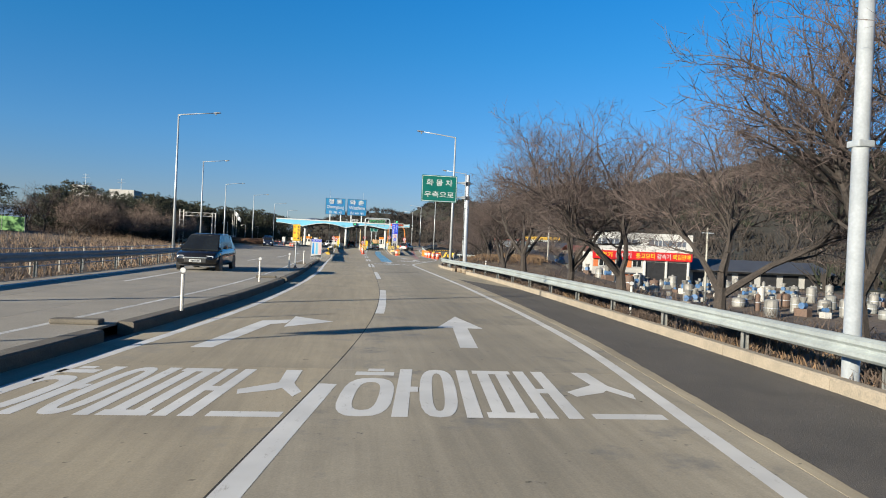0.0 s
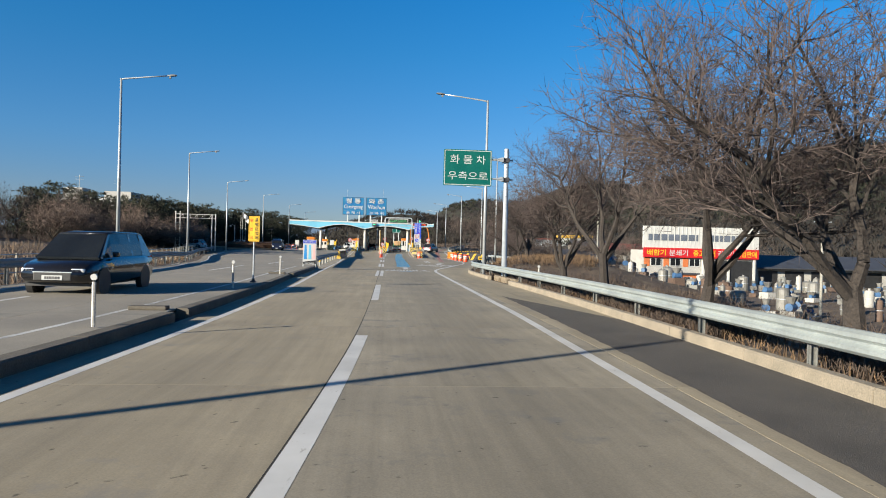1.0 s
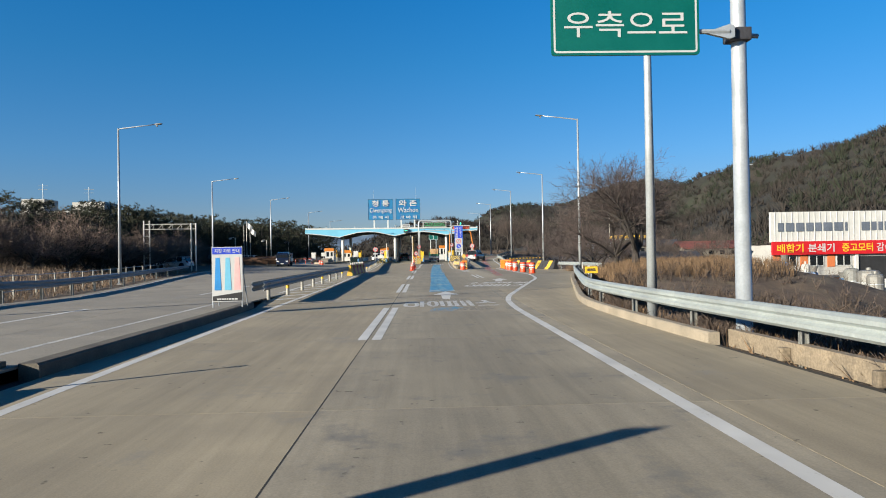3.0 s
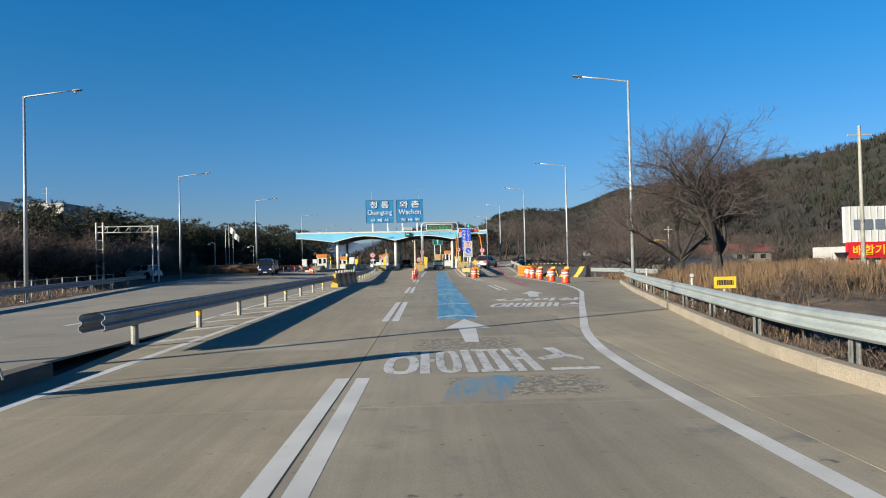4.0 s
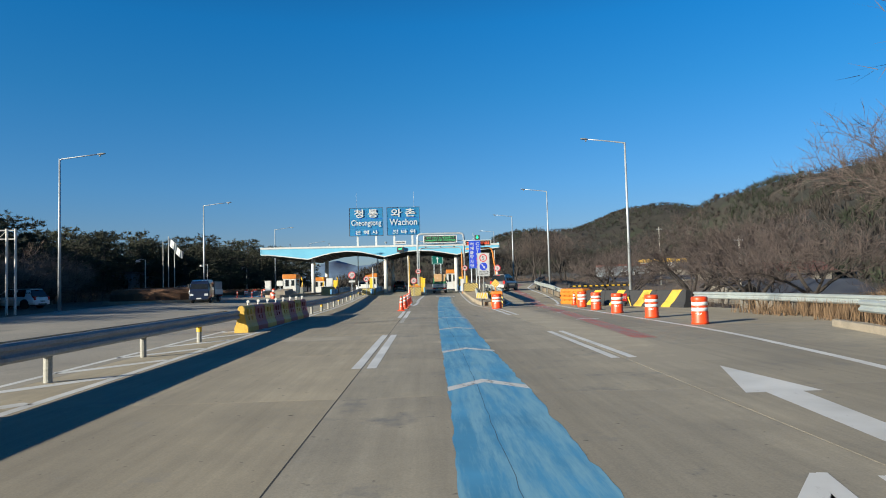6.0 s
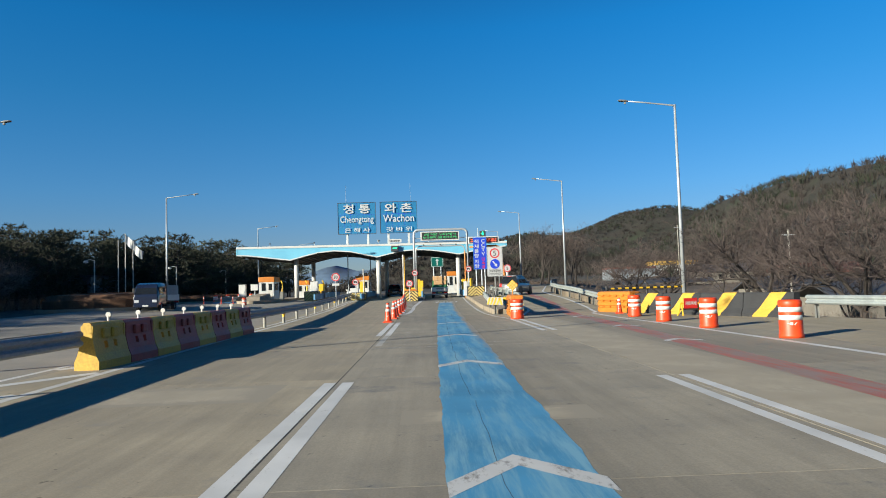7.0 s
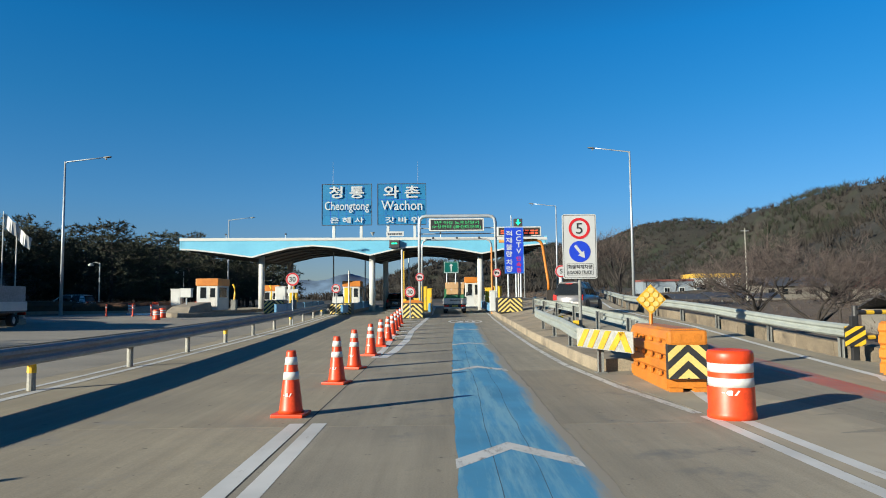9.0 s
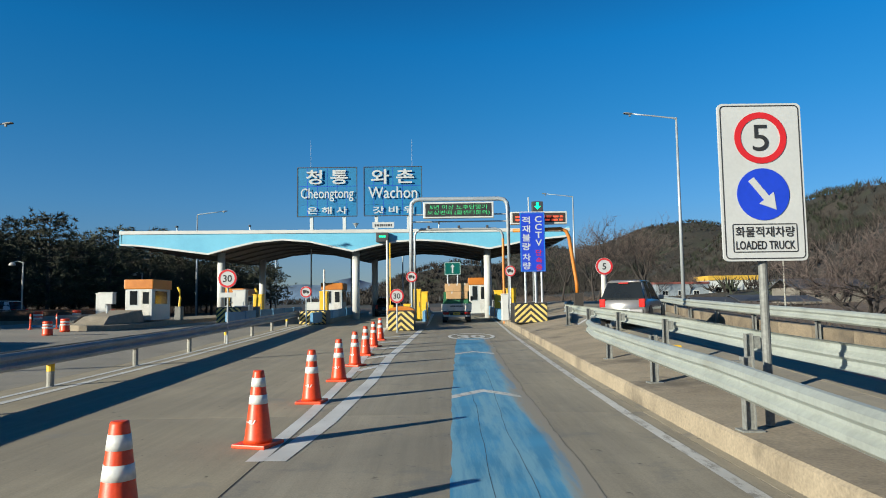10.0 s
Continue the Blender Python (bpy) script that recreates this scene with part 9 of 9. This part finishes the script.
for x, y in ((-26.0, 139.8), (-25.2, 157.4), (-24.8, 175.4)):
    t = thing("park_light", "short white park light with a round head", "lamp", (x, y, fz(x, y)), group="park lights")
    part("pole", cyl(B(), (0, 0, 0), (0, 0, 4.3), 0.05, n=8), M_POST, t)
    part("head", lathe(B(), [(0.02, 4.02), (0.2, 4.06), (0.22, 4.14), (0.1, 4.28), (0.02, 4.3)], 14, (-0.75, 0, 0)), M_POST, t)
    part("arm", tube(B(), [(-0.75, 0, 4.25), (-0.4, 0, 4.36), (0, 0, 4.25)], 0.03, 6), M_POST, t)
t = thing("truss_portal", "pale lattice portal on double posts beside the plaza", "gantry", (-28.4, 111.5, fz(-28, 111)), 8)
for x in (0, 0.6, 5.0, 5.5):
    part("post", cyl(B(), (x, 0, 0), (x, 0, 5.7 if x < 1 else 5.4), 0.08, n=8), M_POST, t)
for z in (4.75, 5.3):
    part("chord", tube(B(), [(0, 0, z), (5.5, 0, z)], 0.045, 6), M_POST, t)
for k in range(11):
    part("lattice", tube(B(), [(k * 0.5, 0, 4.75), (k * 0.5 + 0.25 * (1 if k % 2 else -1) + 0.25, 0, 5.3)], 0.025, 5), M_POST, t)
for z in (0.8, 1.6, 2.4, 3.2, 4.0):
    part("rung", tube(B(), [(0, 0, z), (0.6, 0, z)], 0.03, 5), M_POST, t)
for x, y, h in ((24.0, 80.0, 7.5), (36, 140, 8.0), (47.5, 197, 11.0), (20, 12, 6.5), (30, 52, 7.5)):
    t = thing("utility_pole", "slender pale concrete utility pole", "utility pole", (x, y, fz(x, y)), group="utility poles")
    part("pole", cyl(B(), (0, 0, -0.2), (0, 0, h), 0.11, 0.075, 10), M_RPOST, t)
    part("crossarm", box(B(), -0.6, 0.6, -0.04, 0.04, h - 0.5, h - 0.42), M_STEEL, t)

# ---- concrete slabs of the pavement ----
ys = [-36 + 6 * i for i in range(38)]
for y0, y1 in zip(ys, ys[1:]):
    slab(road, lambda y: KERB_L(y) - (0.3 if y > 57 else 0.0), JOINT, y0, y1, M_SLAB)
    slab(road, JOINT, LANE_R, y0, y1, M_SLABD)
    if y0 >= 88:
        r = RAMP_R
        slab(road, LANE_R, between(LANE_R, r, 0.5), y0, y1, M_SLABD)
        slab(road, between(LANE_R, r, 0.5), r, y0, y1, M_SLAB)
    elif y0 >= 36:
        slab(road, LANE_R, KERB_R, y0, min(y1, 88), M_SLABD if y0 > 60 else M_SLAB)
        if y1 > 88:
            slab(road, LANE_R, RAMP_R, 88, y1, M_SLABD)
    m = lambda y: KERB_L(y) - 0.3
    for t in (0, 1, 2):
        slab(opp, between(OPP_L, m, t / 3), between(OPP_L, m, (t + 1) / 3), y0, y1, M_OPP, up=opp_up)
taper = lambda y: KERB_R(y) if y < 26 else LANE_R(y) + 0.3 + (KERB_R(y) - LANE_R(y) - 0.3) * (34 - y) / 8
ragged = lambda y: SHOULDER_L(y) + 0.03 * noise.noise(Vector((y * 1.7, 2, 0))) + 0.02 * noise.noise(Vector((y * 6.0, 5, 0)))
shoulder = part("shoulder", sheet(B(), ragged, lambda y: max(taper(y), ragged(y) + 0.02), -40, 33.5, 0.003, 0.2), M_ASPH)
for y0, y1 in zip(ys, ys[1:]):
    if y0 < 26:
        slab(road, LANE_R, lambda y: SHOULDER_L(y) + 0.3, y0, min(y1, 26), M_SLAB)
slab(road, LANE_R, KERB_R, 26, 34, M_SLAB)
slab(road, LANE_R, KERB_R, 34, 36, M_SLAB)
tagged(shoulder, "dark asphalt hard shoulder with pale specks", "road shoulder", kind="structure")
